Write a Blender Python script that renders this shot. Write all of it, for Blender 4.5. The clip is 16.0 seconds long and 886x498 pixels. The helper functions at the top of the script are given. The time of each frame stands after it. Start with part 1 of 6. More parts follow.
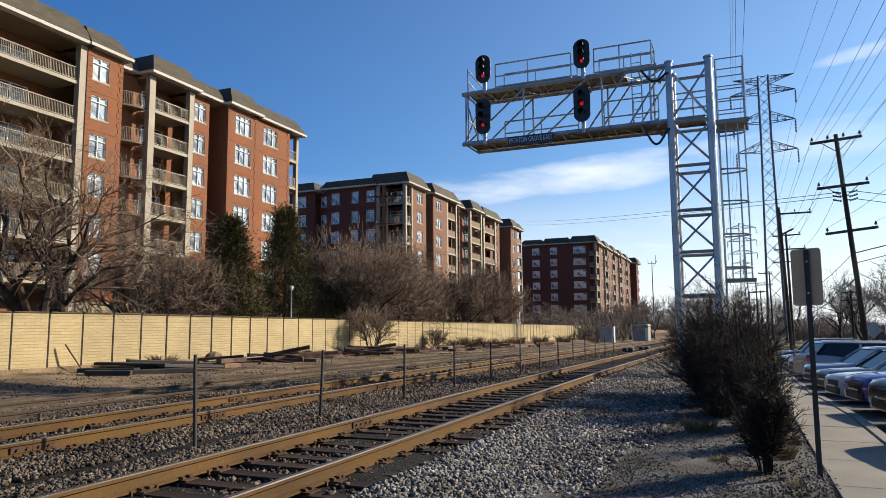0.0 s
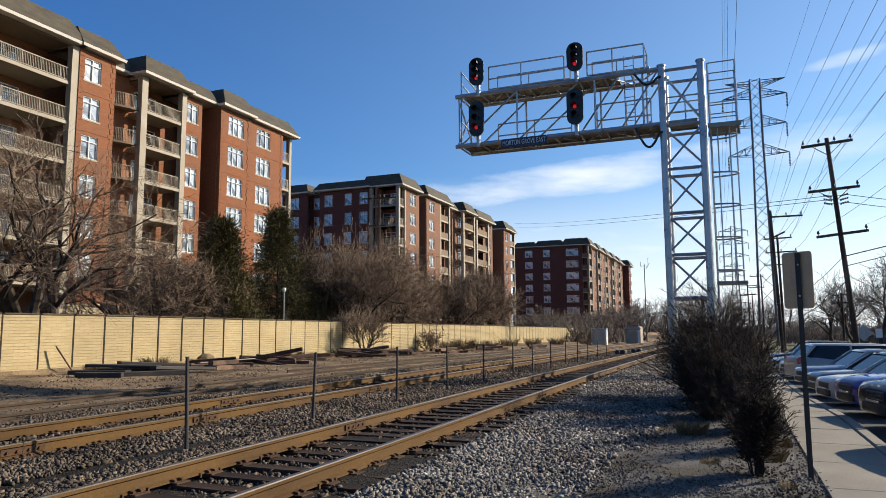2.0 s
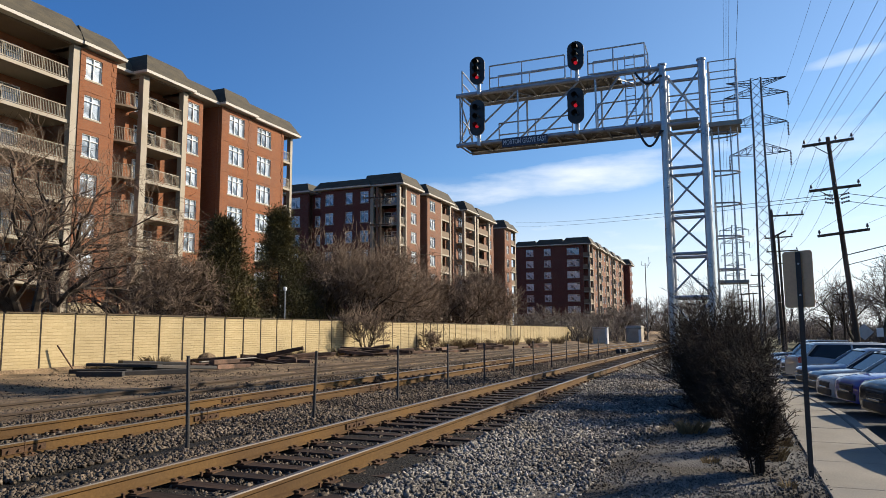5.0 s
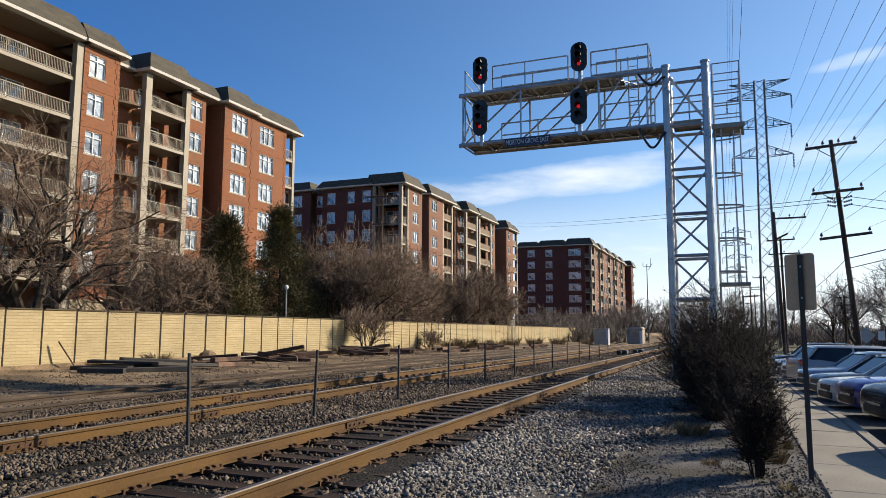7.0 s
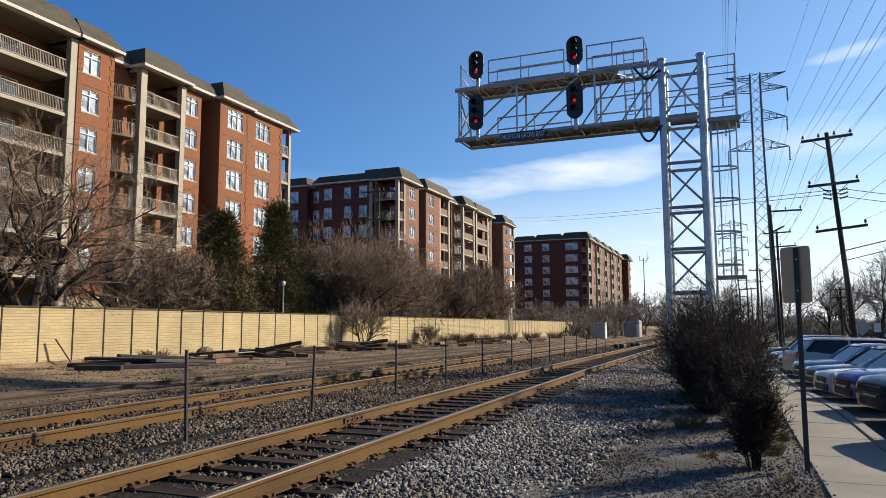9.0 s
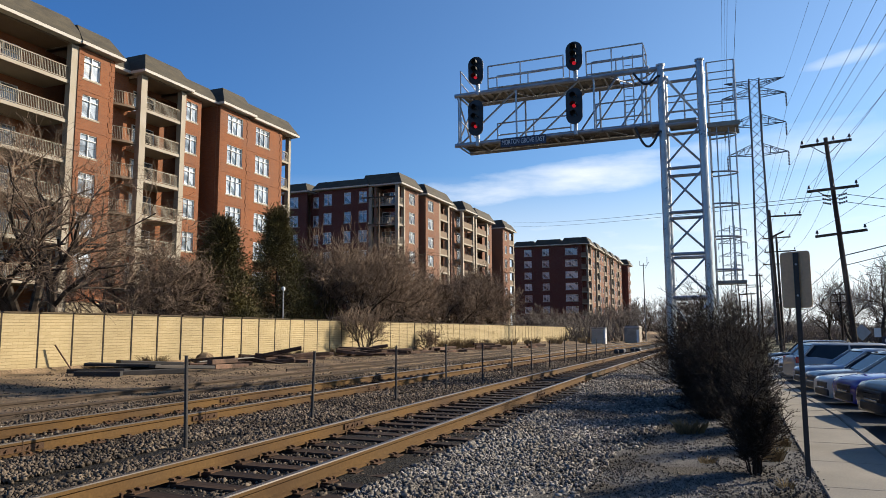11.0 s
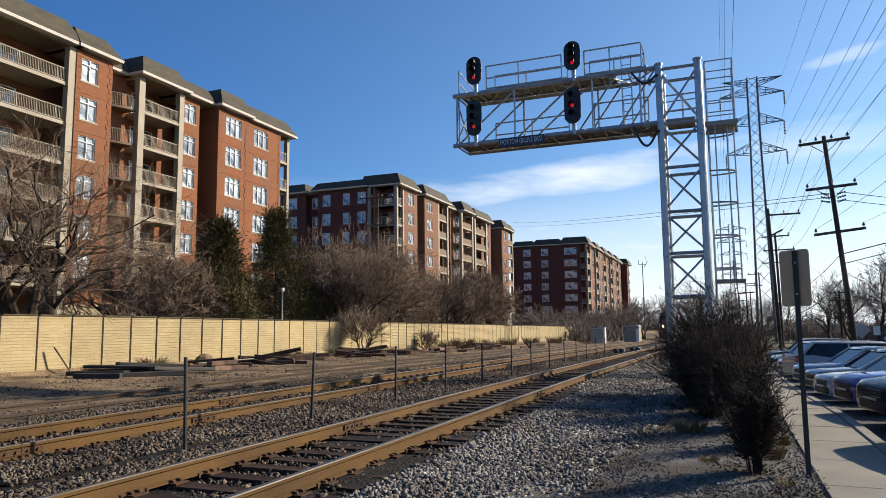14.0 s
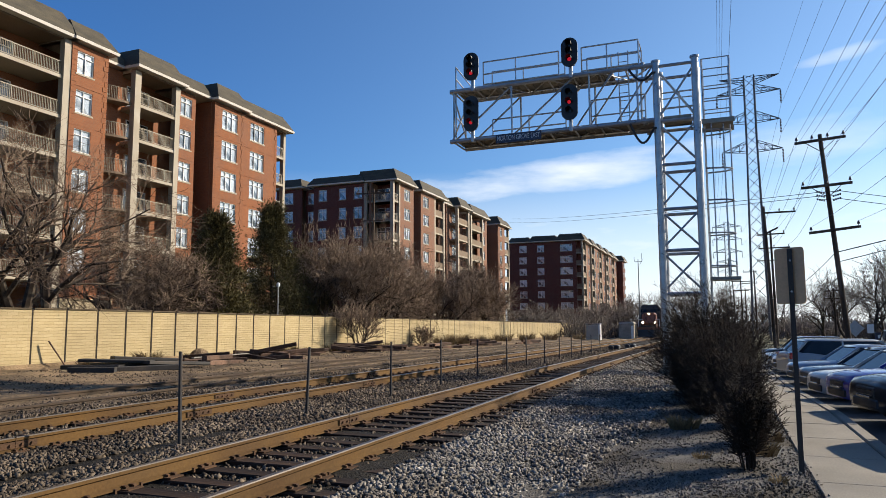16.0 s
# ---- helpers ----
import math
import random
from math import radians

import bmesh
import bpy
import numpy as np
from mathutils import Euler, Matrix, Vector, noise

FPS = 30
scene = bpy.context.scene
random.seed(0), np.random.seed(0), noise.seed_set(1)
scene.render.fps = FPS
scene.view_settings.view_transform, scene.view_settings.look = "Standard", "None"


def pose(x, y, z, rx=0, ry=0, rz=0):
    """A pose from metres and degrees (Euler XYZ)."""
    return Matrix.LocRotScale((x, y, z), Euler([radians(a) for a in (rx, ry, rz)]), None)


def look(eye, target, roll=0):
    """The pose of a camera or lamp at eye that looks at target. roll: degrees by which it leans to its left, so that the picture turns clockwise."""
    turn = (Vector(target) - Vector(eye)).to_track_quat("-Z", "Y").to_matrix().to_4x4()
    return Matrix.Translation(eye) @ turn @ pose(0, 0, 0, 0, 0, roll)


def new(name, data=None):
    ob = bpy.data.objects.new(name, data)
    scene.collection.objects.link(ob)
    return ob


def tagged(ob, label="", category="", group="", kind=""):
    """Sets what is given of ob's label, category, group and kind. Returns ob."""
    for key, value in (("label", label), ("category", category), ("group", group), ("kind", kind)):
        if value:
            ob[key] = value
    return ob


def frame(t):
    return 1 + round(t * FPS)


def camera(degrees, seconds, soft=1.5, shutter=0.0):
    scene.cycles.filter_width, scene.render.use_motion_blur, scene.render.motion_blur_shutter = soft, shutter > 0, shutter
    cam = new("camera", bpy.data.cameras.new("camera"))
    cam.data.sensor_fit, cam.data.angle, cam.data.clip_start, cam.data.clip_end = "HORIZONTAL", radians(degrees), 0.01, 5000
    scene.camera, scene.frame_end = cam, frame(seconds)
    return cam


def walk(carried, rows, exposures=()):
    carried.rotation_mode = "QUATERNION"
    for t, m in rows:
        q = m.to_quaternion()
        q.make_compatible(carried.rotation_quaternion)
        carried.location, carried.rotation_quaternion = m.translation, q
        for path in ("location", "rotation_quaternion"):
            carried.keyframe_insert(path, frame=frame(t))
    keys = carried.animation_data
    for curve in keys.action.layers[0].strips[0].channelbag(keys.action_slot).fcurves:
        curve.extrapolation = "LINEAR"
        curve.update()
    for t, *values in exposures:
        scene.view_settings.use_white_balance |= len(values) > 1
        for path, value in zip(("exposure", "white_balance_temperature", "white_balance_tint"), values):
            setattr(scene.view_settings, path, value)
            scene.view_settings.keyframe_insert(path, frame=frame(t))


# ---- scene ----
cam = camera(64.9, 16.0, soft=0.5)
WALK = [  # seconds, eye, heading left of +y, pitch, roll
    (0.0, -0.006, 0.005, 1.598, 22.733, 6.338, -0.394),
    (0.5, 0.002, -0.003, 1.593, 22.663, 6.394, -0.322),
    (1.0, 0.005, -0.002, 1.597, 22.480, 6.356, -0.306),
    (1.5, -0.004, -0.007, 1.598, 22.239, 6.375, -0.159),
    (2.0, -0.007, 0.001, 1.601, 22.154, 6.507, -0.326),
    (2.5, -0.005, -0.001, 1.596, 22.174, 6.562, -0.336),
    (3.0, 0.002, -0.006, 1.597, 22.165, 6.448, -0.427),
    (3.5, 0.000, -0.005, 1.594, 22.165, 6.374, -0.381),
    (4.0, -0.002, -0.003, 1.598, 22.142, 6.273, -0.397),
    (6.5, -0.000, -0.005, 1.601, 22.523, 6.702, -0.050),
    (7.0, -0.002, -0.006, 1.600, 22.362, 6.412, 0.182),
    (7.5, 0.000, -0.003, 1.599, 22.318, 6.345, 0.172),
    (8.0, 0.000, -0.001, 1.600, 22.255, 6.411, 0.171),
    (8.5, 0.005, -0.010, 1.599, 22.168, 6.198, 0.158),
    (9.0, 0.003, -0.007, 1.603, 22.111, 5.985, -0.202),
    (11.5, 0.001, -0.010, 1.601, 22.090, 6.477, -0.262),
    (12.0, 0.006, -0.008, 1.597, 22.061, 6.373, -0.151),
    (12.5, 0.001, -0.002, 1.601, 22.009, 6.396, -0.369),
    (13.0, -0.002, -0.002, 1.600, 21.921, 6.268, -0.388),
    (13.5, 0.004, 0.004, 1.603, 21.993, 6.316, -0.535),
    (14.0, 0.000, -0.003, 1.602, 22.013, 6.450, -0.576),
    (14.5, 0.007, -0.007, 1.601, 21.940, 6.429, -0.423),
    (15.0, 0.006, -0.010, 1.599, 21.965, 6.351, -0.184),
    (15.5, 0.002, -0.008, 1.598, 21.771, 6.256, -0.218),
    (16.0, -0.000, -0.000, 1.600, 21.690, 6.110, -0.267),
]
walk(cam, [(t, pose(x, y, z, 90 + pitch, 0, yaw) @ pose(0, 0, 0, 0, 0, roll)) for t, x, y, z, yaw, pitch, roll in WALK],
     exposures=[(0.0, 0.8), (16.0, 0.8)])

# ---- sky and sun ----
SUN_AZ, SUN_EL = 42.5, 25.5          # degrees from +x towards +y, and above the horizon
SUN_DIR = Vector((math.cos(radians(SUN_AZ)) * math.cos(radians(SUN_EL)), math.sin(radians(SUN_AZ)) * math.cos(radians(SUN_EL)), math.sin(radians(SUN_EL))))
world = bpy.data.worlds.new("sky")
scene.world = world
world.use_nodes = True
wn, wl = world.node_tree.nodes, world.node_tree.links
wn.clear()
w_out = wn.new("ShaderNodeOutputWorld")
w_bg = wn.new("ShaderNodeBackground")
w_bg.inputs["Strength"].default_value = 0.061
sky = wn.new("ShaderNodeTexSky")
sky.sky_type = "NISHITA"
sky.sun_disc = False
sky.sun_elevation, sky.sun_rotation = radians(SUN_EL), radians(90 - SUN_AZ)
sky.air_density, sky.dust_density, sky.ozone_density = 1.0, 0.7, 2.2
w_tc = wn.new("ShaderNodeTexCoord")
w_sep = wn.new("ShaderNodeSeparateXYZ")
wl.new(w_tc.outputs["Generated"], w_sep.inputs[0])


def wmath(op, a, b=None):
    n = wn.new("ShaderNodeMath")
    n.operation = op
    for i, s in enumerate((a, b)):
        if s is None:
            continue
        if isinstance(s, (int, float)):
            n.inputs[i].default_value = s
        else:
            wl.new(s, n.inputs[i])
    return n.outputs[0]


# a long fair-weather cloud bank and thin streaks low over the horizon
w_az = wmath("ARCTAN2", w_sep.outputs["X"], w_sep.outputs["Y"])
w_vec = wn.new("ShaderNodeCombineXYZ")
wl.new(wmath("MULTIPLY", w_az, 3.2), w_vec.inputs[0])
wl.new(wmath("MULTIPLY", w_sep.outputs["Z"], 13.0), w_vec.inputs[1])
w_noise = wn.new("ShaderNodeTexNoise")
w_noise.inputs["Scale"].default_value = 2.0
w_noise.inputs["Detail"].default_value = 9.0
w_noise.inputs["Roughness"].default_value = 0.55
wl.new(w_vec.outputs[0], w_noise.inputs["Vector"])
w_puff = wmath("SUBTRACT", w_noise.outputs["Fac"], 0.5)


def bank(az, z, wide, high, slant, gain, soft_edge):
    """A cloud at that bearing (radians from +y) and height, ragged by the noise."""
    da = wmath("SUBTRACT", w_az, az)
    dz = wmath("SUBTRACT", wmath("SUBTRACT", w_sep.outputs["Z"], z), wmath("MULTIPLY", da, slant))
    q = wmath("ADD", wmath("POWER", wmath("ABSOLUTE", wmath("DIVIDE", da, wide)), 2.0), wmath("POWER", wmath("ABSOLUTE", wmath("DIVIDE", dz, high)), 2.0))
    body = wmath("SUBTRACT", wmath("ADD", 1.1, wmath("MULTIPLY", w_puff, 3.4)), q)
    r = wn.new("ShaderNodeMapRange")
    r.inputs["From Min"].default_value, r.inputs["From Max"].default_value, r.inputs["To Max"].default_value = 0.0, soft_edge, gain
    wl.new(body, r.inputs["Value"])
    return r.outputs[0]


w_fac = bank(radians(-12.0), 0.204, 0.25, 0.028, 0.10, 0.80, 1.5)
w_fac = wmath("MAXIMUM", w_fac, bank(radians(9.0), 0.322, 0.05, 0.008, 0.10, 0.32, 1.2))
w_fac = wmath("MAXIMUM", w_fac, bank(radians(6.0), 0.225, 0.16, 0.030, 0.10, 0.45, 2.0))
w_fac = wmath("MAXIMUM", w_fac, bank(radians(-2.0), 0.115, 0.36, 0.050, 0.05, 0.70, 1.6))
w_fac = wmath("MAXIMUM", w_fac, bank(radians(60.0), 0.20, 0.5, 0.05, 0.05, 0.7, 1.3))
w_dot = wn.new("ShaderNodeVectorMath")      # how near to the sun's side
w_dot.operation = "DOT_PRODUCT"
w_dot.inputs[1].default_value = SUN_DIR
wl.new(w_tc.outputs["Generated"], w_dot.inputs[0])
w_sunny = wn.new("ShaderNodeMapRange")
w_sunny.inputs["From Min"].default_value, w_sunny.inputs["From Max"].default_value = -0.1, 0.72
wl.new(w_dot.outputs["Value"], w_sunny.inputs["Value"])
w_haze = wn.new("ShaderNodeMapRange")      # milky air at the horizon, whiter towards the sun
w_haze.inputs["From Min"].default_value, w_haze.inputs["From Max"].default_value = 0.215, 0.03
w_haze.inputs["To Max"].default_value = 0.80
wl.new(w_sep.outputs["Z"], w_haze.inputs["Value"])
w_fac = wmath("MAXIMUM", w_fac, wmath("MULTIPLY", w_haze.outputs[0], wmath("MINIMUM", 1.0, wmath("ADD", 0.30, wmath("MULTIPLY", w_sunny.outputs[0], 1.3)))))
w_tint = wn.new("ShaderNodeMix")
w_tint.data_type, w_tint.blend_type = "RGBA", "MULTIPLY"
w_tint.inputs["Factor"].default_value = 1.0
wl.new(sky.outputs[0], w_tint.inputs["A"])
w_side = wn.new("ShaderNodeMix")
w_side.data_type = "RGBA"
wl.new(w_sunny.outputs[0], w_side.inputs["Factor"])
w_side.inputs["A"].default_value, w_side.inputs["B"].default_value = (0.33, 0.80, 1.40, 1), (0.92, 1.20, 1.46, 1)
wl.new(w_side.outputs["Result"], w_tint.inputs["B"])
w_mix = wn.new("ShaderNodeMix")
w_mix.data_type = "RGBA"
wl.new(w_fac, w_mix.inputs["Factor"])
wl.new(w_tint.outputs["Result"], w_mix.inputs["A"])
w_mix.inputs["B"].default_value = (10.4, 10.8, 11.3, 1)
wl.new(w_mix.outputs["Result"], w_bg.inputs["Color"])
wl.new(w_bg.outputs[0], w_out.inputs[0])

sun_data = bpy.data.lights.new("sun", "SUN")
sun_data.energy, sun_data.angle, sun_data.color = 5.0, radians(0.53), (1.0, 0.88, 0.71)
sun = new("sun", sun_data)
sun.matrix_world = look(SUN_DIR * 100, (0, 0, 0))

# ---- materials ----


def material(name, base, rough=0.8, metal=0.0, var=0.25, scale=3.0, fine=60.0, bump=0.3, dist=0.01, second=None, mix=(0.45, 0.65),
             mix_scale=0.6, obj_var=0.0, island=0.0, spec=0.5, coat=0.0, stretch=(1, 1, 1)):
    """A surface with two scales of variation, an optional second colour in patches, and fine relief."""
    m = bpy.data.materials.new(name)
    m.use_nodes = True
    n, l = m.node_tree.nodes, m.node_tree.links
    b = n["Principled BSDF"]
    b.inputs["Metallic"].default_value = metal
    b.inputs["Specular IOR Level"].default_value = spec if rough < 0.8 else min(spec, 0.2)
    b.inputs["Coat Weight"].default_value = coat
    b.inputs["Coat Roughness"].default_value = 0.06
    tc = n.new("ShaderNodeTexCoord")
    mp = n.new("ShaderNodeMapping")
    mp.inputs["Scale"].default_value = stretch
    l.new(tc.outputs["Object"], mp.inputs[0])

    def tex(s, detail=5.0):
        t = n.new("ShaderNodeTexNoise")
        t.inputs["Scale"].default_value, t.inputs["Detail"].default_value = s, detail
        l.new(mp.outputs[0], t.inputs["Vector"])
        return t.outputs["Fac"]

    def ranged(sock, a, c, d, e):
        r = n.new("ShaderNodeMapRange")
        for k, v in zip(("From Min", "From Max", "To Min", "To Max"), (a, c, d, e)):
            r.inputs[k].default_value = v
        l.new(sock, r.inputs["Value"])
        return r.outputs[0]

    def mul(a, c):
        x = n.new("ShaderNodeMath")
        x.operation = "MULTIPLY"
        l.new(a, x.inputs[0])
        l.new(c, x.inputs[1])
        return x.outputs[0]

    coarse, grain = tex(scale), tex(fine, 3.0)
    val = mul(ranged(coarse, 0.3, 0.7, 1 - var, 1 + var), ranged(grain, 0.3, 0.7, 1 - var * 0.7, 1 + var * 0.7))
    if obj_var:
        oi = n.new("ShaderNodeObjectInfo")
        val = mul(val, ranged(oi.outputs["Random"], 0, 1, 1 - obj_var, 1 + obj_var))
    if island:
        ge = n.new("ShaderNodeNewGeometry")
        val = mul(val, ranged(ge.outputs["Random Per Island"], 0, 1, 1 - island, 1 + island))
    col = n.new("ShaderNodeMix")
    col.data_type = "RGBA"
    col.inputs["A"].default_value = (*base, 1)
    col.inputs["B"].default_value = (*(second or base), 1)
    l.new(ranged(tex(mix_scale, 6.0), mix[0], mix[1], 0, 1), col.inputs["Factor"])
    hsv = n.new("ShaderNodeHueSaturation")
    l.new(col.outputs["Result"], hsv.inputs["Color"])
    l.new(val, hsv.inputs["Value"])
    l.new(hsv.outputs[0], b.inputs["Base Color"])
    l.new(ranged(coarse, 0.3, 0.7, max(0.02, rough - 0.12), min(1, rough + 0.12)), b.inputs["Roughness"])
    if bump:
        bp = n.new("ShaderNodeBump")
        bp.inputs["Strength"].default_value, bp.inputs["Distance"].default_value = bump, dist
        l.new(grain, bp.inputs["Height"])
        l.new(bp.outputs[0], b.inputs["Normal"])
    return m


def brick_material(name, brick_a, brick_b, mortar, bw, bh, axis="y", bump=0.5, gap=0.012, rough_face=0.0):
    """Coursed masonry: the wall runs along the given axis."""
    m = material(name, brick_a, 0.85, var=0.15, scale=0.35, fine=40, bump=0)
    n, l = m.node_tree.nodes, m.node_tree.links
    b = n["Principled BSDF"]
    tc = n.new("ShaderNodeTexCoord")
    sp, cb = n.new("ShaderNodeSeparateXYZ"), n.new("ShaderNodeCombineXYZ")
    l.new(tc.outputs["Object"], sp.inputs[0])
    if axis == "both":
        add = n.new("ShaderNodeMath")
        l.new(sp.outputs["X"], add.inputs[0])
        l.new(sp.outputs["Y"], add.inputs[1])
        l.new(add.outputs[0], cb.inputs[0])
    else:
        l.new(sp.outputs[axis.upper()], cb.inputs[0])
    l.new(sp.outputs["Z"], cb.inputs[1])
    br = n.new("ShaderNodeTexBrick")
    br.inputs["Color1"].default_value, br.inputs["Color2"].default_value = (*brick_a, 1), (*brick_b, 1)
    br.inputs["Mortar"].default_value = (*mortar, 1)
    br.inputs["Scale"].default_value, br.inputs["Mortar Size"].default_value = 1.0, gap
    br.inputs["Brick Width"].default_value, br.inputs["Row Height"].default_value = bw, bh
    if rough_face:      # broken, uneven block edges
        wn_ = n.new("ShaderNodeTexNoise")
        wn_.inputs["Scale"].default_value, wn_.inputs["Detail"].default_value = 7.0, 4.0
        l.new(tc.outputs["Object"], wn_.inputs["Vector"])
        sc = n.new("ShaderNodeVectorMath")
        sc.operation = "SCALE"
        sc.inputs["Scale"].default_value = rough_face
        l.new(wn_.outputs["Color"], sc.inputs[0])
        ad = n.new("ShaderNodeVectorMath")
        l.new(cb.outputs[0], ad.inputs[0])
        l.new(sc.outputs[0], ad.inputs[1])
        l.new(ad.outputs[0], br.inputs["Vector"])
    else:
        l.new(cb.outputs[0], br.inputs["Vector"])
    hsv = [x for x in n if x.type == "HUE_SAT"][0]
    l.new(br.outputs["Color"], hsv.inputs["Color"])
    bp = n.new("ShaderNodeBump")
    bp.invert = True
    bp.inputs["Strength"].default_value, bp.inputs["Distance"].default_value = bump, 0.02
    l.new(br.outputs["Fac"], bp.inputs["Height"])
    l.new(bp.outputs[0], b.inputs["Normal"])
    return m


def glow_material(name, colour, strength):
    m = bpy.data.materials.new(name)
    m.use_nodes = True
    b = m.node_tree.nodes["Principled BSDF"]
    b.inputs["Base Color"].default_value = (*colour, 1)
    b.inputs["Emission Color"].default_value = (*colour, 1)
    b.inputs["Emission Strength"].default_value = strength
    return m


M_DIRT = material("packed_dirt", (0.194, 0.135, 0.078), 0.95, var=0.45, scale=0.9, fine=16, bump=1.0, dist=0.07, second=(0.0936, 0.066, 0.042), mix_scale=0.35)
M_BALLAST = material("ballast_stone", (0.0972, 0.0758, 0.0553), 0.9, var=0.35, scale=2.0, fine=30, bump=0.4, dist=0.01, island=0.75, second=(0.0404, 0.0297, 0.0212), mix_scale=0.5)
M_GREYSTONE = material("grey_ballast_stone", (0.168, 0.154, 0.135), 0.9, var=0.3, scale=2.0, fine=30, bump=0.4, dist=0.01, island=0.6, second=(0.104, 0.0875, 0.0699), mix_scale=0.6)
# near-black bed: the shade in the gaps between stones is in its colour
M_BED = material("ballast_bed_gap_shade", (0.0169, 0.0139, 0.0109), 0.95, var=0.6, scale=9.0, fine=34, bump=1.0, dist=0.05, second=(0.0149, 0.0129, 0.00992), mix_scale=0.4)
M_TIE = material("creosoted_timber", (0.019, 0.0107, 0.0067), 0.85, var=0.45, scale=1.2, fine=30, bump=0.7, dist=0.01, second=(0.0418, 0.0232, 0.0141), obj_var=0.35, stretch=(0.15, 1, 1))
M_RAIL = material("rusted_rail_steel", (0.095, 0.0526, 0.0173), 0.85, 0.0, var=0.2, scale=0.8, fine=40, bump=0.15, second=(0.0601, 0.0313, 0.0115), mix_scale=0.5)
M_RAILTOP = material("worn_rail_head", (0.109, 0.0918, 0.0744), 0.40, 0.6, var=0.12, scale=0.5, fine=60, bump=0.03)
M_OLDRAIL = material("old_rusted_rail", (0.0586, 0.0418, 0.0279), 0.85, var=0.3, scale=0.8, fine=40, bump=0.2, second=(0.0502, 0.0363, 0.0279))
M_RUST = material("dark_rust", (0.07, 0.0385, 0.021), 0.85, var=0.35, scale=3, fine=60, bump=0.3, island=0.3)
M_POST = material("dark_painted_post", (0.022, 0.019, 0.017), 0.7, var=0.3, scale=4, fine=60, bump=0.3, second=(0.06, 0.035, 0.02))
M_WALL = brick_material("split_face_concrete", (0.372, 0.294, 0.163), (0.33, 0.258, 0.137), (0.29, 0.222, 0.118), 0.40, 0.11, "y", 1.0, 0.008, 0.06)
M_WALLPOST = material("dark_wall_joint", (0.01984, 0.01488, 0.01054), 0.8, var=0.25, scale=2, fine=50, bump=0.2)
M_WALLCAP = material("weathered_wall_cap", (0.0806, 0.0589, 0.0341), 0.85, var=0.35, scale=2, fine=30, bump=0.4, second=(0.062, 0.0465, 0.0279), mix_scale=1.5)
M_BRICK = brick_material("red_brick", (0.2144, 0.08192, 0.0352), (0.1792, 0.06528, 0.0288), (0.1664, 0.0928, 0.0576), 0.30, 0.10, "both", 0.25, 0.008)
M_BRICK2 = brick_material("brown_red_brick", (0.194, 0.0904, 0.0532), (0.159, 0.0723, 0.0423), (0.159, 0.127, 0.102), 0.30, 0.10, "both", 0.25, 0.008)
# brick for walls turned from the sun, with their shade in its colour
M_BRICK3 = brick_material("shade_darkened_brick", (0.108, 0.0322, 0.0234), (0.0878, 0.0257, 0.0193), (0.129, 0.0878, 0.0702), 0.30, 0.10, "both", 0.25, 0.008)
M_CREAM = material("cream_painted_trim", (0.266, 0.226, 0.165), 0.7, var=0.1, scale=0.7, fine=30, bump=0.1, second=(0.234, 0.194, 0.137), mix_scale=0.3)
M_FASCIA = material("white_painted_fascia", (0.47, 0.44, 0.385), 0.6, var=0.08, scale=0.7, fine=30, bump=0.05)
M_BASESTONE = brick_material("buff_base_block", (0.3472, 0.279, 0.1798), (0.2976, 0.2356, 0.1488), (0.2108, 0.1674, 0.1116), 0.6, 0.2, "both", 0.4, 0.012)
M_ROOF = material("slate_shingle_roof", (0.0696, 0.0595, 0.0419), 0.8, var=0.25, scale=1.2, fine=18, bump=0.4, dist=0.02, second=(0.0527, 0.0466, 0.0352), mix_scale=0.5, stretch=(1, 1, 4))
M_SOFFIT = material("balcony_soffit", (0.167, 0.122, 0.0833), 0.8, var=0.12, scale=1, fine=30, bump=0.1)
M_WHITEFRAME = material("white_window_frame", (0.624, 0.616, 0.592), 0.5, var=0.06, scale=1, fine=30, bump=0.05)
M_GLASS = material("window_pane_with_blinds", (0.375, 0.4125, 0.45), 0.06, var=0.3, scale=0.9, fine=9, bump=0, second=(0.0525, 0.06375, 0.075), mix=(0.52, 0.60), mix_scale=0.7, obj_var=0.4, spec=0.9, coat=0.6)
M_DOORGLASS = material("dark_balcony_door_glass", (0.04, 0.044, 0.0496), 0.07, var=0.3, scale=0.9, fine=9, bump=0, second=(0.112, 0.12, 0.128), mix=(0.55, 0.62), mix_scale=0.6, obj_var=0.4, spec=0.8)
M_GALV = material("galvanised_steel", (0.3655, 0.3697, 0.374), 0.36, 0.6, var=0.15, scale=2.5, fine=40, bump=0.08, second=(0.289, 0.2932, 0.306), mix_scale=1.5)
M_GRATE = material("steel_walkway_grating", (0.2604, 0.2356, 0.1922), 0.65, 0.4, var=0.25, scale=3, fine=50, bump=0.3)
M_BLACK = material("matt_black_paint", (0.012, 0.012, 0.013), 0.55, var=0.2, scale=3, fine=60, bump=0.1)
M_LENS = material("dark_signal_lens", (0.02, 0.025, 0.02), 0.15, var=0.1, scale=5, fine=60, bump=0)
M_RED = glow_material("lit_red_lens", (0.9, 0.02, 0.04), 0.24)
M_SIGN = material("navy_sign_board", (0.018, 0.024, 0.05), 0.5, var=0.15, scale=2, fine=50, bump=0.05)
M_LETTER = material("pale_sign_lettering", (0.496, 0.512, 0.528), 0.6, var=0.05, scale=2, fine=50, bump=0)
M_WOODPOLE = material("tarred_wood_pole", (0.0465, 0.03224, 0.02232), 0.9, var=0.35, scale=2, fine=25, bump=0.5, stretch=(4, 4, 0.5), second=(0.13, 0.095, 0.07))
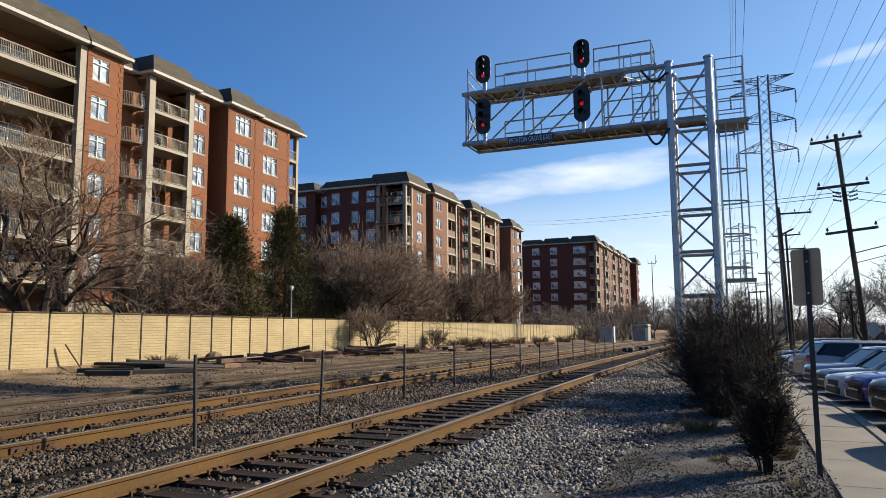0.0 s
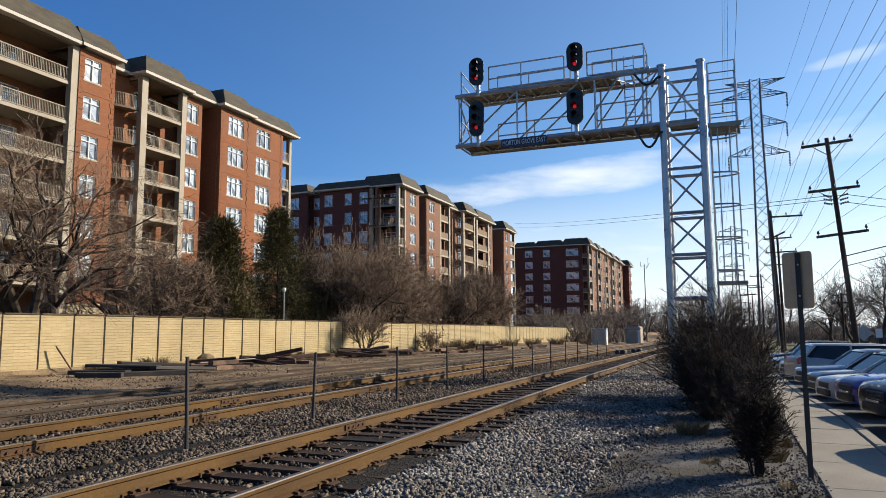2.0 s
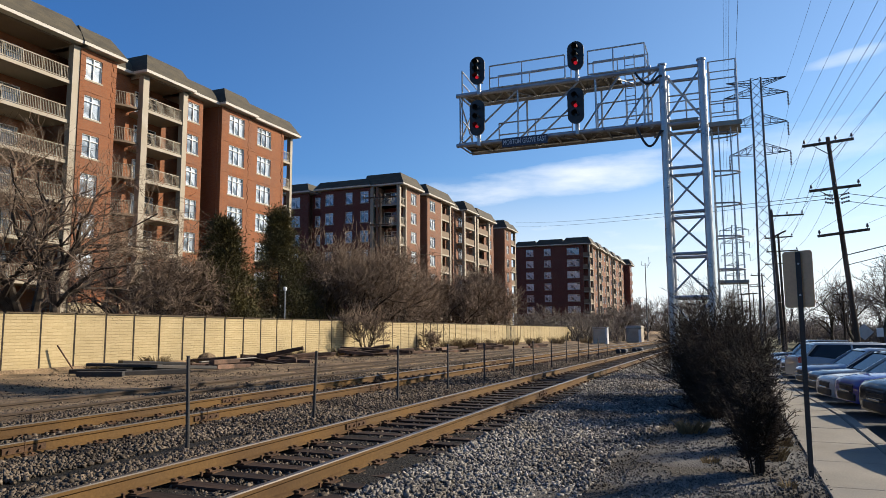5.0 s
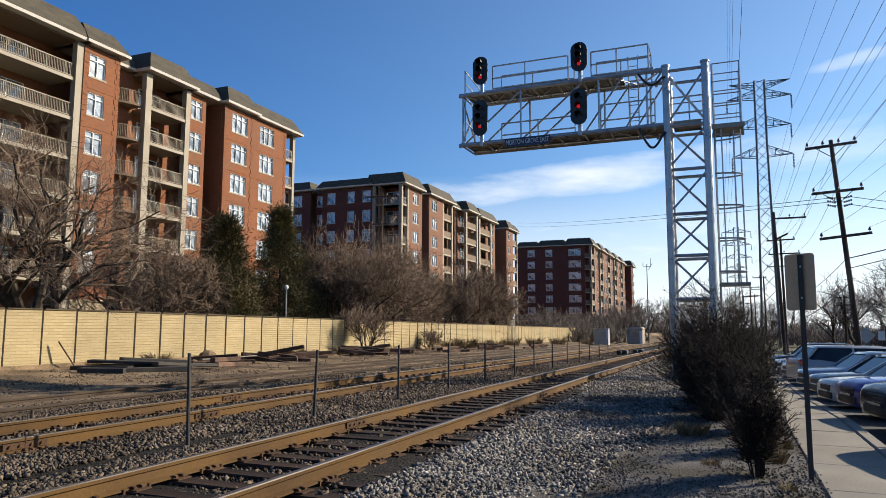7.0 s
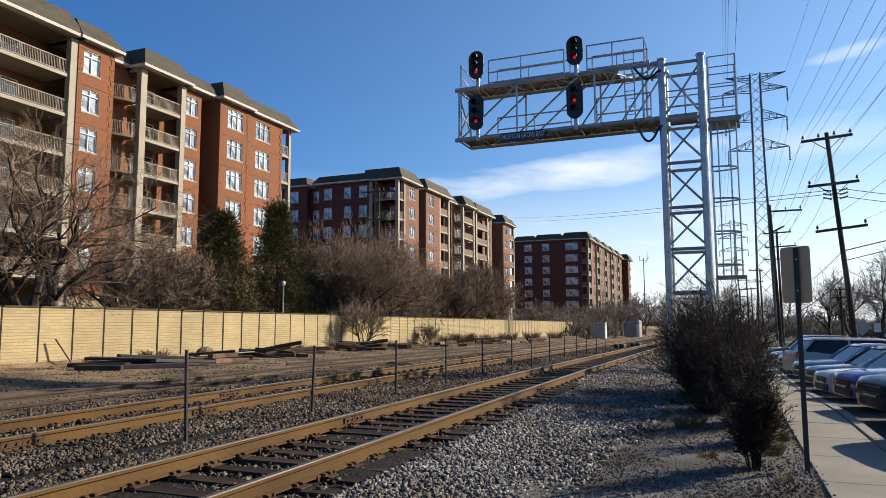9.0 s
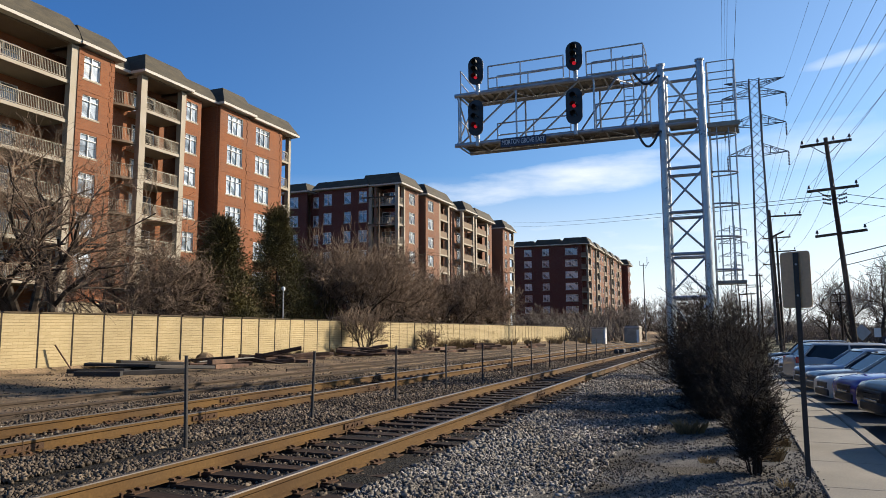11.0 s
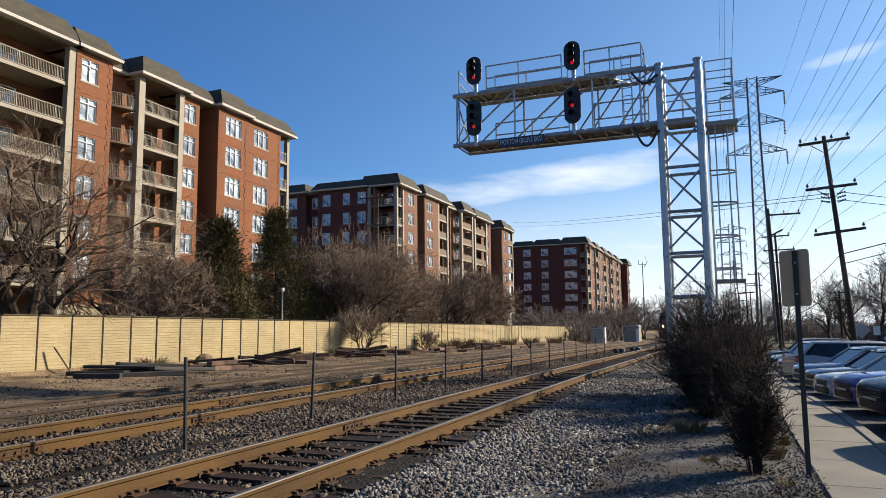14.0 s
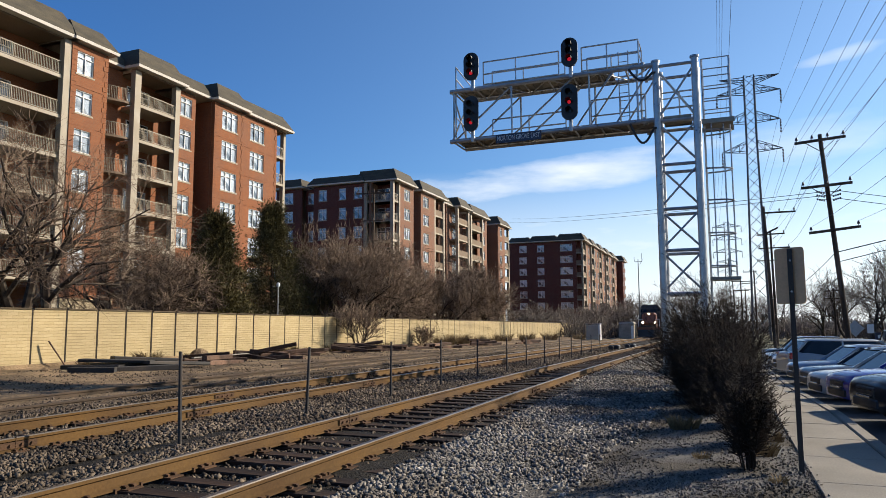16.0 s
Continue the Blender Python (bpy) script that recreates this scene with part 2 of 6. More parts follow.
M_PYLON = material("dull_lattice_steel", (0.104, 0.108, 0.112), 0.6, 0.5, var=0.2, scale=1, fine=20, bump=0.1)
M_WIRE = material("overhead_wire", (0.05, 0.05, 0.055), 0.6, var=0.1, scale=1, fine=10, bump=0)
M_INSUL = material("brown_insulator", (0.031, 0.0186, 0.0155), 0.35, var=0.2, scale=6, fine=40, bump=0)
M_BARK = material("grey_brown_bark", (0.0364, 0.026, 0.0192), 0.95, var=0.35, scale=3, fine=30, bump=0.6, dist=0.01, second=(0.0884, 0.0702, 0.052), mix_scale=2)
M_TWIG = material("bare_twigs", (0.145, 0.103, 0.0728), 0.9, var=0.3, scale=2, fine=20, bump=0, second=(0.205, 0.145, 0.098), mix_scale=0.8)
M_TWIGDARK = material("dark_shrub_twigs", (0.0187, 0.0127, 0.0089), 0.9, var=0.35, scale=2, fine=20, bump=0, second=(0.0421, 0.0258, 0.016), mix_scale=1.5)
# paler, greyer twigs: distance haze is mixed into the colour
M_FARTWIG = material("hazed_far_twigs", (0.128, 0.105, 0.09), 0.9, var=0.3, scale=2, fine=20, bump=0, second=(0.165, 0.135, 0.112), mix_scale=0.8)
M_NEEDLE = material("evergreen_needles", (0.0859, 0.0727, 0.0292), 0.85, var=0.4, scale=1.5, fine=12, bump=0, island=0.45, second=(0.115, 0.0922, 0.0316), mix_scale=0.4)
M_DRYGRASS = material("dry_grass", (0.186, 0.1302, 0.062), 0.95, var=0.35, scale=2, fine=30, bump=0, island=0.35, second=(0.124, 0.0806, 0.0434))
M_CONC = material("pavement_concrete", (0.213, 0.193, 0.16), 0.9, var=0.15, scale=1.2, fine=50, bump=0.25, second=(0.178, 0.16, 0.13), mix_scale=0.7)
M_ASPHALT = material("asphalt", (0.044, 0.044, 0.0456), 0.9, var=0.25, scale=0.7, fine=60, bump=0.4, second=(0.06, 0.0584, 0.056))
M_FIELD = material("winter_field", (0.0992, 0.0868, 0.0465), 0.95, var=0.3, scale=0.05, fine=3, bump=0.3, dist=0.05, second=(0.0682, 0.0744, 0.031), mix_scale=0.03)
M_FROST = material("frosted_gravel_verge", (0.128, 0.12, 0.11), 0.95, var=0.45, scale=2.2, fine=36, bump=0.9, dist=0.03, second=(0.051, 0.0433, 0.0337), mix=(0.42, 0.6), mix_scale=1.1)
M_SIGNBACK = material("dull_sign_back", (0.5, 0.294, 0.15), 0.6, 0.0, var=0.12, scale=3, fine=40, bump=0.05)

# ---- building blocks ----
ORIGIN = {}


class Shape:
    """Collects boxes, tubes and prisms for one mesh."""

    def __init__(self):
        self.v, self.f, self.m = [], [], []

    def add(self, verts, faces, m=0):
        k = len(self.v)
        self.v += [tuple(p) for p in verts]
        self.f += [tuple(k + i for i in fc) for fc in faces]
        self.m += [m] * len(faces)
        return self

    def box(self, x0, x1, y0, y1, z0, z1, m=0):
        x0, x1 = sorted((x0, x1))
        y0, y1 = sorted((y0, y1))
        z0, z1 = sorted((z0, z1))
        return self.add([(x0, y0, z0), (x1, y0, z0), (x1, y1, z0), (x0, y1, z0), (x0, y0, z1), (x1, y0, z1), (x1, y1, z1), (x0, y1, z1)],
                        [(3, 2, 1, 0), (4, 5, 6, 7), (0, 1, 5, 4), (1, 2, 6, 5), (2, 3, 7, 6), (3, 0, 4, 7)], m)

    def bevel_box(self, x0, x1, y0, y1, z0, z1, b, m=0):
        """A box with its edges cut off by b."""
        prof = [(x0 + b, y0), (x1 - b, y0), (x1, y0 + b), (x1, y1 - b), (x1 - b, y1), (x0 + b, y1), (x0, y1 - b), (x0, y0 + b)]
        cx, cy = (x0 + x1) / 2, (y0 + y1) / 2
        fx, fy = 1 - 2 * b / (x1 - x0), 1 - 2 * b / (y1 - y0)
        ins = [(cx + (x - cx) * fx, cy + (y - cy) * fy) for x, y in prof]
        rings = [[(x, y, z0) for x, y in ins], [(x, y, z0 + b) for x, y in prof], [(x, y, z1 - b) for x, y in prof], [(x, y, z1) for x, y in ins]]
        return self.loft(rings, m)

    def loft(self, rings, m=0, caps=True, closed=True):
        n = len(rings[0])
        fs = []
        for r in range(len(rings) - 1):
            for i in range(n if closed else n - 1):
                j = (i + 1) % n
                fs.append((r * n + i, r * n + j, (r + 1) * n + j, (r + 1) * n + i))
        if caps:
            fs.append(tuple(reversed(range(n))))
            fs.append(tuple((len(rings) - 1) * n + i for i in range(n)))
        return self.add([p for r in rings for p in r], fs, m)

    def tube(self, a, b, r0, r1=None, n=6, m=0, caps=True):
        a, b = Vector(a), Vector(b)
        r1 = r0 if r1 is None else r1
        d = (b - a).normalized()
        u = d.orthogonal().normalized()
        w = d.cross(u)
        ring = [(math.cos(2 * math.pi * i / n), math.sin(2 * math.pi * i / n)) for i in range(n)]
        return self.loft([[a + (u * c + w * s) * r0 for c, s in ring], [b + (u * c + w * s) * r1 for c, s in ring]], m, caps)

    def path(self, pts, r, n=6, m=0):
        """One round bar swept through the points."""
        pts = [Vector(p) for p in pts]
        rings, u = [], None
        for i, p in enumerate(pts):
            d = (pts[min(i + 1, len(pts) - 1)] - pts[max(i - 1, 0)]).normalized()
            u = d.orthogonal() if u is None else u - d * u.dot(d)
            u.normalize()
            w = d.cross(u)
            rings.append([p + (u * math.cos(2 * math.pi * k / n) + w * math.sin(2 * math.pi * k / n)) * r for k in range(n)])
        return self.loft(rings, m)

    def lathe(self, x, y, prof, n=8, m=0):
        """A turned shape about an upright axis; prof holds (radius, z)."""
        return self.loft([[(x + r * math.cos(2 * math.pi * k / n), y + r * math.sin(2 * math.pi * k / n), z) for k in range(n)] for r, z in prof], m)

    def lattice(self, us, vs, bars, x0, x1, m=0):
        """One connected frame in the y-z plane: the cells (i, j) in bars are solid from x0 to x1."""
        key = {}

        def vert(i, j, k):
            if (i, j, k) not in key:
                key[i, j, k] = len(self.v)
                self.v.append(((x0, x1)[k], us[i], vs[j]))
            return key[i, j, k]
        for i, j in bars:
            q = [(i, j), (i + 1, j), (i + 1, j + 1), (i, j + 1)]
            self.f += [tuple(vert(a, b, 1) for a, b in q), tuple(vert(a, b, 0) for a, b in reversed(q))]
            self.m += [m, m]
            for k, (di, dj) in enumerate(((0, -1), (1, 0), (0, 1), (-1, 0))):
                if (i + di, j + dj) not in bars:
                    a, b = q[k], q[(k + 1) % 4]
                    self.f.append((vert(*a, 0), vert(*b, 0), vert(*b, 1), vert(*a, 1)))
                    self.m.append(m)
        return self

    def bar(self, a, b, w, h, m=0):
        """A square-edged bar from a to b, w wide and h deep."""
        a, b = Vector(a), Vector(b)
        d = (b - a).normalized()
        u = d.cross(Vector((0, 0, 1)))
        u = u.normalized() if u.length > 1e-4 else Vector((1, 0, 0))
        t = u.cross(d)
        q = [u * (w / 2) * i + t * (h / 2) * j for i, j in ((-1, -1), (1, -1), (1, 1), (-1, 1))]
        return self.loft([[a + o for o in q], [b + o for o in q]], m)

    def mesh(self, name, mats, origin=(0, 0, 0), smooth=False):
        me = bpy.data.meshes.new(name)
        ox, oy, oz = origin
        me.from_pydata([(x - ox, y - oy, z - oz) for x, y, z in self.v], [], self.f)
        for mt in (mats if isinstance(mats, (list, tuple)) else [mats]):
            me.materials.append(mt)
        if any(self.m):
            me.polygons.foreach_set("material_index", self.m)
        me.update()
        if smooth:
            me.polygons.foreach_set("use_smooth", [True] * len(self.f))
            me.set_sharp_from_angle(angle=radians(38))
        return me


def thing(name, at=(0, 0, 0), label="", category="", group="", kind=""):
    """An empty at a thing's base, which carries its parts."""
    ob = new(name)
    ob.empty_display_size = 0.2
    ob.location = at
    ORIGIN[ob.name] = Vector(at)
    return tagged(ob, label, category, group, kind)


def solid(name, shape, mats, label="", category="", group="", kind="", at=(0, 0, 0), smooth=False):
    """A thing that is one mesh; its shape is given in world places, its origin lies at 'at'."""
    ob = new(name, shape.mesh(name, mats, at, smooth))
    ob.location = at
    ORIGIN[ob.name] = Vector(at)
    return tagged(ob, label, category, group, kind)


def part(name, shape, mats, parent, label="", smooth=False, kind=""):
    """One mesh under a thing or a part; the shape is given in world places."""
    o = ORIGIN[parent.name]
    ob = new(name, shape.mesh(name, mats, o, smooth))
    ob.parent = parent
    ORIGIN[ob.name] = o
    return tagged(ob, label, kind=kind)


def shared(name, mesh, parent, at, rz=0.0, label=""):
    """A part that shares its mesh with its like."""
    ob = new(name, mesh)
    ob.parent = parent
    ob.location = Vector(at) - ORIGIN[parent.name]
    ob.rotation_euler = (0, 0, rz)
    ORIGIN[ob.name] = Vector(at)
    return tagged(ob, label)


def lot(y):
    """The car park and footpath fall away faster than the line."""
    return -0.035 * max(0.0, min(y, 22.0) - 14.0) - 0.008 * max(0.0, min(y, 45.0) - 22.0)


def dip(y):
    """The ground falls gently along the line."""
    return -0.007 * max(0.0, min(y, 150.0) - 20.0)


# ---- ground ----
GX = [(-700, 1.2), (-120, 1.0), (-60, 0.9), (-30, 0.8), (-24, 0.7), (-22.75, 0.5), (-22.35, 0.12), (-20, 0.06), (-17, 0.0), (-14, 0.02), (-11.6, 0.03), (-10.9, 0.01),
      (-7.6, -0.02), (-7.0, -0.05), (-6.4, -0.02), (-3.2, 0.0), (-2.6, -0.06), (-1.8, -0.10), (-1.0, -0.05), (0.0, 0.0), (0.84, -0.005), (0.88, -0.19), (1.9, -0.17), (4.0, -0.18), (45, -0.2), (60, -0.1), (900, 0.5)]
gys = [-80, -30, -8] + [i * 0.5 - 2 for i in range(4, 70)] + [34 + i * 2 for i in range(0, 60)] + [156, 170, 200, 260, 360, 500, 800, 1500]


def ground_mesh():
    """One sheet, with the materials of its strips."""
    s = Shape()
    xs = sorted({x for x, _ in GX} | {-21.2 + 0.45 * i for i in range(48)})
    zx = lambda x: float(np.interp(x, [a for a, _ in GX], [b for _, b in GX]))
    vs, n = [], len(xs)
    for y in gys:
        for x in xs:
            near = -21 < x < 0.7 and y < 45
            vs.append((x, y, zx(x) + dip(y) + (lot(y) if x > 0.86 else 0) + (0.05 * noise.noise((x * 0.9, y * 0.9, 0)) + 0.015 * noise.noise((x * 4, y * 4, 3)) if near else 0)))
    s.v = vs
    for j in range(len(gys) - 1):
        for i in range(n - 1):
            xm = (xs[i] + xs[i + 1]) / 2
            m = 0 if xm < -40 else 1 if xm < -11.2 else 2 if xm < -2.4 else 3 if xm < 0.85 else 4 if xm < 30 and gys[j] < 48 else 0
            s.f.append((j * n + i, j * n + i + 1, (j + 1) * n + i + 1, (j + 1) * n + i))
            s.m.append(m)
    return s


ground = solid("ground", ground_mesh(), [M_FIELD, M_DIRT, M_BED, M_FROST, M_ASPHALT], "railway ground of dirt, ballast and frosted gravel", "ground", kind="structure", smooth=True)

# ---- tracks ----
RAIL_Z, RAIL_H = 0.20, 0.17
TRACK_X = (-4.74, -9.11)
SECTION = [(-0.07, 0.0), (0.07, 0.0), (0.07, 0.013), (0.014, 0.032), (0.009, 0.115), (0.033, 0.128), (0.036, 0.160), (0.028, 0.170), (-0.028, 0.170), (-0.036, 0.160),
           (-0.033, 0.128), (-0.009, 0.115), (-0.014, 0.032), (-0.07, 0.013)]


def rail_shape(x, y0, y1, z0, step=6.0, scale=1.0, top=1, lean=0.0):
    s = Shape()
    n = max(1, int((y1 - y0) / step))
    ys = [y0 + (y1 - y0) * i / n for i in range(n + 1)]
    rings = [[(x + lean * (y - y0) + a * scale, y, z0 + b * scale + dip(y)) for a, b in SECTION] for y in ys]
    s.loft(rings)
    k = len(SECTION)
    for i in range(len(s.f)):
        if i < n * k and i % k in (6, 7, 8):
            s.m[i] = top
    return s


tracks = []
for x in TRACK_X:
    tr = thing("railway_track", (x, 0, 0), "railway track of rusty rails on dark timber ties", "railway track", "parallel railway tracks", "structure")
    tracks.append(tr)
    for sx in (-0.752, 0.752):
        part("rail", rail_shape(x + sx, -8, 420, RAIL_Z - RAIL_H), [M_RAIL, M_RAILTOP], tr, "rust-coloured rail with worn bright head")

# joint bars where rail lengths meet
for ti, sx, ys in ((0, -0.752, (9.75, 21.6, 33.4)), (0, 0.752, (15.6, 27.3)), (1, 0.752, (6.35, 9.7, 15.9, 24.4)), (1, -0.752, (12.2, 19.0, 30.0))):
    for y in ys:
        x = TRACK_X[ti] + sx
        s = Shape()
        for side in (-1, 1):
            s.box(x + side * 0.016, x + side * 0.034, y - 0.3, y + 0.3, 0.065 + dip(y), 0.145 + dip(y))
            for k in (-0.22, -0.08, 0.08, 0.22):
                s.tube((x + side * 0.034, y + k, 0.105 + dip(y)), (x + side * 0.056, y + k, 0.105 + dip(y)), 0.018, n=6)
        s.box(x - 0.038, x + 0.038, y - 0.006, y + 0.006, 0.05 + dip(y), RAIL_Z + 0.002 + dip(y))
        part("joint_bar", s, M_RUST, tracks[ti], "dark bolted rail joint bar")

# ---- barrier wall ----
WALL_X, PANEL = -22.5, 1.392
wall = thing("barrier_wall", (WALL_X, 0, 0), "tan split-face concrete barrier wall with dark joints", "wall", kind="structure")
y_first, n_panels = 17.51 - 9 * PANEL, 88
for i in range(n_panels):
    y = y_first + i * PANEL
    z = dip(y) - 0.02
    s = Shape()
    wob = 0.012 * math.sin(i * 12.9)
    s.box(WALL_X - 0.14 + wob, WALL_X + wob, y + 0.035, y + PANEL - 0.035, z - 0.25, z + 2.17)
    part("panel", s, M_WALL, wall)
    s = Shape().box(WALL_X - 0.17, WALL_X + 0.008, y - 0.034, y + 0.034, z - 0.25, z + 2.20)
    part("joint_post", s, M_WALLPOST, wall)
    s = Shape().bevel_box(WALL_X - 0.19, WALL_X + 0.04, y - 0.0 + 0.042, y + PANEL - 0.042, z + 2.172, z + 2.235, 0.015)
    part("coping", s, M_WALLCAP, wall)

# ---- posts between the tracks ----
post_tops = [(7.72, 1.22, -2.0), (10.85, 1.18, 2.2), (14.28, 1.19, 0.3), (17.3, 1.15, 0), (20.25, 1.11, 0.4), (23.4, 1.12, 0), (26.0, 1.12, -0.4), (28.9, 1.1, 0.3), (31.8, 1.08, 0), (34.5, 1.08, 0.5),
             (37.2, 1.06, 0), (40.2, 1.05, -0.5), (43.2, 1.05, 0)]
for y, h, lean in [(4.75, 1.2, -1.5)] + post_tops:
    x = -6.95
    z = dip(y) - 0.15
    s = Shape()
    tip = (x + math.tan(radians(lean)) * h, y, h + dip(y))
    s.tube((x, y, z), tip, 0.028, 0.024, 8)
    s.tube(tip, (tip[0], tip[1], tip[2] + 0.012), 0.031, 0.02, 8)
    solid("marker_post", s, M_POST, "thin dark steel post standing in ballast", "post", "posts between the tracks", at=(x, y, dip(y)))

# ---- signal bridge over both tracks ----
GY = 25.0
sb = thing("signal_bridge", (-1.15, GY, -0.1), "galvanised steel cantilever signal bridge beside the track", "signal gantry")
G = M_GALV
LEG = ((-1.80, -0.50), (GY, GY + 1.35))
for x in LEG[0]:
    for y in LEG[1]:
        s = Shape().tube((x, y, -0.15), (x, y, 10.78), 0.125, n=14)
        s.tube((x, y, 10.78), (x, y, 10.84), 0.155, n=14)
        part("tower_leg", s, G, sb, "round steel tower leg", smooth=False)
        s = Shape().box(x - 0.25, x + 0.25, y - 0.25, y + 0.25, -0.15, 0.02)
        part("leg_base", s, M_CONC, sb, "concrete footing")
levels = [0.6, 2.58, 4.06, 5.5, 7.06, 8.62, 10.62]
for z in levels:
    for y in LEG[1]:
        s = Shape().tube((LEG[0][0], y, z), (LEG[0][1], y, z), 0.06, n=8)
        part("tower_strut", s, G, sb)
    for x in LEG[0]:
        s = Shape().tube((x, LEG[1][0], z), (x, LEG[1][1], z), 0.05, n=8)
        part("tower_strut", s, G, sb)
for z0, z1 in zip(levels, levels[1:]):
    for y in LEG[1]:
        for a, b in ((0, 1), (1, 0)):
            if y > GY:
                continue
            s = Shape().tube((LEG[0][a], y, z0 + 0.06), (LEG[0][b], y, z1 - 0.06), 0.04, n=6)
            part("tower_brace", s, G, sb)
    for x in LEG[0]:
        s = Shape().tube((x, LEG[1][0], z0 + 0.06), (x, LEG[1][1], z1 - 0.06), 0.035, n=6)
        part("tower_brace", s, G, sb)
# boom: four chords and diagonals
BX0, BX1 = -9.6, -1.8
for z in (8.69, 10.70):
    for y in LEG[1]:
        s = Shape().tube((BX0 if y == GY else BX0 + 0.15, y, z), (BX1, y, z), 0.085, n=10)
        s.tube((-2.28, y, z), (-2.18, y, z), 0.15, n=10)
        part("boom_chord", s, G, sb, "round steel boom chord with flange")
    for i in range(9):
        x = BX0 + 0.1 + (BX1 - BX0 - 0.2) * i / 8
        part("boom_strut", Shape().tube((x, LEG[1][0], z), (x, LEG[1][1], z), 0.035, n=6), G, sb)
    for i in range(8):
        xa, xb = BX0 + 0.1 + (BX1 - BX0 - 0.2) * i / 8, BX0 + 0.1 + (BX1 - BX0 - 0.2) * (i + 1) / 8
        part("boom_brace", Shape().tube((xa, LEG[1][i % 2], z), (xb, LEG[1][1 - i % 2], z), 0.03, n=6), G, sb)
xs = [-9.45, -7.1, -4.75, -3.3, -1.95]
for i, y in enumerate(LEG[1]):
    for xa, xb in zip(xs, xs[1:]):
        part("boom_brace", Shape().tube((xa + 0.1, y, 8.75), (xb, y, 10.62), 0.036, n=6), G, sb)
    for x in (-9.45, -7.1, -4.15, -2.45):
        part("boom_strut", Shape().tube((x, y, 8.69), (x, y, 10.7), 0.04, n=6), G, sb)
part("boom_brace", Shape().tube((-9.5, LEG[1][0], 10.65), (-9.3, LEG[1][1], 8.75), 0.035, n=6), G, sb)
part("boom_brace", Shape().tube((-9.5, LEG[1][0], 8.75), (-9.3, LEG[1][1], 10.65), 0.035, n=6), G, sb)


def grating(x0, x1, z, name="walkway"):
    s = Shape()
    y0, y1 = LEG[1][0] + 0.12, LEG[1][1] - 0.12
    s.box(x0, x1, y0, y0 + 0.03, z - 0.06, z + 0.04)
    s.box(x0, x1, y1 - 0.03, y1, z - 0.06, z + 0.04)
    s.box(x0, x1, y0 + 0.03, y1 - 0.03, z - 0.004, z + 0.018)
    k = int((x1 - x0) / 0.3)
    for i in range(k + 1):
        x = x0 + (x1 - x0 - 0.02) * i / k
        s.box(x, x + 0.015, y0 + 0.03, y1 - 0.03, z - 0.05, z - 0.004)
    part(name, s, M_GRATE, sb, "tan-lit steel walkway grating")


grating(-9.45, -1.95, 8.78)
grating(-9.45, -3.35, 10.80)
grating(-1.62, -0.68, 8.78)


def handrail(x0, x1, y, z, posts, top=1.03, ends=()):
    """Posts and rails of one stretch of railing."""
    for x in posts:
        part("rail_post", Shape().tube((x, y, z), (x, y, z + top), 0.028, n=6), G, sb)
    for h in (0.12, top * 0.52, top):
        part("hand_rail", Shape().tube((x0, y, z + h), (x1, y, z + h), 0.028, n=6), G, sb)
    for x, yb in ends:
        for h in (top * 0.52, top):
            part("hand_rail", Shape().tube((x, y, z + h), (x, yb, z + h), 0.02, n=6), G, sb)


yf, yb = LEG[1][0] + 0.1, LEG[1][1] - 0.1
for y in (yf, yb):
    handrail(-8.25, -5.28, y, 10.75, (-8.25, -6.95, -5.28), 1.02)
    handrail(-4.42, -2.38, y, 10.75, (-4.42, -3.5, -2.38), 1.02, ends=((-2.38, yb),) if y == yf else ())
handrail(-8.25, -5.28, yb, 8.78, (-8.25, -6.75, -5.28), 1.0)
handrail(-4.3, -2.3, yb, 8.78, (-4.3, -3.2, -2.3), 1.3)
handrail(-1.7, -0.55, yb, 8.78, (-1.1,), 1.25)
for z in (9.1, 9.45, 9.8):
    part("hand_rail", Shape().tube((-1.7, yb, z), (-0.5, yb, z), 0.022, n=6), G, sb)
# left end guard
for z0, z1 in ((10.75, 11.75), (8.7, 10.7)):
    part("rail_post", Shape().tube((-9.4, yf, z0), (-9.4, yf, z1), 0.03, n=6), G, sb)
    for h in (0.5, 0.98):
        part("hand_rail", Shape().tube((-9.4, yf, z0 + h * (z1 - z0)), (-9.15, yb, z0 + h * (z1 - z0) - 0.45), 0.022, n=6), G, sb)
# ladder between the decks
for x in (-3.2, -2.85):
    part("ladder_rail", Shape().tube((x, yb - 0.25, 8.75), (x, yb - 0.25, 11.75), 0.022, n=6), G, sb)
for i in range(10):
    z = 8.95 + i * 0.3
    part("rung", Shape().tube((-3.2, yb - 0.25, z), (-2.85, yb - 0.25, z), 0.014, n=6), G, sb)
# landing beside the tower with its guard
s = Shape().box(-0.32, 0.66, GY + 0.1, GY + 1.25, 8.42, 8.50).box(-0.36, 0.70, GY + 0.06, GY + 0.12, 8.40, 8.56).box(-0.36, 0.70, GY + 1.23, GY + 1.29, 8.40, 8.56)
part("landing", s, M_GRATE, sb, "steel landing platform")
for x, y in ((-0.28, GY + 0.12), (0.60, GY + 0.12), (0.60, GY + 1.2), (-0.28, GY + 1.2)):
    part("rail_post", Shape().tube((x, y, 8.45), (x, y, 10.72), 0.035, n=6), G, sb)
for z in (8.75, 9.2, 9.62, 10.08, 10.72):
    for a, b in (((-0.28, GY + 0.12), (0.60, GY + 0.12)), ((0.60, GY + 0.12), (0.60, GY + 1.2)), ((0.60, GY + 1.2), (-0.28, GY + 1.2))):
        part("hand_rail", Shape().tube((*a, z), (*b, z), 0.02, n=6), G, sb)
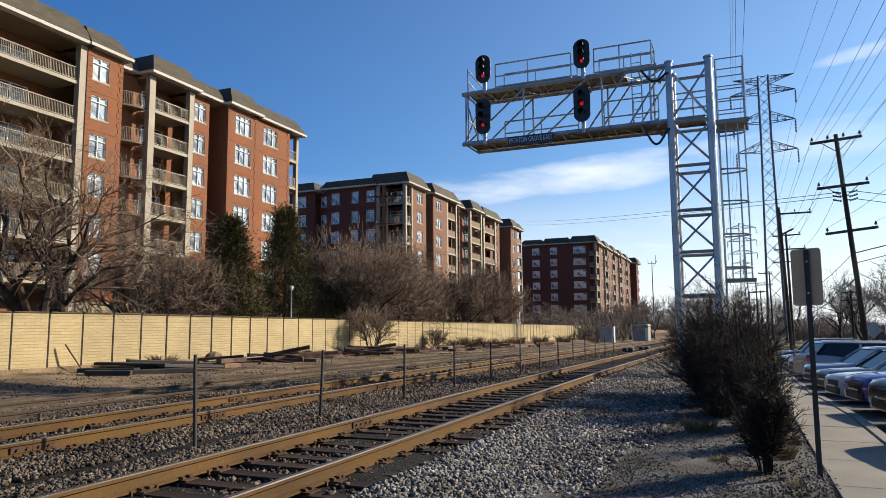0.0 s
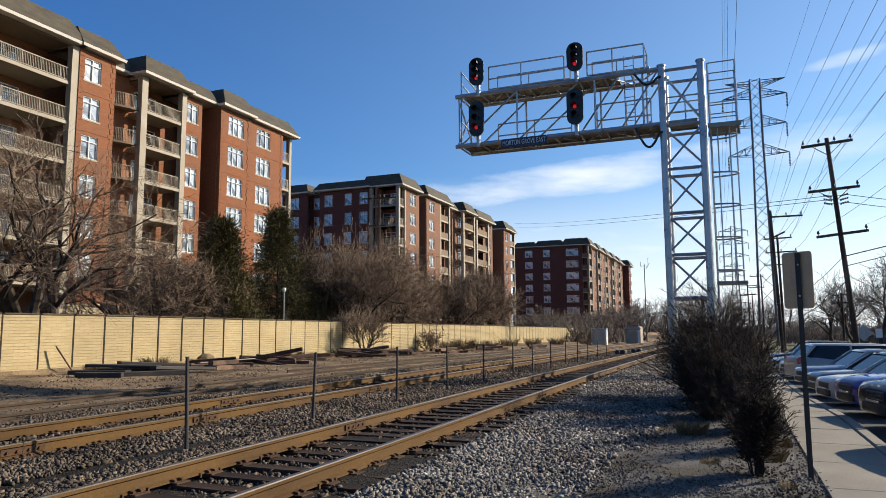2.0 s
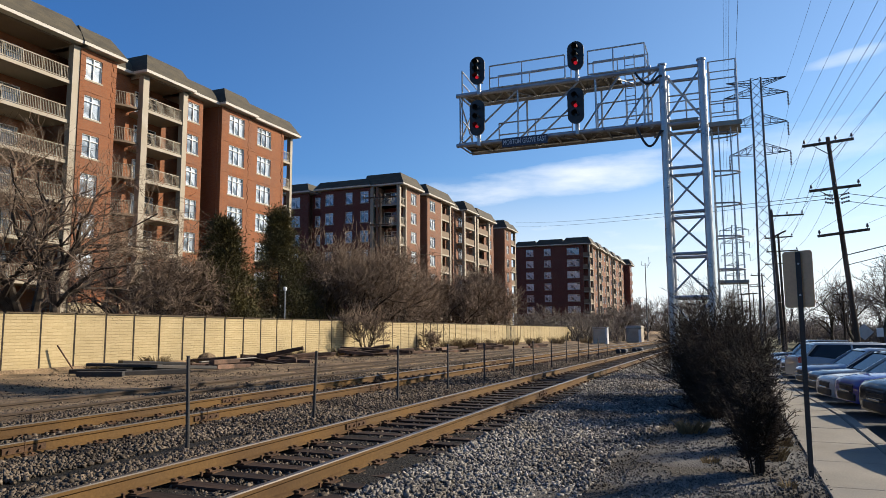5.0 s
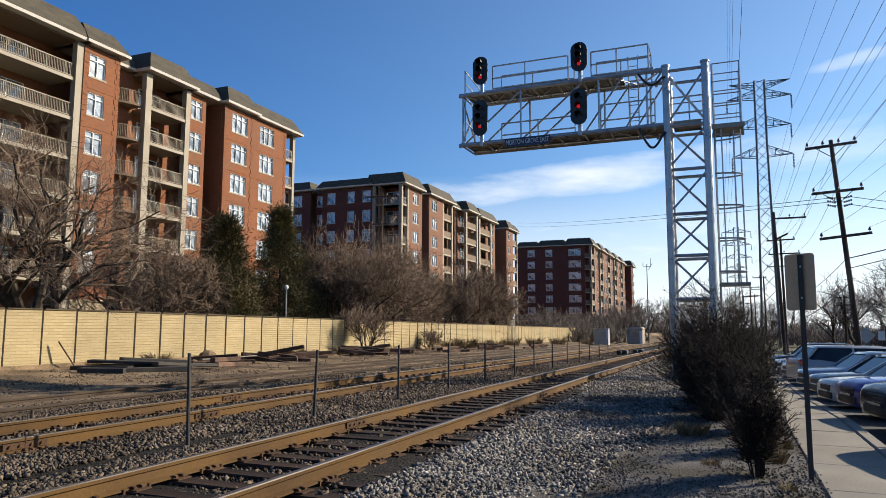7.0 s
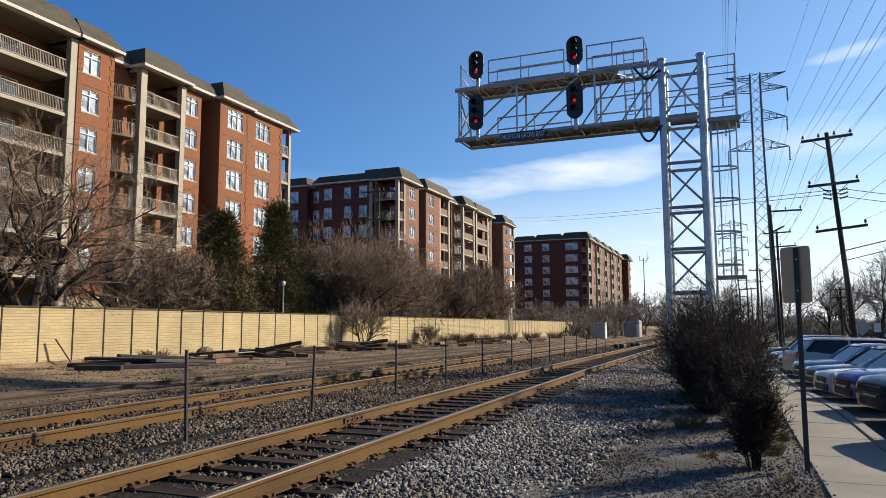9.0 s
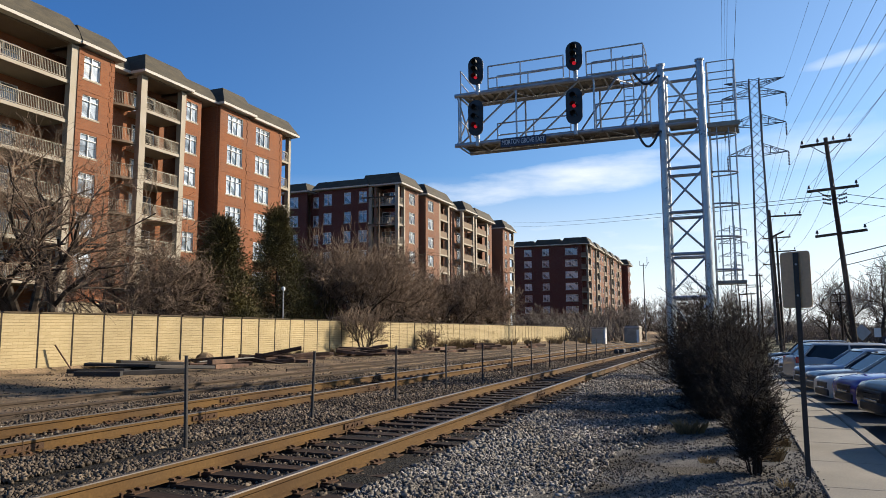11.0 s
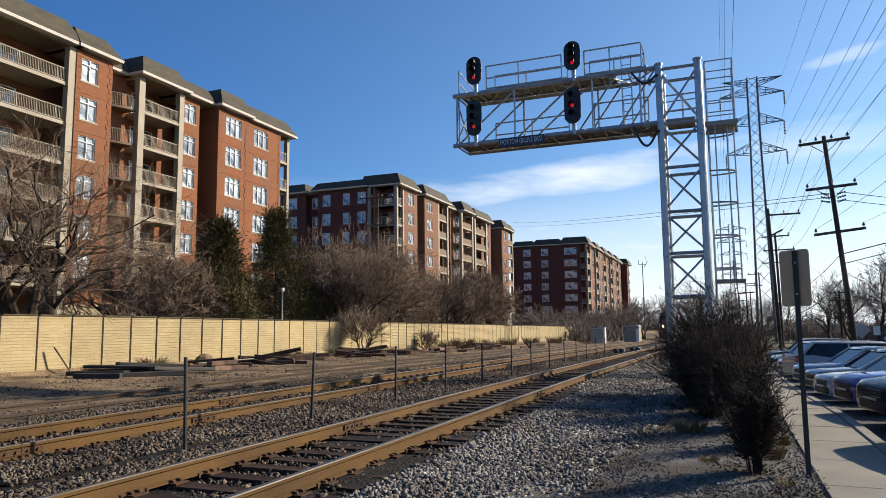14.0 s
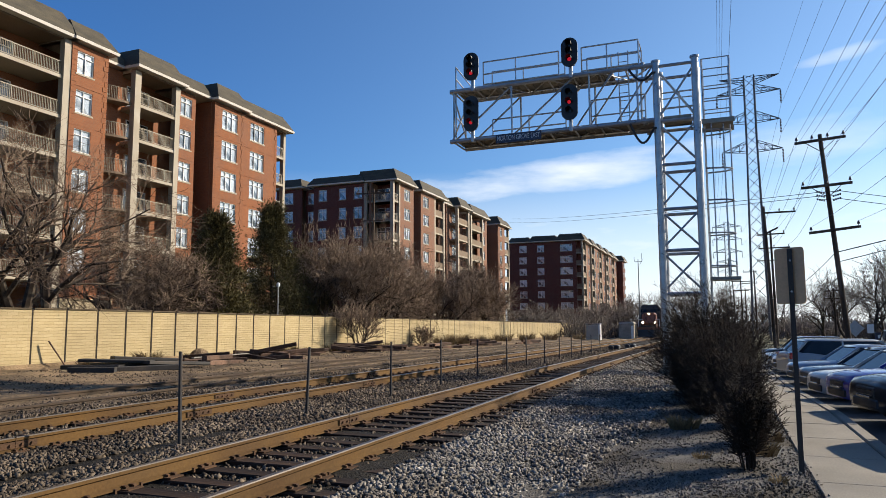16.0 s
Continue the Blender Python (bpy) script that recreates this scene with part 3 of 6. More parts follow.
# caged ladder down the side
for y in (GY + 0.35, GY + 0.75):
    part("ladder_rail", Shape().tube((-0.27, y, 0.3), (-0.27, y, 8.5), 0.035, n=6), G, sb)
for i in range(26):
    part("rung", Shape().tube((-0.27, GY + 0.35, 0.6 + i * 0.3), (-0.27, GY + 0.75, 0.6 + i * 0.3), 0.014, n=6), G, sb)
hoop = [(-0.27 + 0.85 * math.sin(a), GY + 0.55 - 0.42 * math.cos(a)) for a in [math.pi * i / 12 for i in range(13)]]
for z in (8.2, 6.85, 5.75, 4.62, 3.5):
    part("cage_hoop", Shape().path([(x, y, z) for x, y in hoop], 0.03, 6), G, sb)
for i in (1, 3, 5, 7, 9, 11):
    part("cage_bar", Shape().tube((*hoop[i], 3.1), (*hoop[i], 8.4), 0.024, n=6), G, sb)
s = Shape().box(-0.3, 0.66, GY + 0.1, GY + 0.98, 3.02, 3.12)
part("cage_base", s, M_GRATE, sb, "steel plate under the ladder cage")


def hose(x, z, drop, reach):
    pts = []
    for i in range(13):
        k = i / 12
        pts.append((x + reach * k, GY - 0.12, z - drop * math.sin(math.pi * min(1, k * 1.12)) - 0.25 * k))
    part("cable_loop", Shape().path(pts, 0.042, 7), M_BLACK, sb, "black flexible cable loop")


hose(-2.72, 8.62, 0.62, 0.90)
hose(-2.72, 10.62, 0.35, 0.92)

# signal heads: back plate, hoods, one lit red


def head(x, z0, z1, lit):
    y = GY - 0.32
    sg = part("signal_head", Shape(), M_BLACK, sb, "black oval signal head with a lit red lamp")
    w, h = 0.305, z1 - z0
    ring = []
    for i in range(28):
        a = 2 * math.pi * i / 28
        ring.append((w * math.cos(a), (h / 2 - w) * (1 if math.sin(a) >= 0 else -1) + w * math.sin(a)))
    cz = (z0 + z1) / 2
    s = Shape().loft([[(x + a, y + 0.05, cz + b) for a, b in ring], [(x + a, y, cz + b) for a, b in ring]])
    s.box(x - 0.14, x + 0.14, y + 0.05, y + 0.30, cz - h * 0.40, cz + h * 0.40)
    part("back_plate", s, M_BLACK, sg)
    n = 3
    for k in range(n):
        zc = cz + (1 - k) * h * 0.25
        disc = [(x + 0.07 * math.cos(a), zc + 0.07 * math.sin(a)) for a in [2 * math.pi * i / 16 for i in range(16)]]
        s = Shape().loft([[(a, y - 0.005, b) for a, b in disc], [(a, y - 0.02, b) for a, b in disc]])
        part("lens", s, M_RED if k == lit else M_LENS, sg, "glowing red lens" if k == lit else "unlit dark lens")
        s = Shape()
        arc = [math.pi * (-0.12 + 1.24 * i / 10) for i in range(11)]
        o = [[(x + r * math.cos(a), yy, zc + r * math.sin(a)) for a in arc] for r, yy in ((0.115, y), (0.11, y - 0.28))]
        s.loft([o[0], o[1]], caps=False, closed=False)
        i2 = [[(x + r * math.cos(a), yy, zc + r * math.sin(a)) for a in arc] for r, yy in ((0.105, y), (0.10, y - 0.28))]
        s.loft([i2[1], i2[0]], caps=False, closed=False)
        part("hood", s, M_BLACK, sg)


for x, z0, z1, lit in ((-8.62, 10.96, 12.07, 2), (-8.64, 8.93, 10.34, 2), (-4.79, 10.96, 12.06, 2), (-4.83, 8.95, 10.30, 1)):
    head(x, z0, z1, lit)
    s = Shape().tube((x, GY - 0.1, z0 - 0.36), (x, GY - 0.1, z0 + 0.5), 0.075, n=10).tube((x, GY - 0.1, z0 - 0.30), (x, GY + 0.1, z0 - 0.30), 0.05, n=8)
    part("signal_mast", s, G, sb)
s = Shape().box(-7.70, -5.94, GY - 0.15, GY - 0.12, 8.40, 8.74)
part("name_board", s, M_SIGN, sb, "navy name board with pale capitals")
txt = bpy.data.curves.new("lettering", "FONT")
txt.body, txt.size, txt.extrude, txt.align_x, txt.align_y = "MORTON GROVE EAST", 0.235, 0.004, "CENTER", "CENTER"
txt_ob = new("lettering_curve", txt)
bpy.context.view_layer.update()
txt_mesh = bpy.data.meshes.new_from_object(txt_ob.evaluated_get(bpy.context.evaluated_depsgraph_get()))
bpy.data.objects.remove(txt_ob)
xs_t = [v.co.x for v in txt_mesh.vertices]
k_t = 1.66 / (max(xs_t) - min(xs_t))
txt_mesh.transform(Matrix.Diagonal((k_t, 1.15 * 0.235 / 0.235, 1, 1)))
txt_mesh.transform(pose(-6.82 + 1.15, GY - 0.156 - GY, 8.57 + 0.1, 90, 0, 0))
txt_mesh.materials.clear()
txt_mesh.materials.append(M_LETTER)
lettering = new("lettering", txt_mesh)
lettering.parent = sb

# ---- apartment buildings ----
FLOOR, TOP_C, N_FL = 3.03, 21.6, 6
WINDOWS = {}


def window_meshes(w, h, lights, door=False):
    key = (round(w, 2), round(h, 2), lights, door)
    if key not in WINDOWS:
        f, mw = 0.045, 0.026
        us, vs = [-w / 2, -w / 2 + f], [-h / 2, -h / 2 + f, h * 0.23, h * 0.23 + 0.055, h / 2 - f, h / 2]
        for i in range(1, lights):
            y = -w / 2 + w * i / lights
            us += [y - mw, y + mw]
        us += [w / 2 - f, w / 2]
        cells = {(i, j) for i in range(len(us) - 1) for j in range(5) if i % 2 == 0 or j % 2 == 0}
        s = Shape().lattice(us, vs, cells, -0.18, 0.012)
        fr = s.mesh("window", M_WHITEFRAME)
        sill = Shape().box(-0.02, 0.09, -w / 2 - 0.12, w / 2 + 0.12, -h / 2 - 0.14, -h / 2 - 0.004).mesh("sill", M_CREAM)
        pane = Shape().box(-0.12, -0.10, -w / 2 + f, w / 2 - f, -h / 2 + f, h / 2 - f).mesh("pane", M_DOORGLASS if door else M_GLASS)
        WINDOWS[key] = (fr, sill, pane)
    return WINDOWS[key]


def put_window(b, face, u, o, z, w, h, lights=2, door=False):
    fr, sill, pane = window_meshes(w, h, lights, door)
    at, rz = face.at(u, o, z), face.rz
    wob = shared("window", fr, b, at, rz)
    for nm, me in (("sill", sill), ("pane", pane)):
        ob = new(nm, me)
        ob.parent = wob


class Face:
    """A facade: u runs along it, o outwards. kind 'x' looks to +x, 'y' looks to -y."""

    def __init__(self, kind, base):
        self.kind, self.base = kind, base
        self.rz = 0.0 if kind == "x" else -math.pi / 2

    def at(self, u, o, z):
        return (self.base + o, u, z) if self.kind == "x" else (u, self.base - o, z)

    def box(self, s, u0, u1, o0, o1, z0, z1, m=0):
        a, b = self.at(u0, o0, z0), self.at(u1, o1, z1)
        return s.box(a[0], b[0], a[1], b[1], a[2], b[2], m)


def floors():
    return [TOP_C - FLOOR * k for k in range(N_FL)]


def brick_bay(b, face, u0, u1, o, mat, wins=(), z0=3.6, z1=23.0, depth=0.4, w_h=1.75, lights=2, quoin=False):
    """A flat brick bay with a window opening on each floor."""
    s = Shape()
    edges = sorted({u0, u1} | {e for w in wins for e in (w[0], w[1])})
    zc = floors()
    for ua, ub in zip(edges, edges[1:]):
        if any(abs(ua - w[0]) < 1e-6 for w in wins):
            zs = z1
            for z in zc:
                face.box(s, ua, ub, o - depth, o, z + w_h / 2, zs)
                zs = z - w_h / 2
            face.box(s, ua, ub, o - depth, o, z0, zs)
        else:
            face.box(s, ua, ub, o - depth, o, z0, z1)
    part("brick_bay", s, mat, b)
    s = Shape()
    face.box(s, u0, u1, o - depth, o + 0.05, -0.5, z0)
    part("base_course", s, M_BASESTONE, b, "buff block ground floor")
    for w in wins:
        for z in zc:
            put_window(b, face, (w[0] + w[1]) / 2, o - 0.06, z, w[1] - w[0], w_h, lights if w[1] - w[0] > 1.3 else 1)
    for e in (wins and [1] or []):
        for z in zc[:-1]:
            s = Shape()
            face.box(s, u0, u1, o, o + 0.025, z - FLOOR * 0.62, z - FLOOR * 0.62 + 0.09)
            part("brick_band", s, mat, b)
    if quoin:
        s = Shape()
        zq = z0
        k = 0
        while zq < z1 - 0.4:
            for ue, sg in ((u0, 1), (u1, -1)):
                face.box(s, ue, ue + sg * (0.45 if k % 2 else 0.3), o, o + 0.03, zq, zq + 0.36)
            zq += 0.42
            k += 1
        part("quoin_strip", s, mat, b, kind="stuff")


RAILINGS = {}


def railing_mesh(length):
    key = round(length, 2)
    if key not in RAILINGS:
        s = Shape()
        h = length / 2
        s.box(-0.03, 0.03, -h, h, 1.0, 1.06).box(-0.02, 0.02, -h, h, 0.08, 0.13)
        k = int(length / 0.125)
        for i in range(k + 1):
            y = -h + length * i / k
            t = 0.028 if i % 12 == 0 else 0.013
            s.box(-t, t, y - t, y + t, 0.13, 1.0)
        RAILINGS[key] = s.mesh("railing", M_CREAM)
    return RAILINGS[key]


def balcony_bay(b, face, u0, u1, o, mat, back=2.0, parapet=False, doors=True, top=23.0):
    """Stacked balconies in a recess: back wall, slabs, railings, glazed doors."""
    s = Shape()
    face.box(s, u0, u1, o - back - 0.3, o - back, -0.5, top)
    part("recess_wall", s, mat, b)
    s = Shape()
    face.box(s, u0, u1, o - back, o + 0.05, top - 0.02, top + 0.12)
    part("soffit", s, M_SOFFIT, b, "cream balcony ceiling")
    L = u1 - u0
    for z in floors():
        zs = z - 1.42
        s = Shape()
        face.box(s, u0, u1, o - back, o + 0.06, zs - 0.26, zs)
        bal = part("balcony", s, M_CREAM, b, "cream balcony slab")
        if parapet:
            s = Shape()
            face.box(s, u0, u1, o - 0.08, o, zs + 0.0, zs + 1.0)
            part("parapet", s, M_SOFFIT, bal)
        else:
            at = face.at((u0 + u1) / 2, o - 0.03, zs)
            ob = new("railing", railing_mesh(L - 0.04))
            ob.parent = bal
            ob.location = Vector(at) - ORIGIN[b.name]
            ob.rotation_euler = (0, 0, face.rz)
        if doors:
            put_window(b, face, u0 + L * 0.5, o - back + 0.12, zs + 1.1, min(2.6, L * 0.62), 2.15, 2, True)


def column(b, face, u0, u1, o, depth=0.45, top=23.0):
    s = Shape()
    face.box(s, u0, u1, o - depth, o + 0.06, -0.5, top)
    part("column", s, M_CREAM, b, "cream corner column")


def mansard(b, face, u0, u1, o_front, o_back, z=23.1, h=1.75, over=0.75, in0=0.9, in1=0.9, slope=1.0, name="roof"):
    """A steep shingled roof edge over a boxed eave."""
    def ring(d0, d1, df, zz):
        return [face.at(u0 - over + d0, o_front + over - df, zz), face.at(u1 + over - d1, o_front + over - df, zz), face.at(u1 + over - d1, o_back, zz), face.at(u0 - over + d0, o_back, zz)]
    s = Shape().loft([ring(0, 0, 0, z + 0.22), ring(in0, in1, slope, z + 0.22 + h)])
    rf = part(name, s, M_ROOF, b, "dark grey shingled mansard roof")
    s = Shape().loft([ring(0.02, 0.02, 0.02, z), ring(-0.03, -0.03, -0.03, z + 0.21)])
    part("eave", s, M_FASCIA, rf, "cream boxed eave")


# nearest building
XB = -45.0
b1 = thing("apartment_building", (XB, 45, 0), "seven-storey red brick apartment building with cream balconies", "apartment building", "apartment buildings")
f1 = Face("x", XB)
balcony_bay(b1, f1, 22.0, 28.9, 0.0, M_BRICK, 2.6)
column(b1, f1, 28.9, 29.4, 0.05)
balcony_bay(b1, f1, 29.4, 36.25, 0.0, M_BRICK, 2.6)
column(b1, f1, 36.25, 36.85, 0.15)
brick_bay(b1, f1, 36.85, 40.2, 0.25, M_BRICK, [(37.35, 38.85)], quoin=True)
brick_bay(b1, f1, 40.2, 43.2, -1.5, M_BRICK, [(41.0, 41.85)])
s = Shape()
f1.box(s, 40.1, 40.2, -1.5, 0.0, 0, 23)
part("return_wall", s, M_BRICK, b1)
s = Shape()
f1.box(s, 43.2, 43.3, -2.2, -1.5, 0, 23)
part("return_wall", s, M_BRICK, b1)
for z in floors():
    s = Shape()
    edge = [(40.3 + 2.9 * k / 8, -1.5 + 1.25 * math.sin(math.pi / 2 * k / 8)) for k in range(9)]
    ring = edge + [(43.2, -1.5)]
    s.loft([[f1.at(u, o, zz) for u, o in ring] for zz in (z - 1.62, z - 1.44)])
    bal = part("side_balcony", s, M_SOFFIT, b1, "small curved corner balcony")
    s = Shape().path([f1.at(u, o - 0.03, z - 0.40) for u, o in edge], 0.03, 6)
    for k in range(25):
        u = 40.35 + 2.8 * k / 24
        o = -1.53 + 1.25 * math.sin(math.pi / 2 * (u - 40.3) / 2.9)
        s.tube(f1.at(u, o, z - 1.45), f1.at(u, o, z - 0.40), 0.013, n=4)
    part("railing", s, M_CREAM, bal)
column(b1, f1, 43.2, 43.85, 0.0)
balcony_bay(b1, f1, 43.85, 47.85, 0.0, M_BRICK, 2.4)
column(b1, f1, 47.85, 48.4, 0.05)
brick_bay(b1, f1, 48.4, 50.75, -0.2, M_BRICK, [(48.8, 50.25)])
brick_bay(b1, f1, 50.75, 52.5, -1.75, M_BRICK)
s = Shape()
f1.box(s, 52.42, 52.5, -1.75, 0.2, 0, 23)
part("return_wall", s, M_BRICK, b1)
brick_bay(b1, f1, 52.5, 56.95, 0.55, M_BRICK, [(53.65, 55.95)], w_h=1.85, lights=3, quoin=True)
brick_bay(b1, f1, 56.95, 62.9, 0.35, M_BRICK, [(58.3, 60.65)], w_h=1.85, lights=3, quoin=True)
balcony_bay(b1, f1, 62.9, 65.0, 0.0, M_BRICK, 2.0, doors=False)
column(b1, f1, 64.6, 65.0, 0.02, 0.4)
mansard(b1, f1, 20.0, 36.4, 0.0, -8)
mansard(b1, f1, 37.4, 40.0, 0.1, -8, h=1.5, in0=0.2)
mansard(b1, f1, 40.6, 42.6, -1.6, -8, h=1.4, in0=0.2, in1=0.2)
mansard(b1, f1, 43.6, 48.0, 0.0, -8)
mansard(b1, f1, 48.9, 51.6, -0.3, -8, h=1.4, in0=0.2, in1=0.2)
mansard(b1, f1, 53.0, 56.6, 0.45, -8)
mansard(b1, f1, 57.3, 64.8, 0.1, -8, h=1.55, in0=0.2)
s = Shape()
s.box(XB - 20, XB - 8, 20, 64, 23.3, 24.9)
s.box(XB - 18, XB - 3.1, 22, 64.5, -0.5, 23.3)
part("rear_block", s, M_BRICK, b1)
s = Shape().box(XB - 6, XB - 4, 63.2, 64.2, 24.6, 25.6)
part("chimney", s, M_BRICK, b1)

# second building: end wall and long front
b2 = thing("apartment_building", (XB, 93, 0), "brown-red brick apartment building with shaded end wall", "apartment building", "apartment buildings")
f2, e2 = Face("x", XB), Face("y", 93.0)
balcony_bay(b2, f2, 93.0, 95.2, -0.1, M_BRICK2, 3.6, doors=False)
column(b2, f2, 92.9, 93.4, 0.0)
column(b2, f2, 95.0, 95.4, 0.0)
brick_bay(b2, f2, 95.4, 100.5, 0.0, M_BRICK2, [(97.0, 99.1)], lights=3)
brick_bay(b2, f2, 100.5, 102.9, -1.6, M_BRICK2)
s = Shape()
f2.box(s, 102.85, 102.95, -1.6, 0.1, 0, 23)
part("return_wall", s, M_BRICK2, b2)
s = Shape()
f2.box(s, 114.8, 114.9, -1.5, 0.0, 0, 23)
part("return_wall", s, M_BRICK2, b2)
s = Shape()
f2.box(s, 144.6, 144.75, -2.4, 0.3, 0, 23)
part("return_wall", s, M_BRICK2, b2)
brick_bay(b2, f2, 102.95, 108.8, 0.2, M_BRICK2, [(104.0, 106.2)], lights=3)
column(b2, f2, 108.8, 109.4, 0.1)
balcony_bay(b2, f2, 109.4, 113.0, 0.0, M_BRICK2, 1.8, parapet=True, doors=False)
column(b2, f2, 113.0, 113.6, 0.1)
brick_bay(b2, f2, 113.6, 119.2, -1.0, M_BRICK2, [(116.0, 117.5)])
column(b2, f2, 119.2, 119.8, 0.5)
balcony_bay(b2, f2, 119.8, 125.0, 0.4, M_BRICK2, 1.8, parapet=True)
column(b2, f2, 125.0, 125.6, 0.5)
brick_bay(b2, f2, 125.6, 127.6, -1.6, M_BRICK2)
column(b2, f2, 127.6, 128.3, 0.1)
balcony_bay(b2, f2, 128.3, 134.6, 0.0, M_BRICK2, 1.8, parapet=True)
column(b2, f2, 134.6, 135.2, 0.1)
brick_bay(b2, f2, 135.2, 138.6, -0.2, M_BRICK2, [(135.8, 137.2)])
brick_bay(b2, f2, 138.6, 144.7, -2.3, M_BRICK2)
brick_bay(b2, f2, 144.75, 149.6, 0.4, M_BRICK2, [(146.0, 147.6)])
balcony_bay(b2, f2, 149.6, 153.3, 0.2, M_BRICK2, 1.8, parapet=True, doors=False)
column(b2, f2, 153.0, 153.5, 0.25)
# end wall: shade is painted in by the darker brick
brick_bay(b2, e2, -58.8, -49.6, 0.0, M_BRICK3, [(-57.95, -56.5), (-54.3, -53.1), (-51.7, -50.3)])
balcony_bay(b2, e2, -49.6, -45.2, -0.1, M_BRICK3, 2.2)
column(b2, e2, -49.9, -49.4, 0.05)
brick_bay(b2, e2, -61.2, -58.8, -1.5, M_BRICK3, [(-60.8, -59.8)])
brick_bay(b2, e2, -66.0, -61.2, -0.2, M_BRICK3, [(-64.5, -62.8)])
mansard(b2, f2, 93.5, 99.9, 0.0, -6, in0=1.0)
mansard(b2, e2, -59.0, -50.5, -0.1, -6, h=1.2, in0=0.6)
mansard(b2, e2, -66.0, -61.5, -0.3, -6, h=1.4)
mansard(b2, f2, 103.0, 113.0, 0.1, -6)
mansard(b2, f2, 114.5, 118.6, -1.0, -6, h=1.5)
mansard(b2, f2, 120.0, 125.0, 0.4, -6)
mansard(b2, f2, 128.0, 137.6, 0.0, -6)
mansard(b2, f2, 145.2, 148.8, 0.3, -6)
mansard(b2, f2, 150.0, 153.0, 0.2, -6, h=1.5)
s = Shape()
s.box(-65.5, XB - 4.0, 95.3, 153, 0, 23.25).box(-64, XB - 5, 96, 151, 23.25, 24.6)
part("rear_block", s, M_BRICK2, b2)

# third building, farther along the line
X3 = -32.8
b3 = thing("apartment_building", (X3, 180, -1), "red brick apartment building with shade-darkened walls far along the line", "apartment building", "apartment buildings")
f3, e3 = Face("x", X3), Face("y", 180.0)
TOP_C = 21.2
# end wall again darker than the front, its shade being in the brick colour
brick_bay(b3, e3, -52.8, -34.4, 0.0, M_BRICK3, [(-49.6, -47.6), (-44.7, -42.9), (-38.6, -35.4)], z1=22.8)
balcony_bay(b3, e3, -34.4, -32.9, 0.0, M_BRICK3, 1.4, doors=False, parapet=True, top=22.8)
y = 180.0
for k in range(5):
    balcony_bay(b3, f3, y + 0.4, y + 4.4, 0.0, M_BRICK3, 1.6, parapet=True, doors=False, top=22.8)
    column(b3, f3, y, y + 0.4, 0.1, top=22.8)
    column(b3, f3, y + 4.4, y + 4.8, 0.1, top=22.8)
    brick_bay(b3, f3, y + 4.8, y + 13.0, 0.0 if k % 2 else -0.3, M_BRICK2, [(y + 5.6, y + 7.4), (y + 10.2, y + 12.0)], z1=22.8)
    mansard(b3, f3, y + 0.3, y + 6.5, 0.0, -6, z=22.9)
    mansard(b3, f3, y + 7.6, y + 12.2, -0.2, -6, z=22.9, h=1.4)
    y += 13.0
brick_bay(b3, f3, 247.0, 252.0, 1.6, M_BRICK3, [(248.5, 250.2)], z1=22.8)
s = Shape()
f3.box(s, 246.9, 247.0, -1, 1.6, 0, 22.8)
part("return_wall", s, M_BRICK3, b3)
balcony_bay(b3, f3, 252.0, 256.0, 1.4, M_BRICK3, 1.8, parapet=True, doors=False, top=22.8)
mansard(b3, f3, 247.3, 255.8, 1.5, -6, z=22.9)
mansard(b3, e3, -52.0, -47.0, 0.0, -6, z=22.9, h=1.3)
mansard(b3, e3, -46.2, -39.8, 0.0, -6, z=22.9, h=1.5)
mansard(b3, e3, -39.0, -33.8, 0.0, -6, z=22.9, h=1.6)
s = Shape()
s.box(-52.5, X3 - 2.2, 181.8, 255, -1, 23.0).box(-51, X3 - 5, 184, 250, 23.0, 24.3)
part("rear_block", s, M_BRICK3, b3)

# ---- footpath, kerb, sign ----
path_way = thing("pavement", (1.26, 20, 0), "pale concrete footpath slabs beside the car park", "pavement", kind="structure")
y = 2.0
k = 0
while y < 46:
    for nm, x0, x1, top, cut in (("slab", 0.80, 1.70, 0.018 + 0.004 * math.sin(k * 7.1), 0.008), ("kerb_stone", 1.712, 1.89, 0.03, 0.02)):
        s = Shape().bevel_box(x0, x1, y + 0.008, y + 1.492, -0.26, top, cut)
        s.v = [(a, b, c + dip(b) + lot(b)) for a, b, c in s.v]
        part(nm, s, M_CONC, path_way)
    y += 1.5
    k += 1

sp = thing("road_sign", (0.72, 8.49, 0), "metal sign seen from its dull back on a dark post", "road sign")
s = Shape()
s.box(0.695, 0.745, 8.47, 8.478, -0.2, 2.40).box(0.695, 0.703, 8.478, 8.505, -0.2, 2.40).box(0.737, 0.745, 8.478, 8.505, -0.2, 2.40)
part("post", s, M_POST, sp, "dark steel channel post")
r, cx, cz, hw, hh = 0.035, 0.0, 2.105, 0.165, 0.31
ring = []
for qx, qz, a0 in ((1, 1, 0), (-1, 1, 90), (-1, -1, 180), (1, -1, 270)):
    for i in range(4):
        a = radians(a0 + 30 * i)
        ring.append((qx * (hw - r) + r * math.cos(a), qz * (hh - r) + r * math.sin(a)))
turn = radians(-32)
tr2 = lambda a, d: (0.715 + a * math.cos(turn) - d * math.sin(turn), 8.515 + a * math.sin(turn) + d * math.cos(turn))
s = Shape().loft([[(*tr2(a, 0.0), cz + b) for a, b in ring], [(*tr2(a, 0.004), cz + b) for a, b in ring]])
part("sign_plate", s, M_SIGNBACK, sp, "rectangular plate seen from behind")
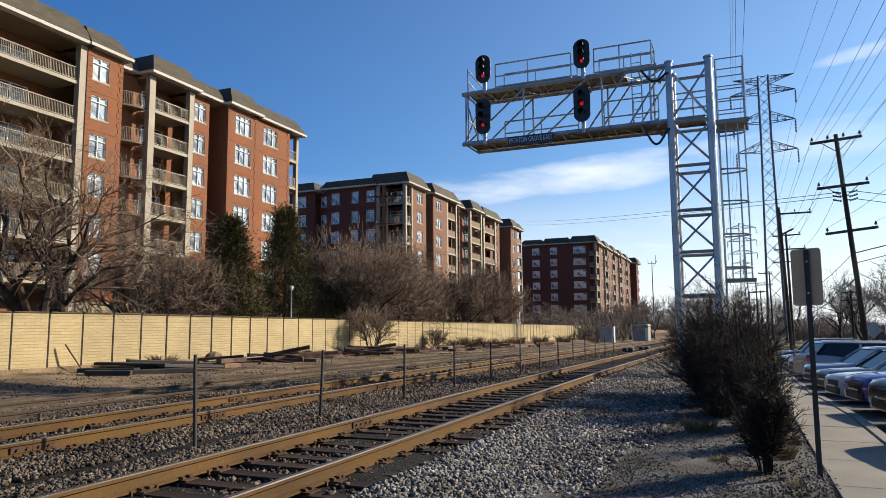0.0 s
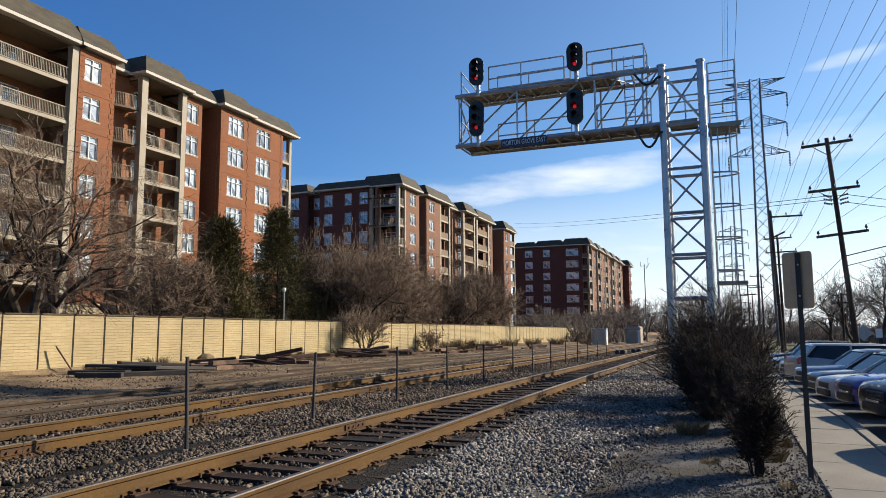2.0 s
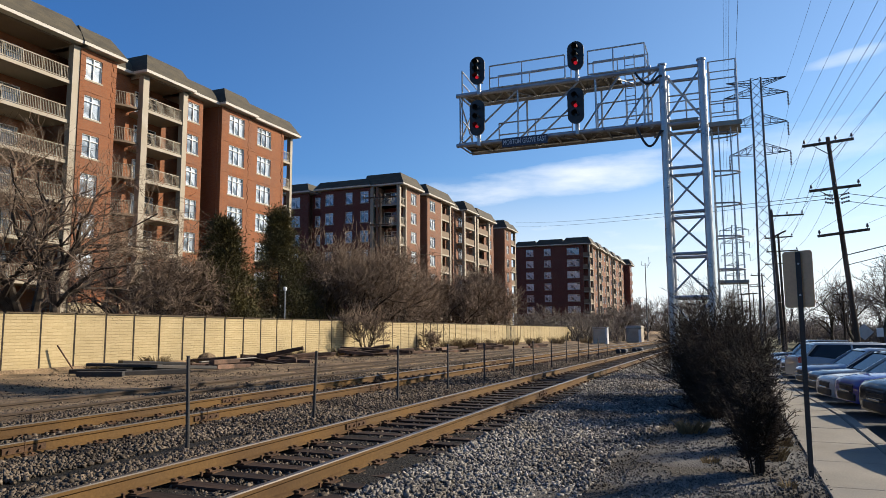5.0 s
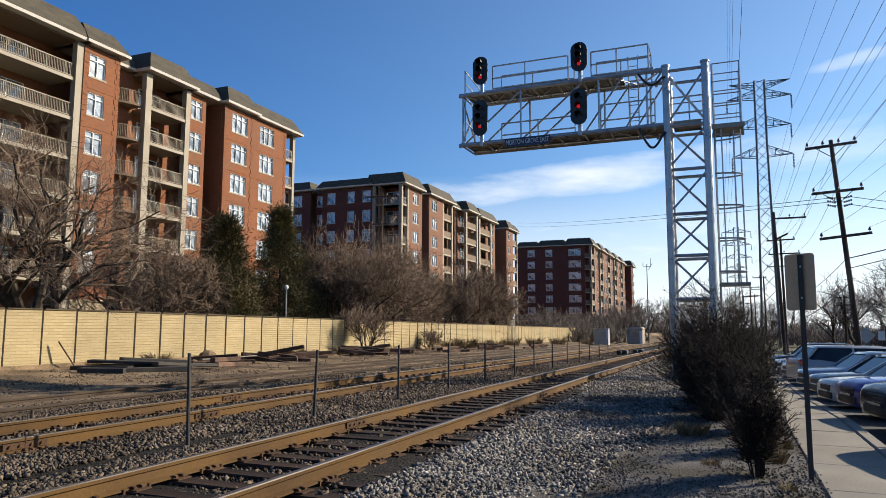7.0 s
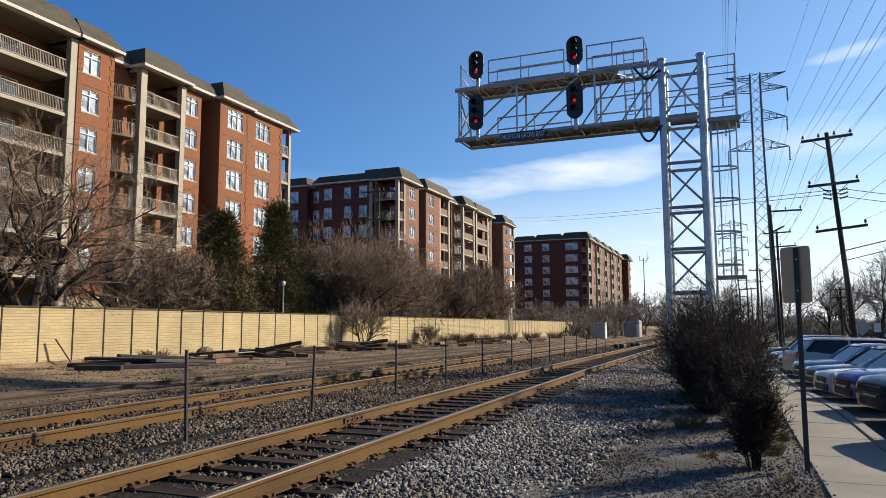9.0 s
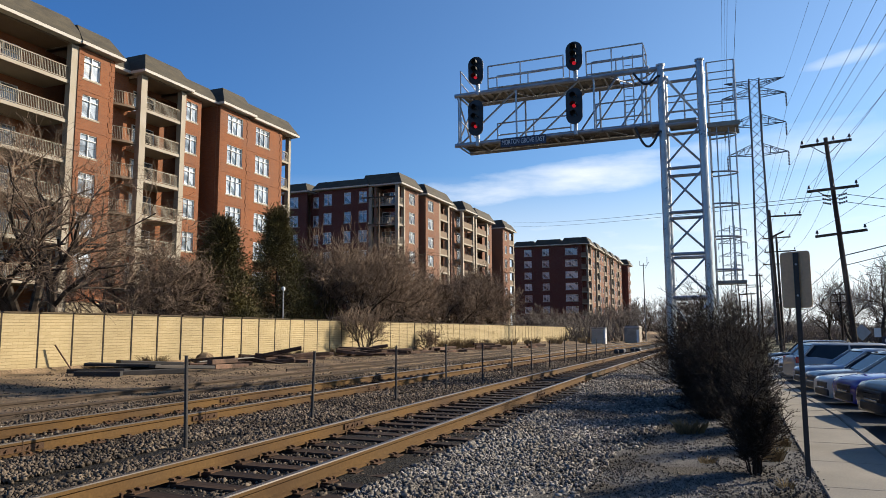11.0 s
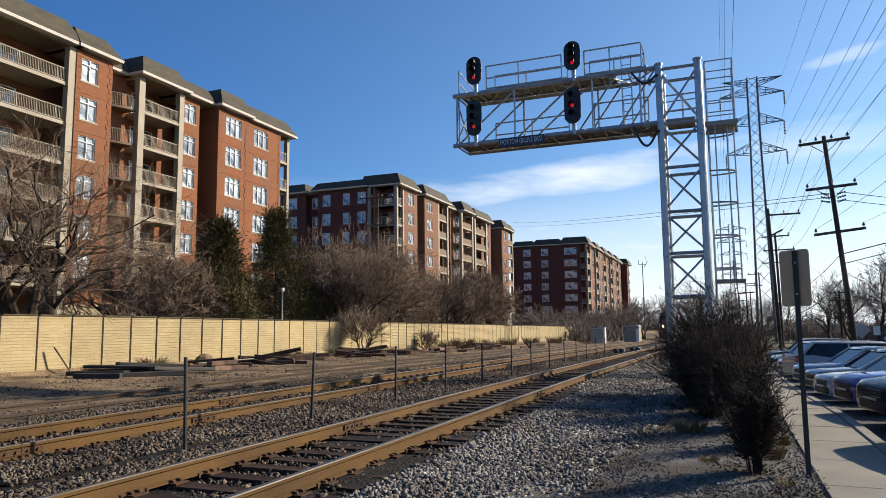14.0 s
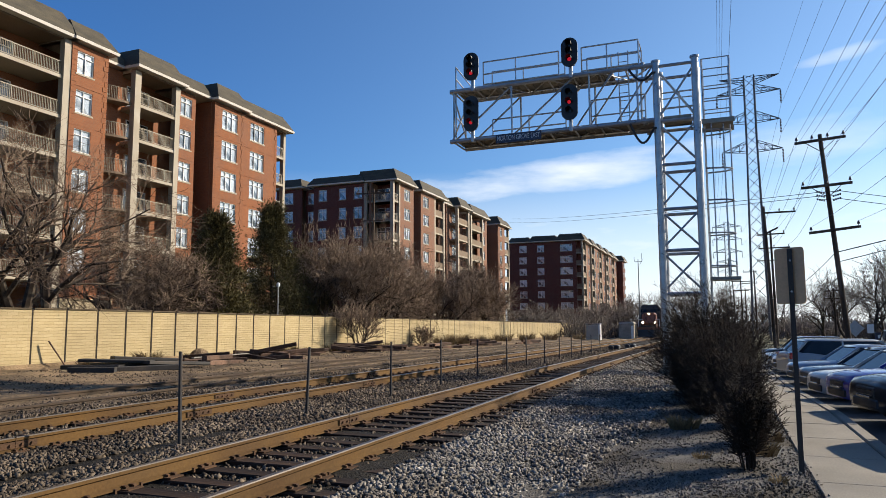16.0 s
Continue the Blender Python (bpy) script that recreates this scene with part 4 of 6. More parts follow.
for zz in (1.93, 2.27):
    part("bolt", Shape().tube((0.72, 8.462, zz), (0.72, 8.472, zz), 0.012, n=6), M_GALV, sp)

# ---- trees and shrubs ----


def grow(rng, trunk, crown, p, d, length, r, lev, levels, kids, spread, rise, split, thin=0.010):
    """One limb in three bent pieces, with its own limbs along it."""
    pts = [p]
    q, e = Vector(p), Vector(d)
    segs = 3 if lev < levels else 2
    for i in range(segs):
        e = (e + Vector((rng.uniform(-1, 1), rng.uniform(-1, 1), rng.uniform(-0.6, 1) * rise)) * 0.36).normalized()
        q = q + e * (length / segs)
        pts.append(q.copy())
    r1 = r * 0.62
    tgt = trunk if lev <= split else crown
    for i in range(segs):
        a, b = r + (r1 - r) * i / segs, r + (r1 - r) * (i + 1) / segs
        tgt.tube(pts[i], pts[i + 1], a, b, 7 if lev == 0 else 5 if lev <= split else 3, caps=False)
    if lev >= levels:
        return
    n = kids if lev else kids + 2
    for i in range(n):
        f = 0.30 + 0.70 * (i + rng.uniform(0.2, 1.0)) / n
        f = min(f, 0.999)
        k = min(int(f * segs), segs - 1)
        base = pts[k].lerp(pts[k + 1], f * segs - k)
        axis = (pts[k + 1] - pts[k]).normalized()
        side = axis.orthogonal().normalized()
        side.rotate(Matrix.Rotation(rng.uniform(0, 2 * math.pi), 3, axis))
        ang = rng.uniform(0.55, 1.0) * spread
        nd = (axis * math.cos(ang) + side * math.sin(ang) + Vector((0, 0, 0.18 * rise))).normalized()
        grow(rng, trunk, crown, base, nd, length * rng.uniform(0.58, 0.82), max(r1 * rng.uniform(0.62, 0.92), thin), lev + 1, levels, kids, spread, rise, split, thin)


def bare_tree(at, height, radius, seed, label, levels=6, kids=3, spread=0.75, stems=1, rise=0.8, twig=None, name="bare_tree", group="bare trees behind the wall", lean=0.0, first=0.36, category="tree", thin=0.010):
    rng = random.Random(seed)
    trunk, crown = Shape(), Shape()
    for k in range(stems):
        a = 2 * math.pi * (k + rng.random() * 0.5) / stems
        tilt = (0.06 if stems == 1 else rng.uniform(0.3, 0.75))
        d = Vector((math.cos(a) * tilt, math.sin(a) * tilt + lean, 1)).normalized()
        grow(rng, trunk, crown, Vector(at) + Vector((math.cos(a), math.sin(a), 0)) * (0.0 if stems == 1 else radius * 0.5) - Vector((0, 0, 0.2)), d,
             height * first, radius, 0, levels, kids, spread, rise, 2, thin)
    top = max(v[2] for v in crown.v)
    k = height / (top - at[2])
    for sh in (trunk, crown):
        sh.v = [(at[0] + (x - at[0]) * k, at[1] + (y - at[1]) * k, at[2] + (z - at[2]) * k) for x, y, z in sh.v]
    t = thing(name, at, label, category, group)
    part("trunk", trunk, M_BARK, t, smooth=True)
    part("crown", crown, twig or M_TWIG, t, "crown of fine bare twigs")
    return t


bare_tree((-27, 20.9, 1.2), 10.4, 0.30, 3, "spreading bare tree with dark limbs behind the wall", 6, 3, 0.95, stems=4, rise=0.30, first=0.50, thin=0.009)
bare_tree((-28.6, 27.6, 0.7), 7.0, 0.11, 5, "dense bare small tree behind the wall", 5, 4, 1.0, stems=4, rise=0.3, thin=0.011)
bare_tree((-27.8, 29.6, 0.7), 5.6, 0.10, 8, "low tangled bare tree behind the wall", 5, 4, 1.05, stems=5, rise=0.25, thin=0.011)
bare_tree((-28.4, 31.6, 0.7), 5.0, 0.09, 9, "low tangled bare tree behind the wall", 5, 4, 1.05, stems=5, rise=0.25, thin=0.011)
bare_tree((-27.5, 47.0, 0.6), 10.0, 0.15, 21, "broad rounded bare tree behind the wall", 5, 4, 0.95, stems=6, rise=0.4, first=0.44, thin=0.014)
bare_tree((-28.0, 52.5, 0.6), 10.4, 0.15, 24, "broad rounded bare tree behind the wall", 5, 4, 0.95, stems=6, rise=0.4, first=0.44, thin=0.014)
bare_tree((-28, 58.0, 0.6), 9.0, 0.13, 31, "slender bare tree behind the wall", 5, 4, 0.8, stems=3, rise=0.6, thin=0.014)
bare_tree((-27, 65.5, 0.5), 7.4, 0.12, 35, "bare tree with arching limbs behind the wall", 5, 4, 0.9, stems=4, rise=0.4, thin=0.015)
bare_tree((-27.5, 74.0, 0.5), 9.6, 0.14, 37, "dense bare tree behind the wall", 5, 4, 0.9, stems=6, rise=0.4, thin=0.016)
bare_tree((-27.5, 82.0, 0.4), 7.2, 0.12, 39, "bare tree behind the wall", 5, 4, 0.85, stems=4, rise=0.5, thin=0.016)
bare_tree((-21.2, 39.0, 0.05), 3.4, 0.03, 41, "small bare shrub growing before the wall", 4, 3, 0.7, stems=8, rise=0.9, name="bare_shrub", group="shrubs along the wall", category="shrub")
bare_tree((-21.6, 50.0, -0.1), 1.7, 0.025, 43, "small bare shrub growing before the wall", 4, 3, 0.8, stems=6, rise=0.7, name="bare_shrub", group="shrubs along the wall", category="shrub")
for i, (x, y, h) in enumerate([(-34, 112, 6.5), (-31, 122, 6.0), (-33, 132, 7.0), (-29, 140, 6.5), (-26, 126, 5.5), (-22, 121, 6.0), (-19, 117, 6.3), (-17, 124, 6.6), (-24, 150, 7.0), (-15.5, 112, 5.5), (-28, 104, 4.5), (-14, 130, 7.5),
                               (-19, 160, 9), (-14, 175, 10), (-10, 190, 12), (-5, 205, 13), (0, 215, 14), (-9, 230, 14), (6, 220, 12)]):
    bare_tree((x, y, -0.6), h, 0.09, 60 + i, "distant bare tree beside the line", 5, 3, 0.8, stems=3, rise=0.6, group="far bare trees", twig=M_FARTWIG, thin=0.016)
for i, (x, y, h, lv) in enumerate([(12.2, 70, 9.0, 5), (14.2, 74, 9.5, 5), (17.0, 72, 9.0, 5), (11.8, 98, 7.5, 4), (14.5, 100, 9.5, 5), (18, 96, 9.5, 5), (21, 90, 10, 5), (9.5, 130, 8, 4),
                                   (20, 150, 11, 5), (27, 140, 11, 5), (10, 180, 8, 4), (17, 200, 11, 5), (24, 190, 11, 5), (31, 180, 12, 5), (2, 240, 12, 5), (12, 250, 12, 5), (30, 230, 13, 5), (38, 220, 13, 5)]):
    bare_tree((x, y, -0.5), h, 0.16, 120 + i, "bare roadside tree beyond the parked cars", lv, 3, 0.8, stems=1 if i % 2 else 2, rise=0.6, group="bare trees beyond the car park", twig=M_FARTWIG, thin=0.013)


def evergreen(at, height, radius, seed, label, n=7000, cone=0.6):
    rng = random.Random(seed)
    t = thing("evergreen_tree", at, label, "evergreen tree", "evergreens behind the wall")
    s = Shape().tube((at[0], at[1], at[2] - 0.3), (at[0], at[1], at[2] + height * 0.93), 0.16, 0.03, 8)
    for i in range(46):
        f = rng.uniform(0.06, 0.93)
        a = rng.uniform(0, 2 * math.pi)
        rr = radius * (1 - f ** 1.6 * 0.85) * rng.uniform(0.6, 1.0)
        z = at[2] + height * f
        s.tube((at[0], at[1], z), (at[0] + rr * math.cos(a), at[1] + rr * math.sin(a), z + rr * 0.25), 0.04, 0.012, 4)
    part("trunk", s, M_BARK, t)
    s = Shape()
    clumps = []
    for i in range(260):
        f = rng.uniform(0.03, 1.0) ** 0.9
        prof = 1.25 * (1 - f) ** cone if f > 0.2 else 0.8 + f
        a = rng.uniform(0, 2 * math.pi)
        rr = min(radius * 1.05, radius * prof * rng.uniform(0.45, 1.18) * (1 + 0.22 * math.sin(3 * a + 9 * f)))
        clumps.append((Vector((at[0] + rr * math.cos(a), at[1] + rr * math.sin(a), at[2] + height * f)), radius * rng.uniform(0.10, 0.24)))
    for i in range(n):
        c, cr = clumps[rng.randrange(len(clumps))]
        v = Vector((rng.gauss(0, 1), rng.gauss(0, 1), rng.gauss(0, 0.8)))
        p = c + v * cr * 0.62
        d = (v.normalized() + Vector((0, 0, 0.5)) + Vector((rng.uniform(-1, 1), rng.uniform(-1, 1), rng.uniform(-1, 1))) * 0.5).normalized()
        u = d.orthogonal().normalized()
        u.rotate(Matrix.Rotation(rng.uniform(0, 6.28), 3, d))
        w = d.cross(u)
        L, wd = rng.uniform(0.14, 0.30), rng.uniform(0.018, 0.034)
        s.add([p, p + d * L * 0.5 + u * wd, p + d * L, p + d * L * 0.5 - u * wd, p + d * L * 0.55 + w * wd], [(0, 1, 2, 3), (0, 4, 2)])
    part("crown", s, M_NEEDLE, t, "ragged crown of dark green needles")


evergreen((-26.2, 31.3, 0.6), 6.9, 2.4, 7, "bushy olive-green evergreen tree behind the wall", 30000, 1.05)
evergreen((-30.2, 42.3, 0.6), 9.4, 3.1, 11, "tall dark evergreen tree behind the wall", 30000, 1.05)
evergreen((-31.0, 47.5, 0.6), 6.6, 2.6, 12, "broad dark evergreen tree behind the wall", 18000, 0.5)
evergreen((-33.0, 40.0, 0.6), 8.3, 1.6, 13, "narrow dark evergreen tree behind the wall", 9000, 0.6)
evergreen((-31.0, 69.0, 0.4), 5.5, 2.6, 14, "low dark evergreen tree behind the wall", 5000, 0.45)


def shrub(at, height, spread, seed, label, stems=60, twigs=11, lean=(0, 0), thick=0.011, foot=0.30, bare=0.18, reach_out=1.0):
    """A thicket of upright stems that fork into short stiff twigs."""
    rng = random.Random(seed)
    stem_s, twig_s = Shape(), Shape()
    for i in range(stems):
        a, q = rng.uniform(0, 2 * math.pi), rng.uniform(0, 1) ** 0.6
        root = Vector((at[0] + math.cos(a) * spread * foot * q, at[1] + math.sin(a) * spread * foot * 1.4 * q, at[2] - 0.08))
        reach = Vector((math.cos(a) * spread * q + lean[0] * rng.random(), math.sin(a) * spread * q + lean[1] * rng.random(), 0))
        h = height * (1.0 - 0.45 * q * q) * rng.uniform(0.55, 1.05)
        pts = []
        for j in range(6):
            f = j / 5
            pts.append(root + reach * (f ** 1.25) + Vector((rng.uniform(-1, 1), rng.uniform(-1, 1), 0)) * 0.05 * f + Vector((0, 0, h * f)))
        for j in range(5):
            stem_s.tube(pts[j], pts[j + 1], thick * (1 - j * 0.16), thick * (1 - (j + 1) * 0.16), 4, caps=False)
        for _ in range(twigs):
            f = rng.uniform(bare, 0.99) * 5
            j = int(f)
            p = pts[j].lerp(pts[min(j + 1, 5)], f - j)
            d = (Vector((rng.uniform(-1, 1), rng.uniform(-1, 1), rng.uniform(0.0, 1.3))) + reach.normalized() * 0.4).normalized()
            L = rng.uniform(0.10, 0.30) * (0.35 + height * 0.42) * reach_out
            e = p + d * L
            twig_s.tube(p, e, thick * 0.42, thick * 0.22, 3, caps=False)
            for _ in range(4):
                g = rng.uniform(0.25, 1.0)
                d2 = (d + Vector((rng.uniform(-1, 1), rng.uniform(-1, 1), rng.uniform(-0.4, 1))) * 0.8).normalized()
                twig_s.tube(p.lerp(e, g), p.lerp(e, g) + d2 * L * rng.uniform(0.25, 0.55), thick * 0.28, thick * 0.15, 3, caps=False)
    t = thing("leafless_shrub", at, label, "shrub", "shrubs beside the footpath")
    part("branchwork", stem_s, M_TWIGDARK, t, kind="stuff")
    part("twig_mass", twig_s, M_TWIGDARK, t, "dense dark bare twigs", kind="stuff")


shrub((0.20, 8.45, 0.0), 1.36, 0.27, 1, "small leafless shrub with several upright stems", 15, 90, thick=0.013, foot=0.26, bare=0.30, reach_out=0.62)
shrub((0.30, 10.4, 0.0), 1.0, 0.32, 2, "dense dark leafless shrub in a hedge", 50, 14)
shrub((0.20, 12.2, 0.0), 1.4, 0.45, 4, "dense dark leafless shrub in a hedge", 90, 14)
shrub((0.02, 14.4, 0.0), 2.15, 0.70, 5, "tall dark leafless shrub in a hedge", 120, 14, (-0.3, 0))
shrub((-0.25, 16.4, 0.0), 2.75, 0.85, 6, "tall dark leafless shrub in a hedge", 150, 16, (-0.5, 0), foot=0.22)
shrub((0.15, 17.8, 0.0), 2.3, 0.75, 9, "tall dark leafless shrub in a hedge", 110, 13)
shrub((-0.65, 17.9, -0.05), 2.15, 0.90, 10, "spreading dark leafless shrub in a hedge", 130, 15, (-0.6, 0.1), foot=0.15)
shrub((-0.50, 15.6, -0.05), 1.2, 0.50, 14, "low spreading leafless shrub in a hedge", 80, 14, (-0.2, 0))
shrub((-0.30, 13.4, -0.03), 0.8, 0.45, 16, "low spreading leafless shrub in a hedge", 50, 12, (-0.15, 0))
shrub((0.2, 20.5, -0.1), 2.3, 0.8, 15, "dark leafless shrub in a hedge", 80, 12)


def tuft(at, size, n, seed, label, lie=0.5, name="grass_tuft", mat=None):
    rng = random.Random(seed)
    s = Shape()
    for i in range(n):
        a, q = rng.uniform(0, 6.28), rng.random() ** 0.5
        p = Vector((at[0] + math.cos(a) * size * q * 0.6, at[1] + math.sin(a) * size * q * 0.6, at[2] - 0.02))
        d = Vector((math.cos(a + rng.uniform(-1, 1)) * lie, math.sin(a + rng.uniform(-1, 1)) * lie, 1)).normalized()
        L = size * rng.uniform(0.35, 0.9)
        side = d.orthogonal().normalized() * 0.006 * (1 + size)
        mid = p + d * L * 0.6
        tip = p + d * L + Vector((d.x, d.y, -0.2)) * L * 0.25
        s.add([p - side, p + side, mid + side * 0.7, tip, mid - side * 0.7], [(0, 1, 2, 4), (4, 2, 3)])
    return solid(name, s, mat or M_DRYGRASS, label, "grass", "dry grass tufts", "stuff", at=at)


for i, (x, y, z, sz, n) in enumerate([(-0.62, 11.6, -0.03, 0.32, 260), (0.40, 9.5, 0.0, 0.24, 260), (0.55, 10.6, 0.0, 0.22, 160), (-0.3, 9.0, 0.0, 0.14, 70), (0.45, 7.9, 0.0, 0.14, 70),
                                      (-21.6, 22.0, 0.1, 0.7, 240), (-21.6, 24.6, 0.08, 0.45, 140), (-21.7, 31.8, 0.0, 0.8, 260), (-21.8, 33.2, 0.0, 0.6, 160), (-21.6, 36.5, -0.05, 0.7, 180), (-21.6, 43, -0.1, 0.8, 200),
                                      (-21.4, 54.0, -0.2, 1.3, 340), (-21.4, 57.0, -0.25, 1.5, 360), (-21.2, 60.5, -0.25, 1.2, 300), (-21.4, 66, -0.3, 1.2, 260), (-21.4, 71, -0.3, 1.3, 260), (-21.6, 19.0, 0.12, 0.4, 120),
                                      (-20.8, 78, -0.35, 1.4, 260), (-19.5, 84, -0.4, 1.4, 260), (-17.5, 92, -0.5, 1.2, 240)]):
    tuft((x, y, z + (0 if i < 5 else 0)), sz, n, 300 + i, "clump of dry straw-coloured grass on gravel")

# ---- poles, pylons and wires ----


def wood_pole(base, top, arms, label, r=0.15, group="wooden utility poles"):
    """arms: (height share, half length left, half length right, tilt, pins, braces)"""
    b, t = Vector(base), Vector(top)
    p = thing("utility_pole", base, label, "utility pole", group)
    part("pole", Shape().tube(b - Vector((0, 0, 0.4)), t, r, r * 0.68, 10), M_WOODPOLE, p, smooth=True)
    ends = []
    for f, la, lb, tilt, pins, brace in arms:
        c = b.lerp(t, f) - Vector((0, 0.16, 0))
        a0, a1 = c + Vector((-la, 0, -la * tilt)), c + Vector((lb, 0, lb * tilt))
        arm = part("crossarm", Shape().bar(a0, a1, 0.11, 0.13), M_WOODPOLE, p, "timber crossarm")
        for k in range(pins):
            q = a0.lerp(a1, 0.04 + 0.92 * k / max(1, pins - 1))
            s = Shape().tube(q, q + Vector((0, 0, 0.16)), 0.016, n=6).tube(q + Vector((0, 0, 0.14)), q + Vector((0, 0, 0.24)), 0.075, 0.055, 8).tube(q + Vector((0, 0, 0.24)), q + Vector((0, 0, 0.31)), 0.05, 0.035, 8)
            part("insulator", s, M_INSUL, arm)
            ends.append(q + Vector((0, 0, 0.3)))
        if brace:
            for e in (a0.lerp(a1, 0.18), a0.lerp(a1, 0.82)):
                part("brace", Shape().bar(e, c - Vector((0, -0.03, 0.62)), 0.05, 0.03), M_WOODPOLE, p)
    return p, ends


near_pole, near_ends = wood_pole((5.92, 40, -0.3), (5.12, 40, 11.25), [(0.972, 1.22, 1.12, 0.07, 4, True), (0.765, 1.2, 1.12, 0.06, 3, True), (0.565, 1.12, 1.2, 0.10, 2, False)],
                                 "tall leaning tarred wooden utility pole with crossarms")
for i, z in enumerate((8.15, 7.95, 7.75)):
    s = Shape()
    for sx in (-1, 1):
        for k in range(4):
            s.tube((5.33 + sx * (0.18 + k * 0.1), 39.8, z + 0.03 * k), (5.33 + sx * (0.25 + k * 0.1), 39.8, z + 0.03 * k), 0.05, n=7)
    s.tube((4.8, 39.8, z + 0.05), (5.86, 39.8, z + 0.05), 0.014, n=5)
    part("strain_insulator", s, M_INSUL, near_pole)
wood_pole((3.9, 62, -0.3), (3.55, 62, 11.0), [(0.95, 0.05, 2.3, 0.0, 3, False), (0.80, 0.05, 0.9, 0.5, 0, False)], "wooden utility pole with a one-sided crossarm")
poleC = wood_pole((5.1, 78, -0.4), (4.98, 78, 10.9), [(0.965, 1.3, 1.3, 0.03, 3, True), (0.84, 1.2, 1.7, 0.02, 3, True)], "wooden utility pole with two crossarms")[1]
wood_pole((5.9, 95, -0.5), (5.6, 95, 9.7), [(0.95, 1.2, 1.2, 0.02, 3, True)], "wooden utility pole with a crossarm")
wood_pole((5.1, 120, -0.7), (5.0, 120, 9.8), [(0.97, 1.6, 0.4, 0.0, 3, False), (0.80, 1.9, 0.4, 0.0, 3, False)], "wooden utility pole with crossarms")
wood_pole((3.6, 140, -0.9), (3.5, 140, 9.5), [(0.96, 1.6, 1.6, 0.0, 3, False), (0.80, 1.3, 1.3, 0.0, 3, False)], "wooden utility pole with crossarms")
wood_pole((5.2, 170, -0.9), (5.1, 170, 9.2), [(0.96, 1.6, 1.6, 0.0, 3, False)], "wooden utility pole with a crossarm")
wood_pole((3.2, 195, -0.9), (3.2, 195, 10.0), [(0.96, 1.8, 1.8, 0.0, 3, False), (0.8, 1.8, 1.8, 0.0, 3, False)], "wooden utility pole with crossarms")
wood_pole((12.6, 95, -0.6), (12.6, 95, 5.6), [(0.95, 1.1, 1.1, 0.02, 3, False), (0.8, 1.1, 1.1, 0.02, 3, False)], "wooden utility pole with crossarms")
wood_pole((-33.2, 64, 0.4), (-33.2, 64, 15.6), [(0.97, 2.0, 2.0, -0.03, 4, True), (0.78, 1.2, 1.2, -0.03, 3, False)], "wooden utility pole rising behind bare trees")


def pylon(x, y, h, w0, w1, arms, label, bars=0.05):
    t = thing("lattice_pylon", (x, y, -0.8), label, "power pylon", "lattice power pylons")
    wid = lambda z: w0 + (w1 - w0) * min(1, z / (h * 0.75))
    for sx in (-1, 1):
        for sy in (-1, 1):
            s = Shape()
            zs = [-0.8, h * 0.75, h]
            for za, zb in zip(zs, zs[1:]):
                s.tube((x + sx * wid(max(za, 0)) / 2, y + sy * wid(max(za, 0)) / 2, za), (x + sx * wid(zb) / 2, y + sy * wid(zb) / 2, zb), bars * 1.5, bars * 1.3, 6)
            part("leg", s, M_PYLON, t)
    z = 0.2
    k = 0
    while z < h - 0.4:
        st = max(0.9, wid(z) * 1.05)
        zb = min(h, z + st)
        for face in range(4):
            c = [(-1, -1), (1, -1), (1, 1), (-1, 1)]
            a, b = c[face], c[(face + 1) % 4]
            if face in (0, 1, 3):
                wa, wb = wid(z) / 2, wid(zb) / 2
                s = Shape().tube((x + a[0] * wa, y + a[1] * wa, z), (x + b[0] * wb, y + b[1] * wb, zb), bars * 0.6, n=4)
                s.tube((x + b[0] * wa, y + b[1] * wa, z), (x + a[0] * wb, y + a[1] * wb, zb), bars * 0.6, n=4)
                part("lattice_brace", s, M_PYLON, t)
        z = zb
        k += 1
    tips = []
    for za, la, ra, drop in arms:
        for sg, L in ((-1, la), (1, ra)):
            root, tip = wid(za) / 2, L
            arm = Shape()
            e = Vector((x + sg * tip, y, za))
            for sy in (-1, 1):
                lo, hi = Vector((x + sg * root, y + sy * root, za - 0.15)), Vector((x + sg * root, y + sy * root, za + drop))
                arm.tube(lo, e, bars * 0.8, n=4).tube(hi, e, bars * 0.7, n=4)
                for f in (0.3, 0.6):
                    arm.tube(lo.lerp(e, f), hi.lerp(e, f), bars * 0.5, n=4).tube(lo.lerp(e, f), hi.lerp(e, max(0, f - 0.3)), bars * 0.5, n=4)
            am = part("arm", arm, M_PYLON, t, "braced lattice arm")
            s = Shape()
            if drop > 0:
                prof = [(0.02, e.z)]
                for k in range(9):
                    prof += [(0.03, e.z - 0.14 - k * 0.2), (0.13, e.z - 0.17 - k * 0.2), (0.10, e.z - 0.26 - k * 0.2), (0.03, e.z - 0.27 - k * 0.2)]
                s.lathe(e.x, e.y, prof)
                part("insulator_string", s, M_INSUL, am)
                tips.append(Vector((e.x, e.y, e.z - 2.0)))
            else:
                tips.append(e)
    return tips


tipsA = pylon(4.75, 100, 34.6, 2.1, 1.25, [(34.5, 3.7, 3.7, -0.9), (32.4, 4.1, 3.8, 0.9), (28.4, 3.9, 3.6, 1.2), (24.4, 3.7, 3.7, 1.2)], "tall narrow lattice steel power pylon", 0.075)
tipsB = pylon(2.6, 235, 33, 2.6, 1.4, [(31.5, 4.2, 4.2, 0.9), (27.5, 4.2, 4.2, 1.1), (23.5, 4.2, 4.2, 1.1)], "distant lattice steel power pylon", 0.09)
pylon(3.6, 380, 34, 3.0, 1.5, [(32, 5, 5, 1.0), (27, 5, 5, 1.2)], "distant lattice steel power pylon", 0.12)


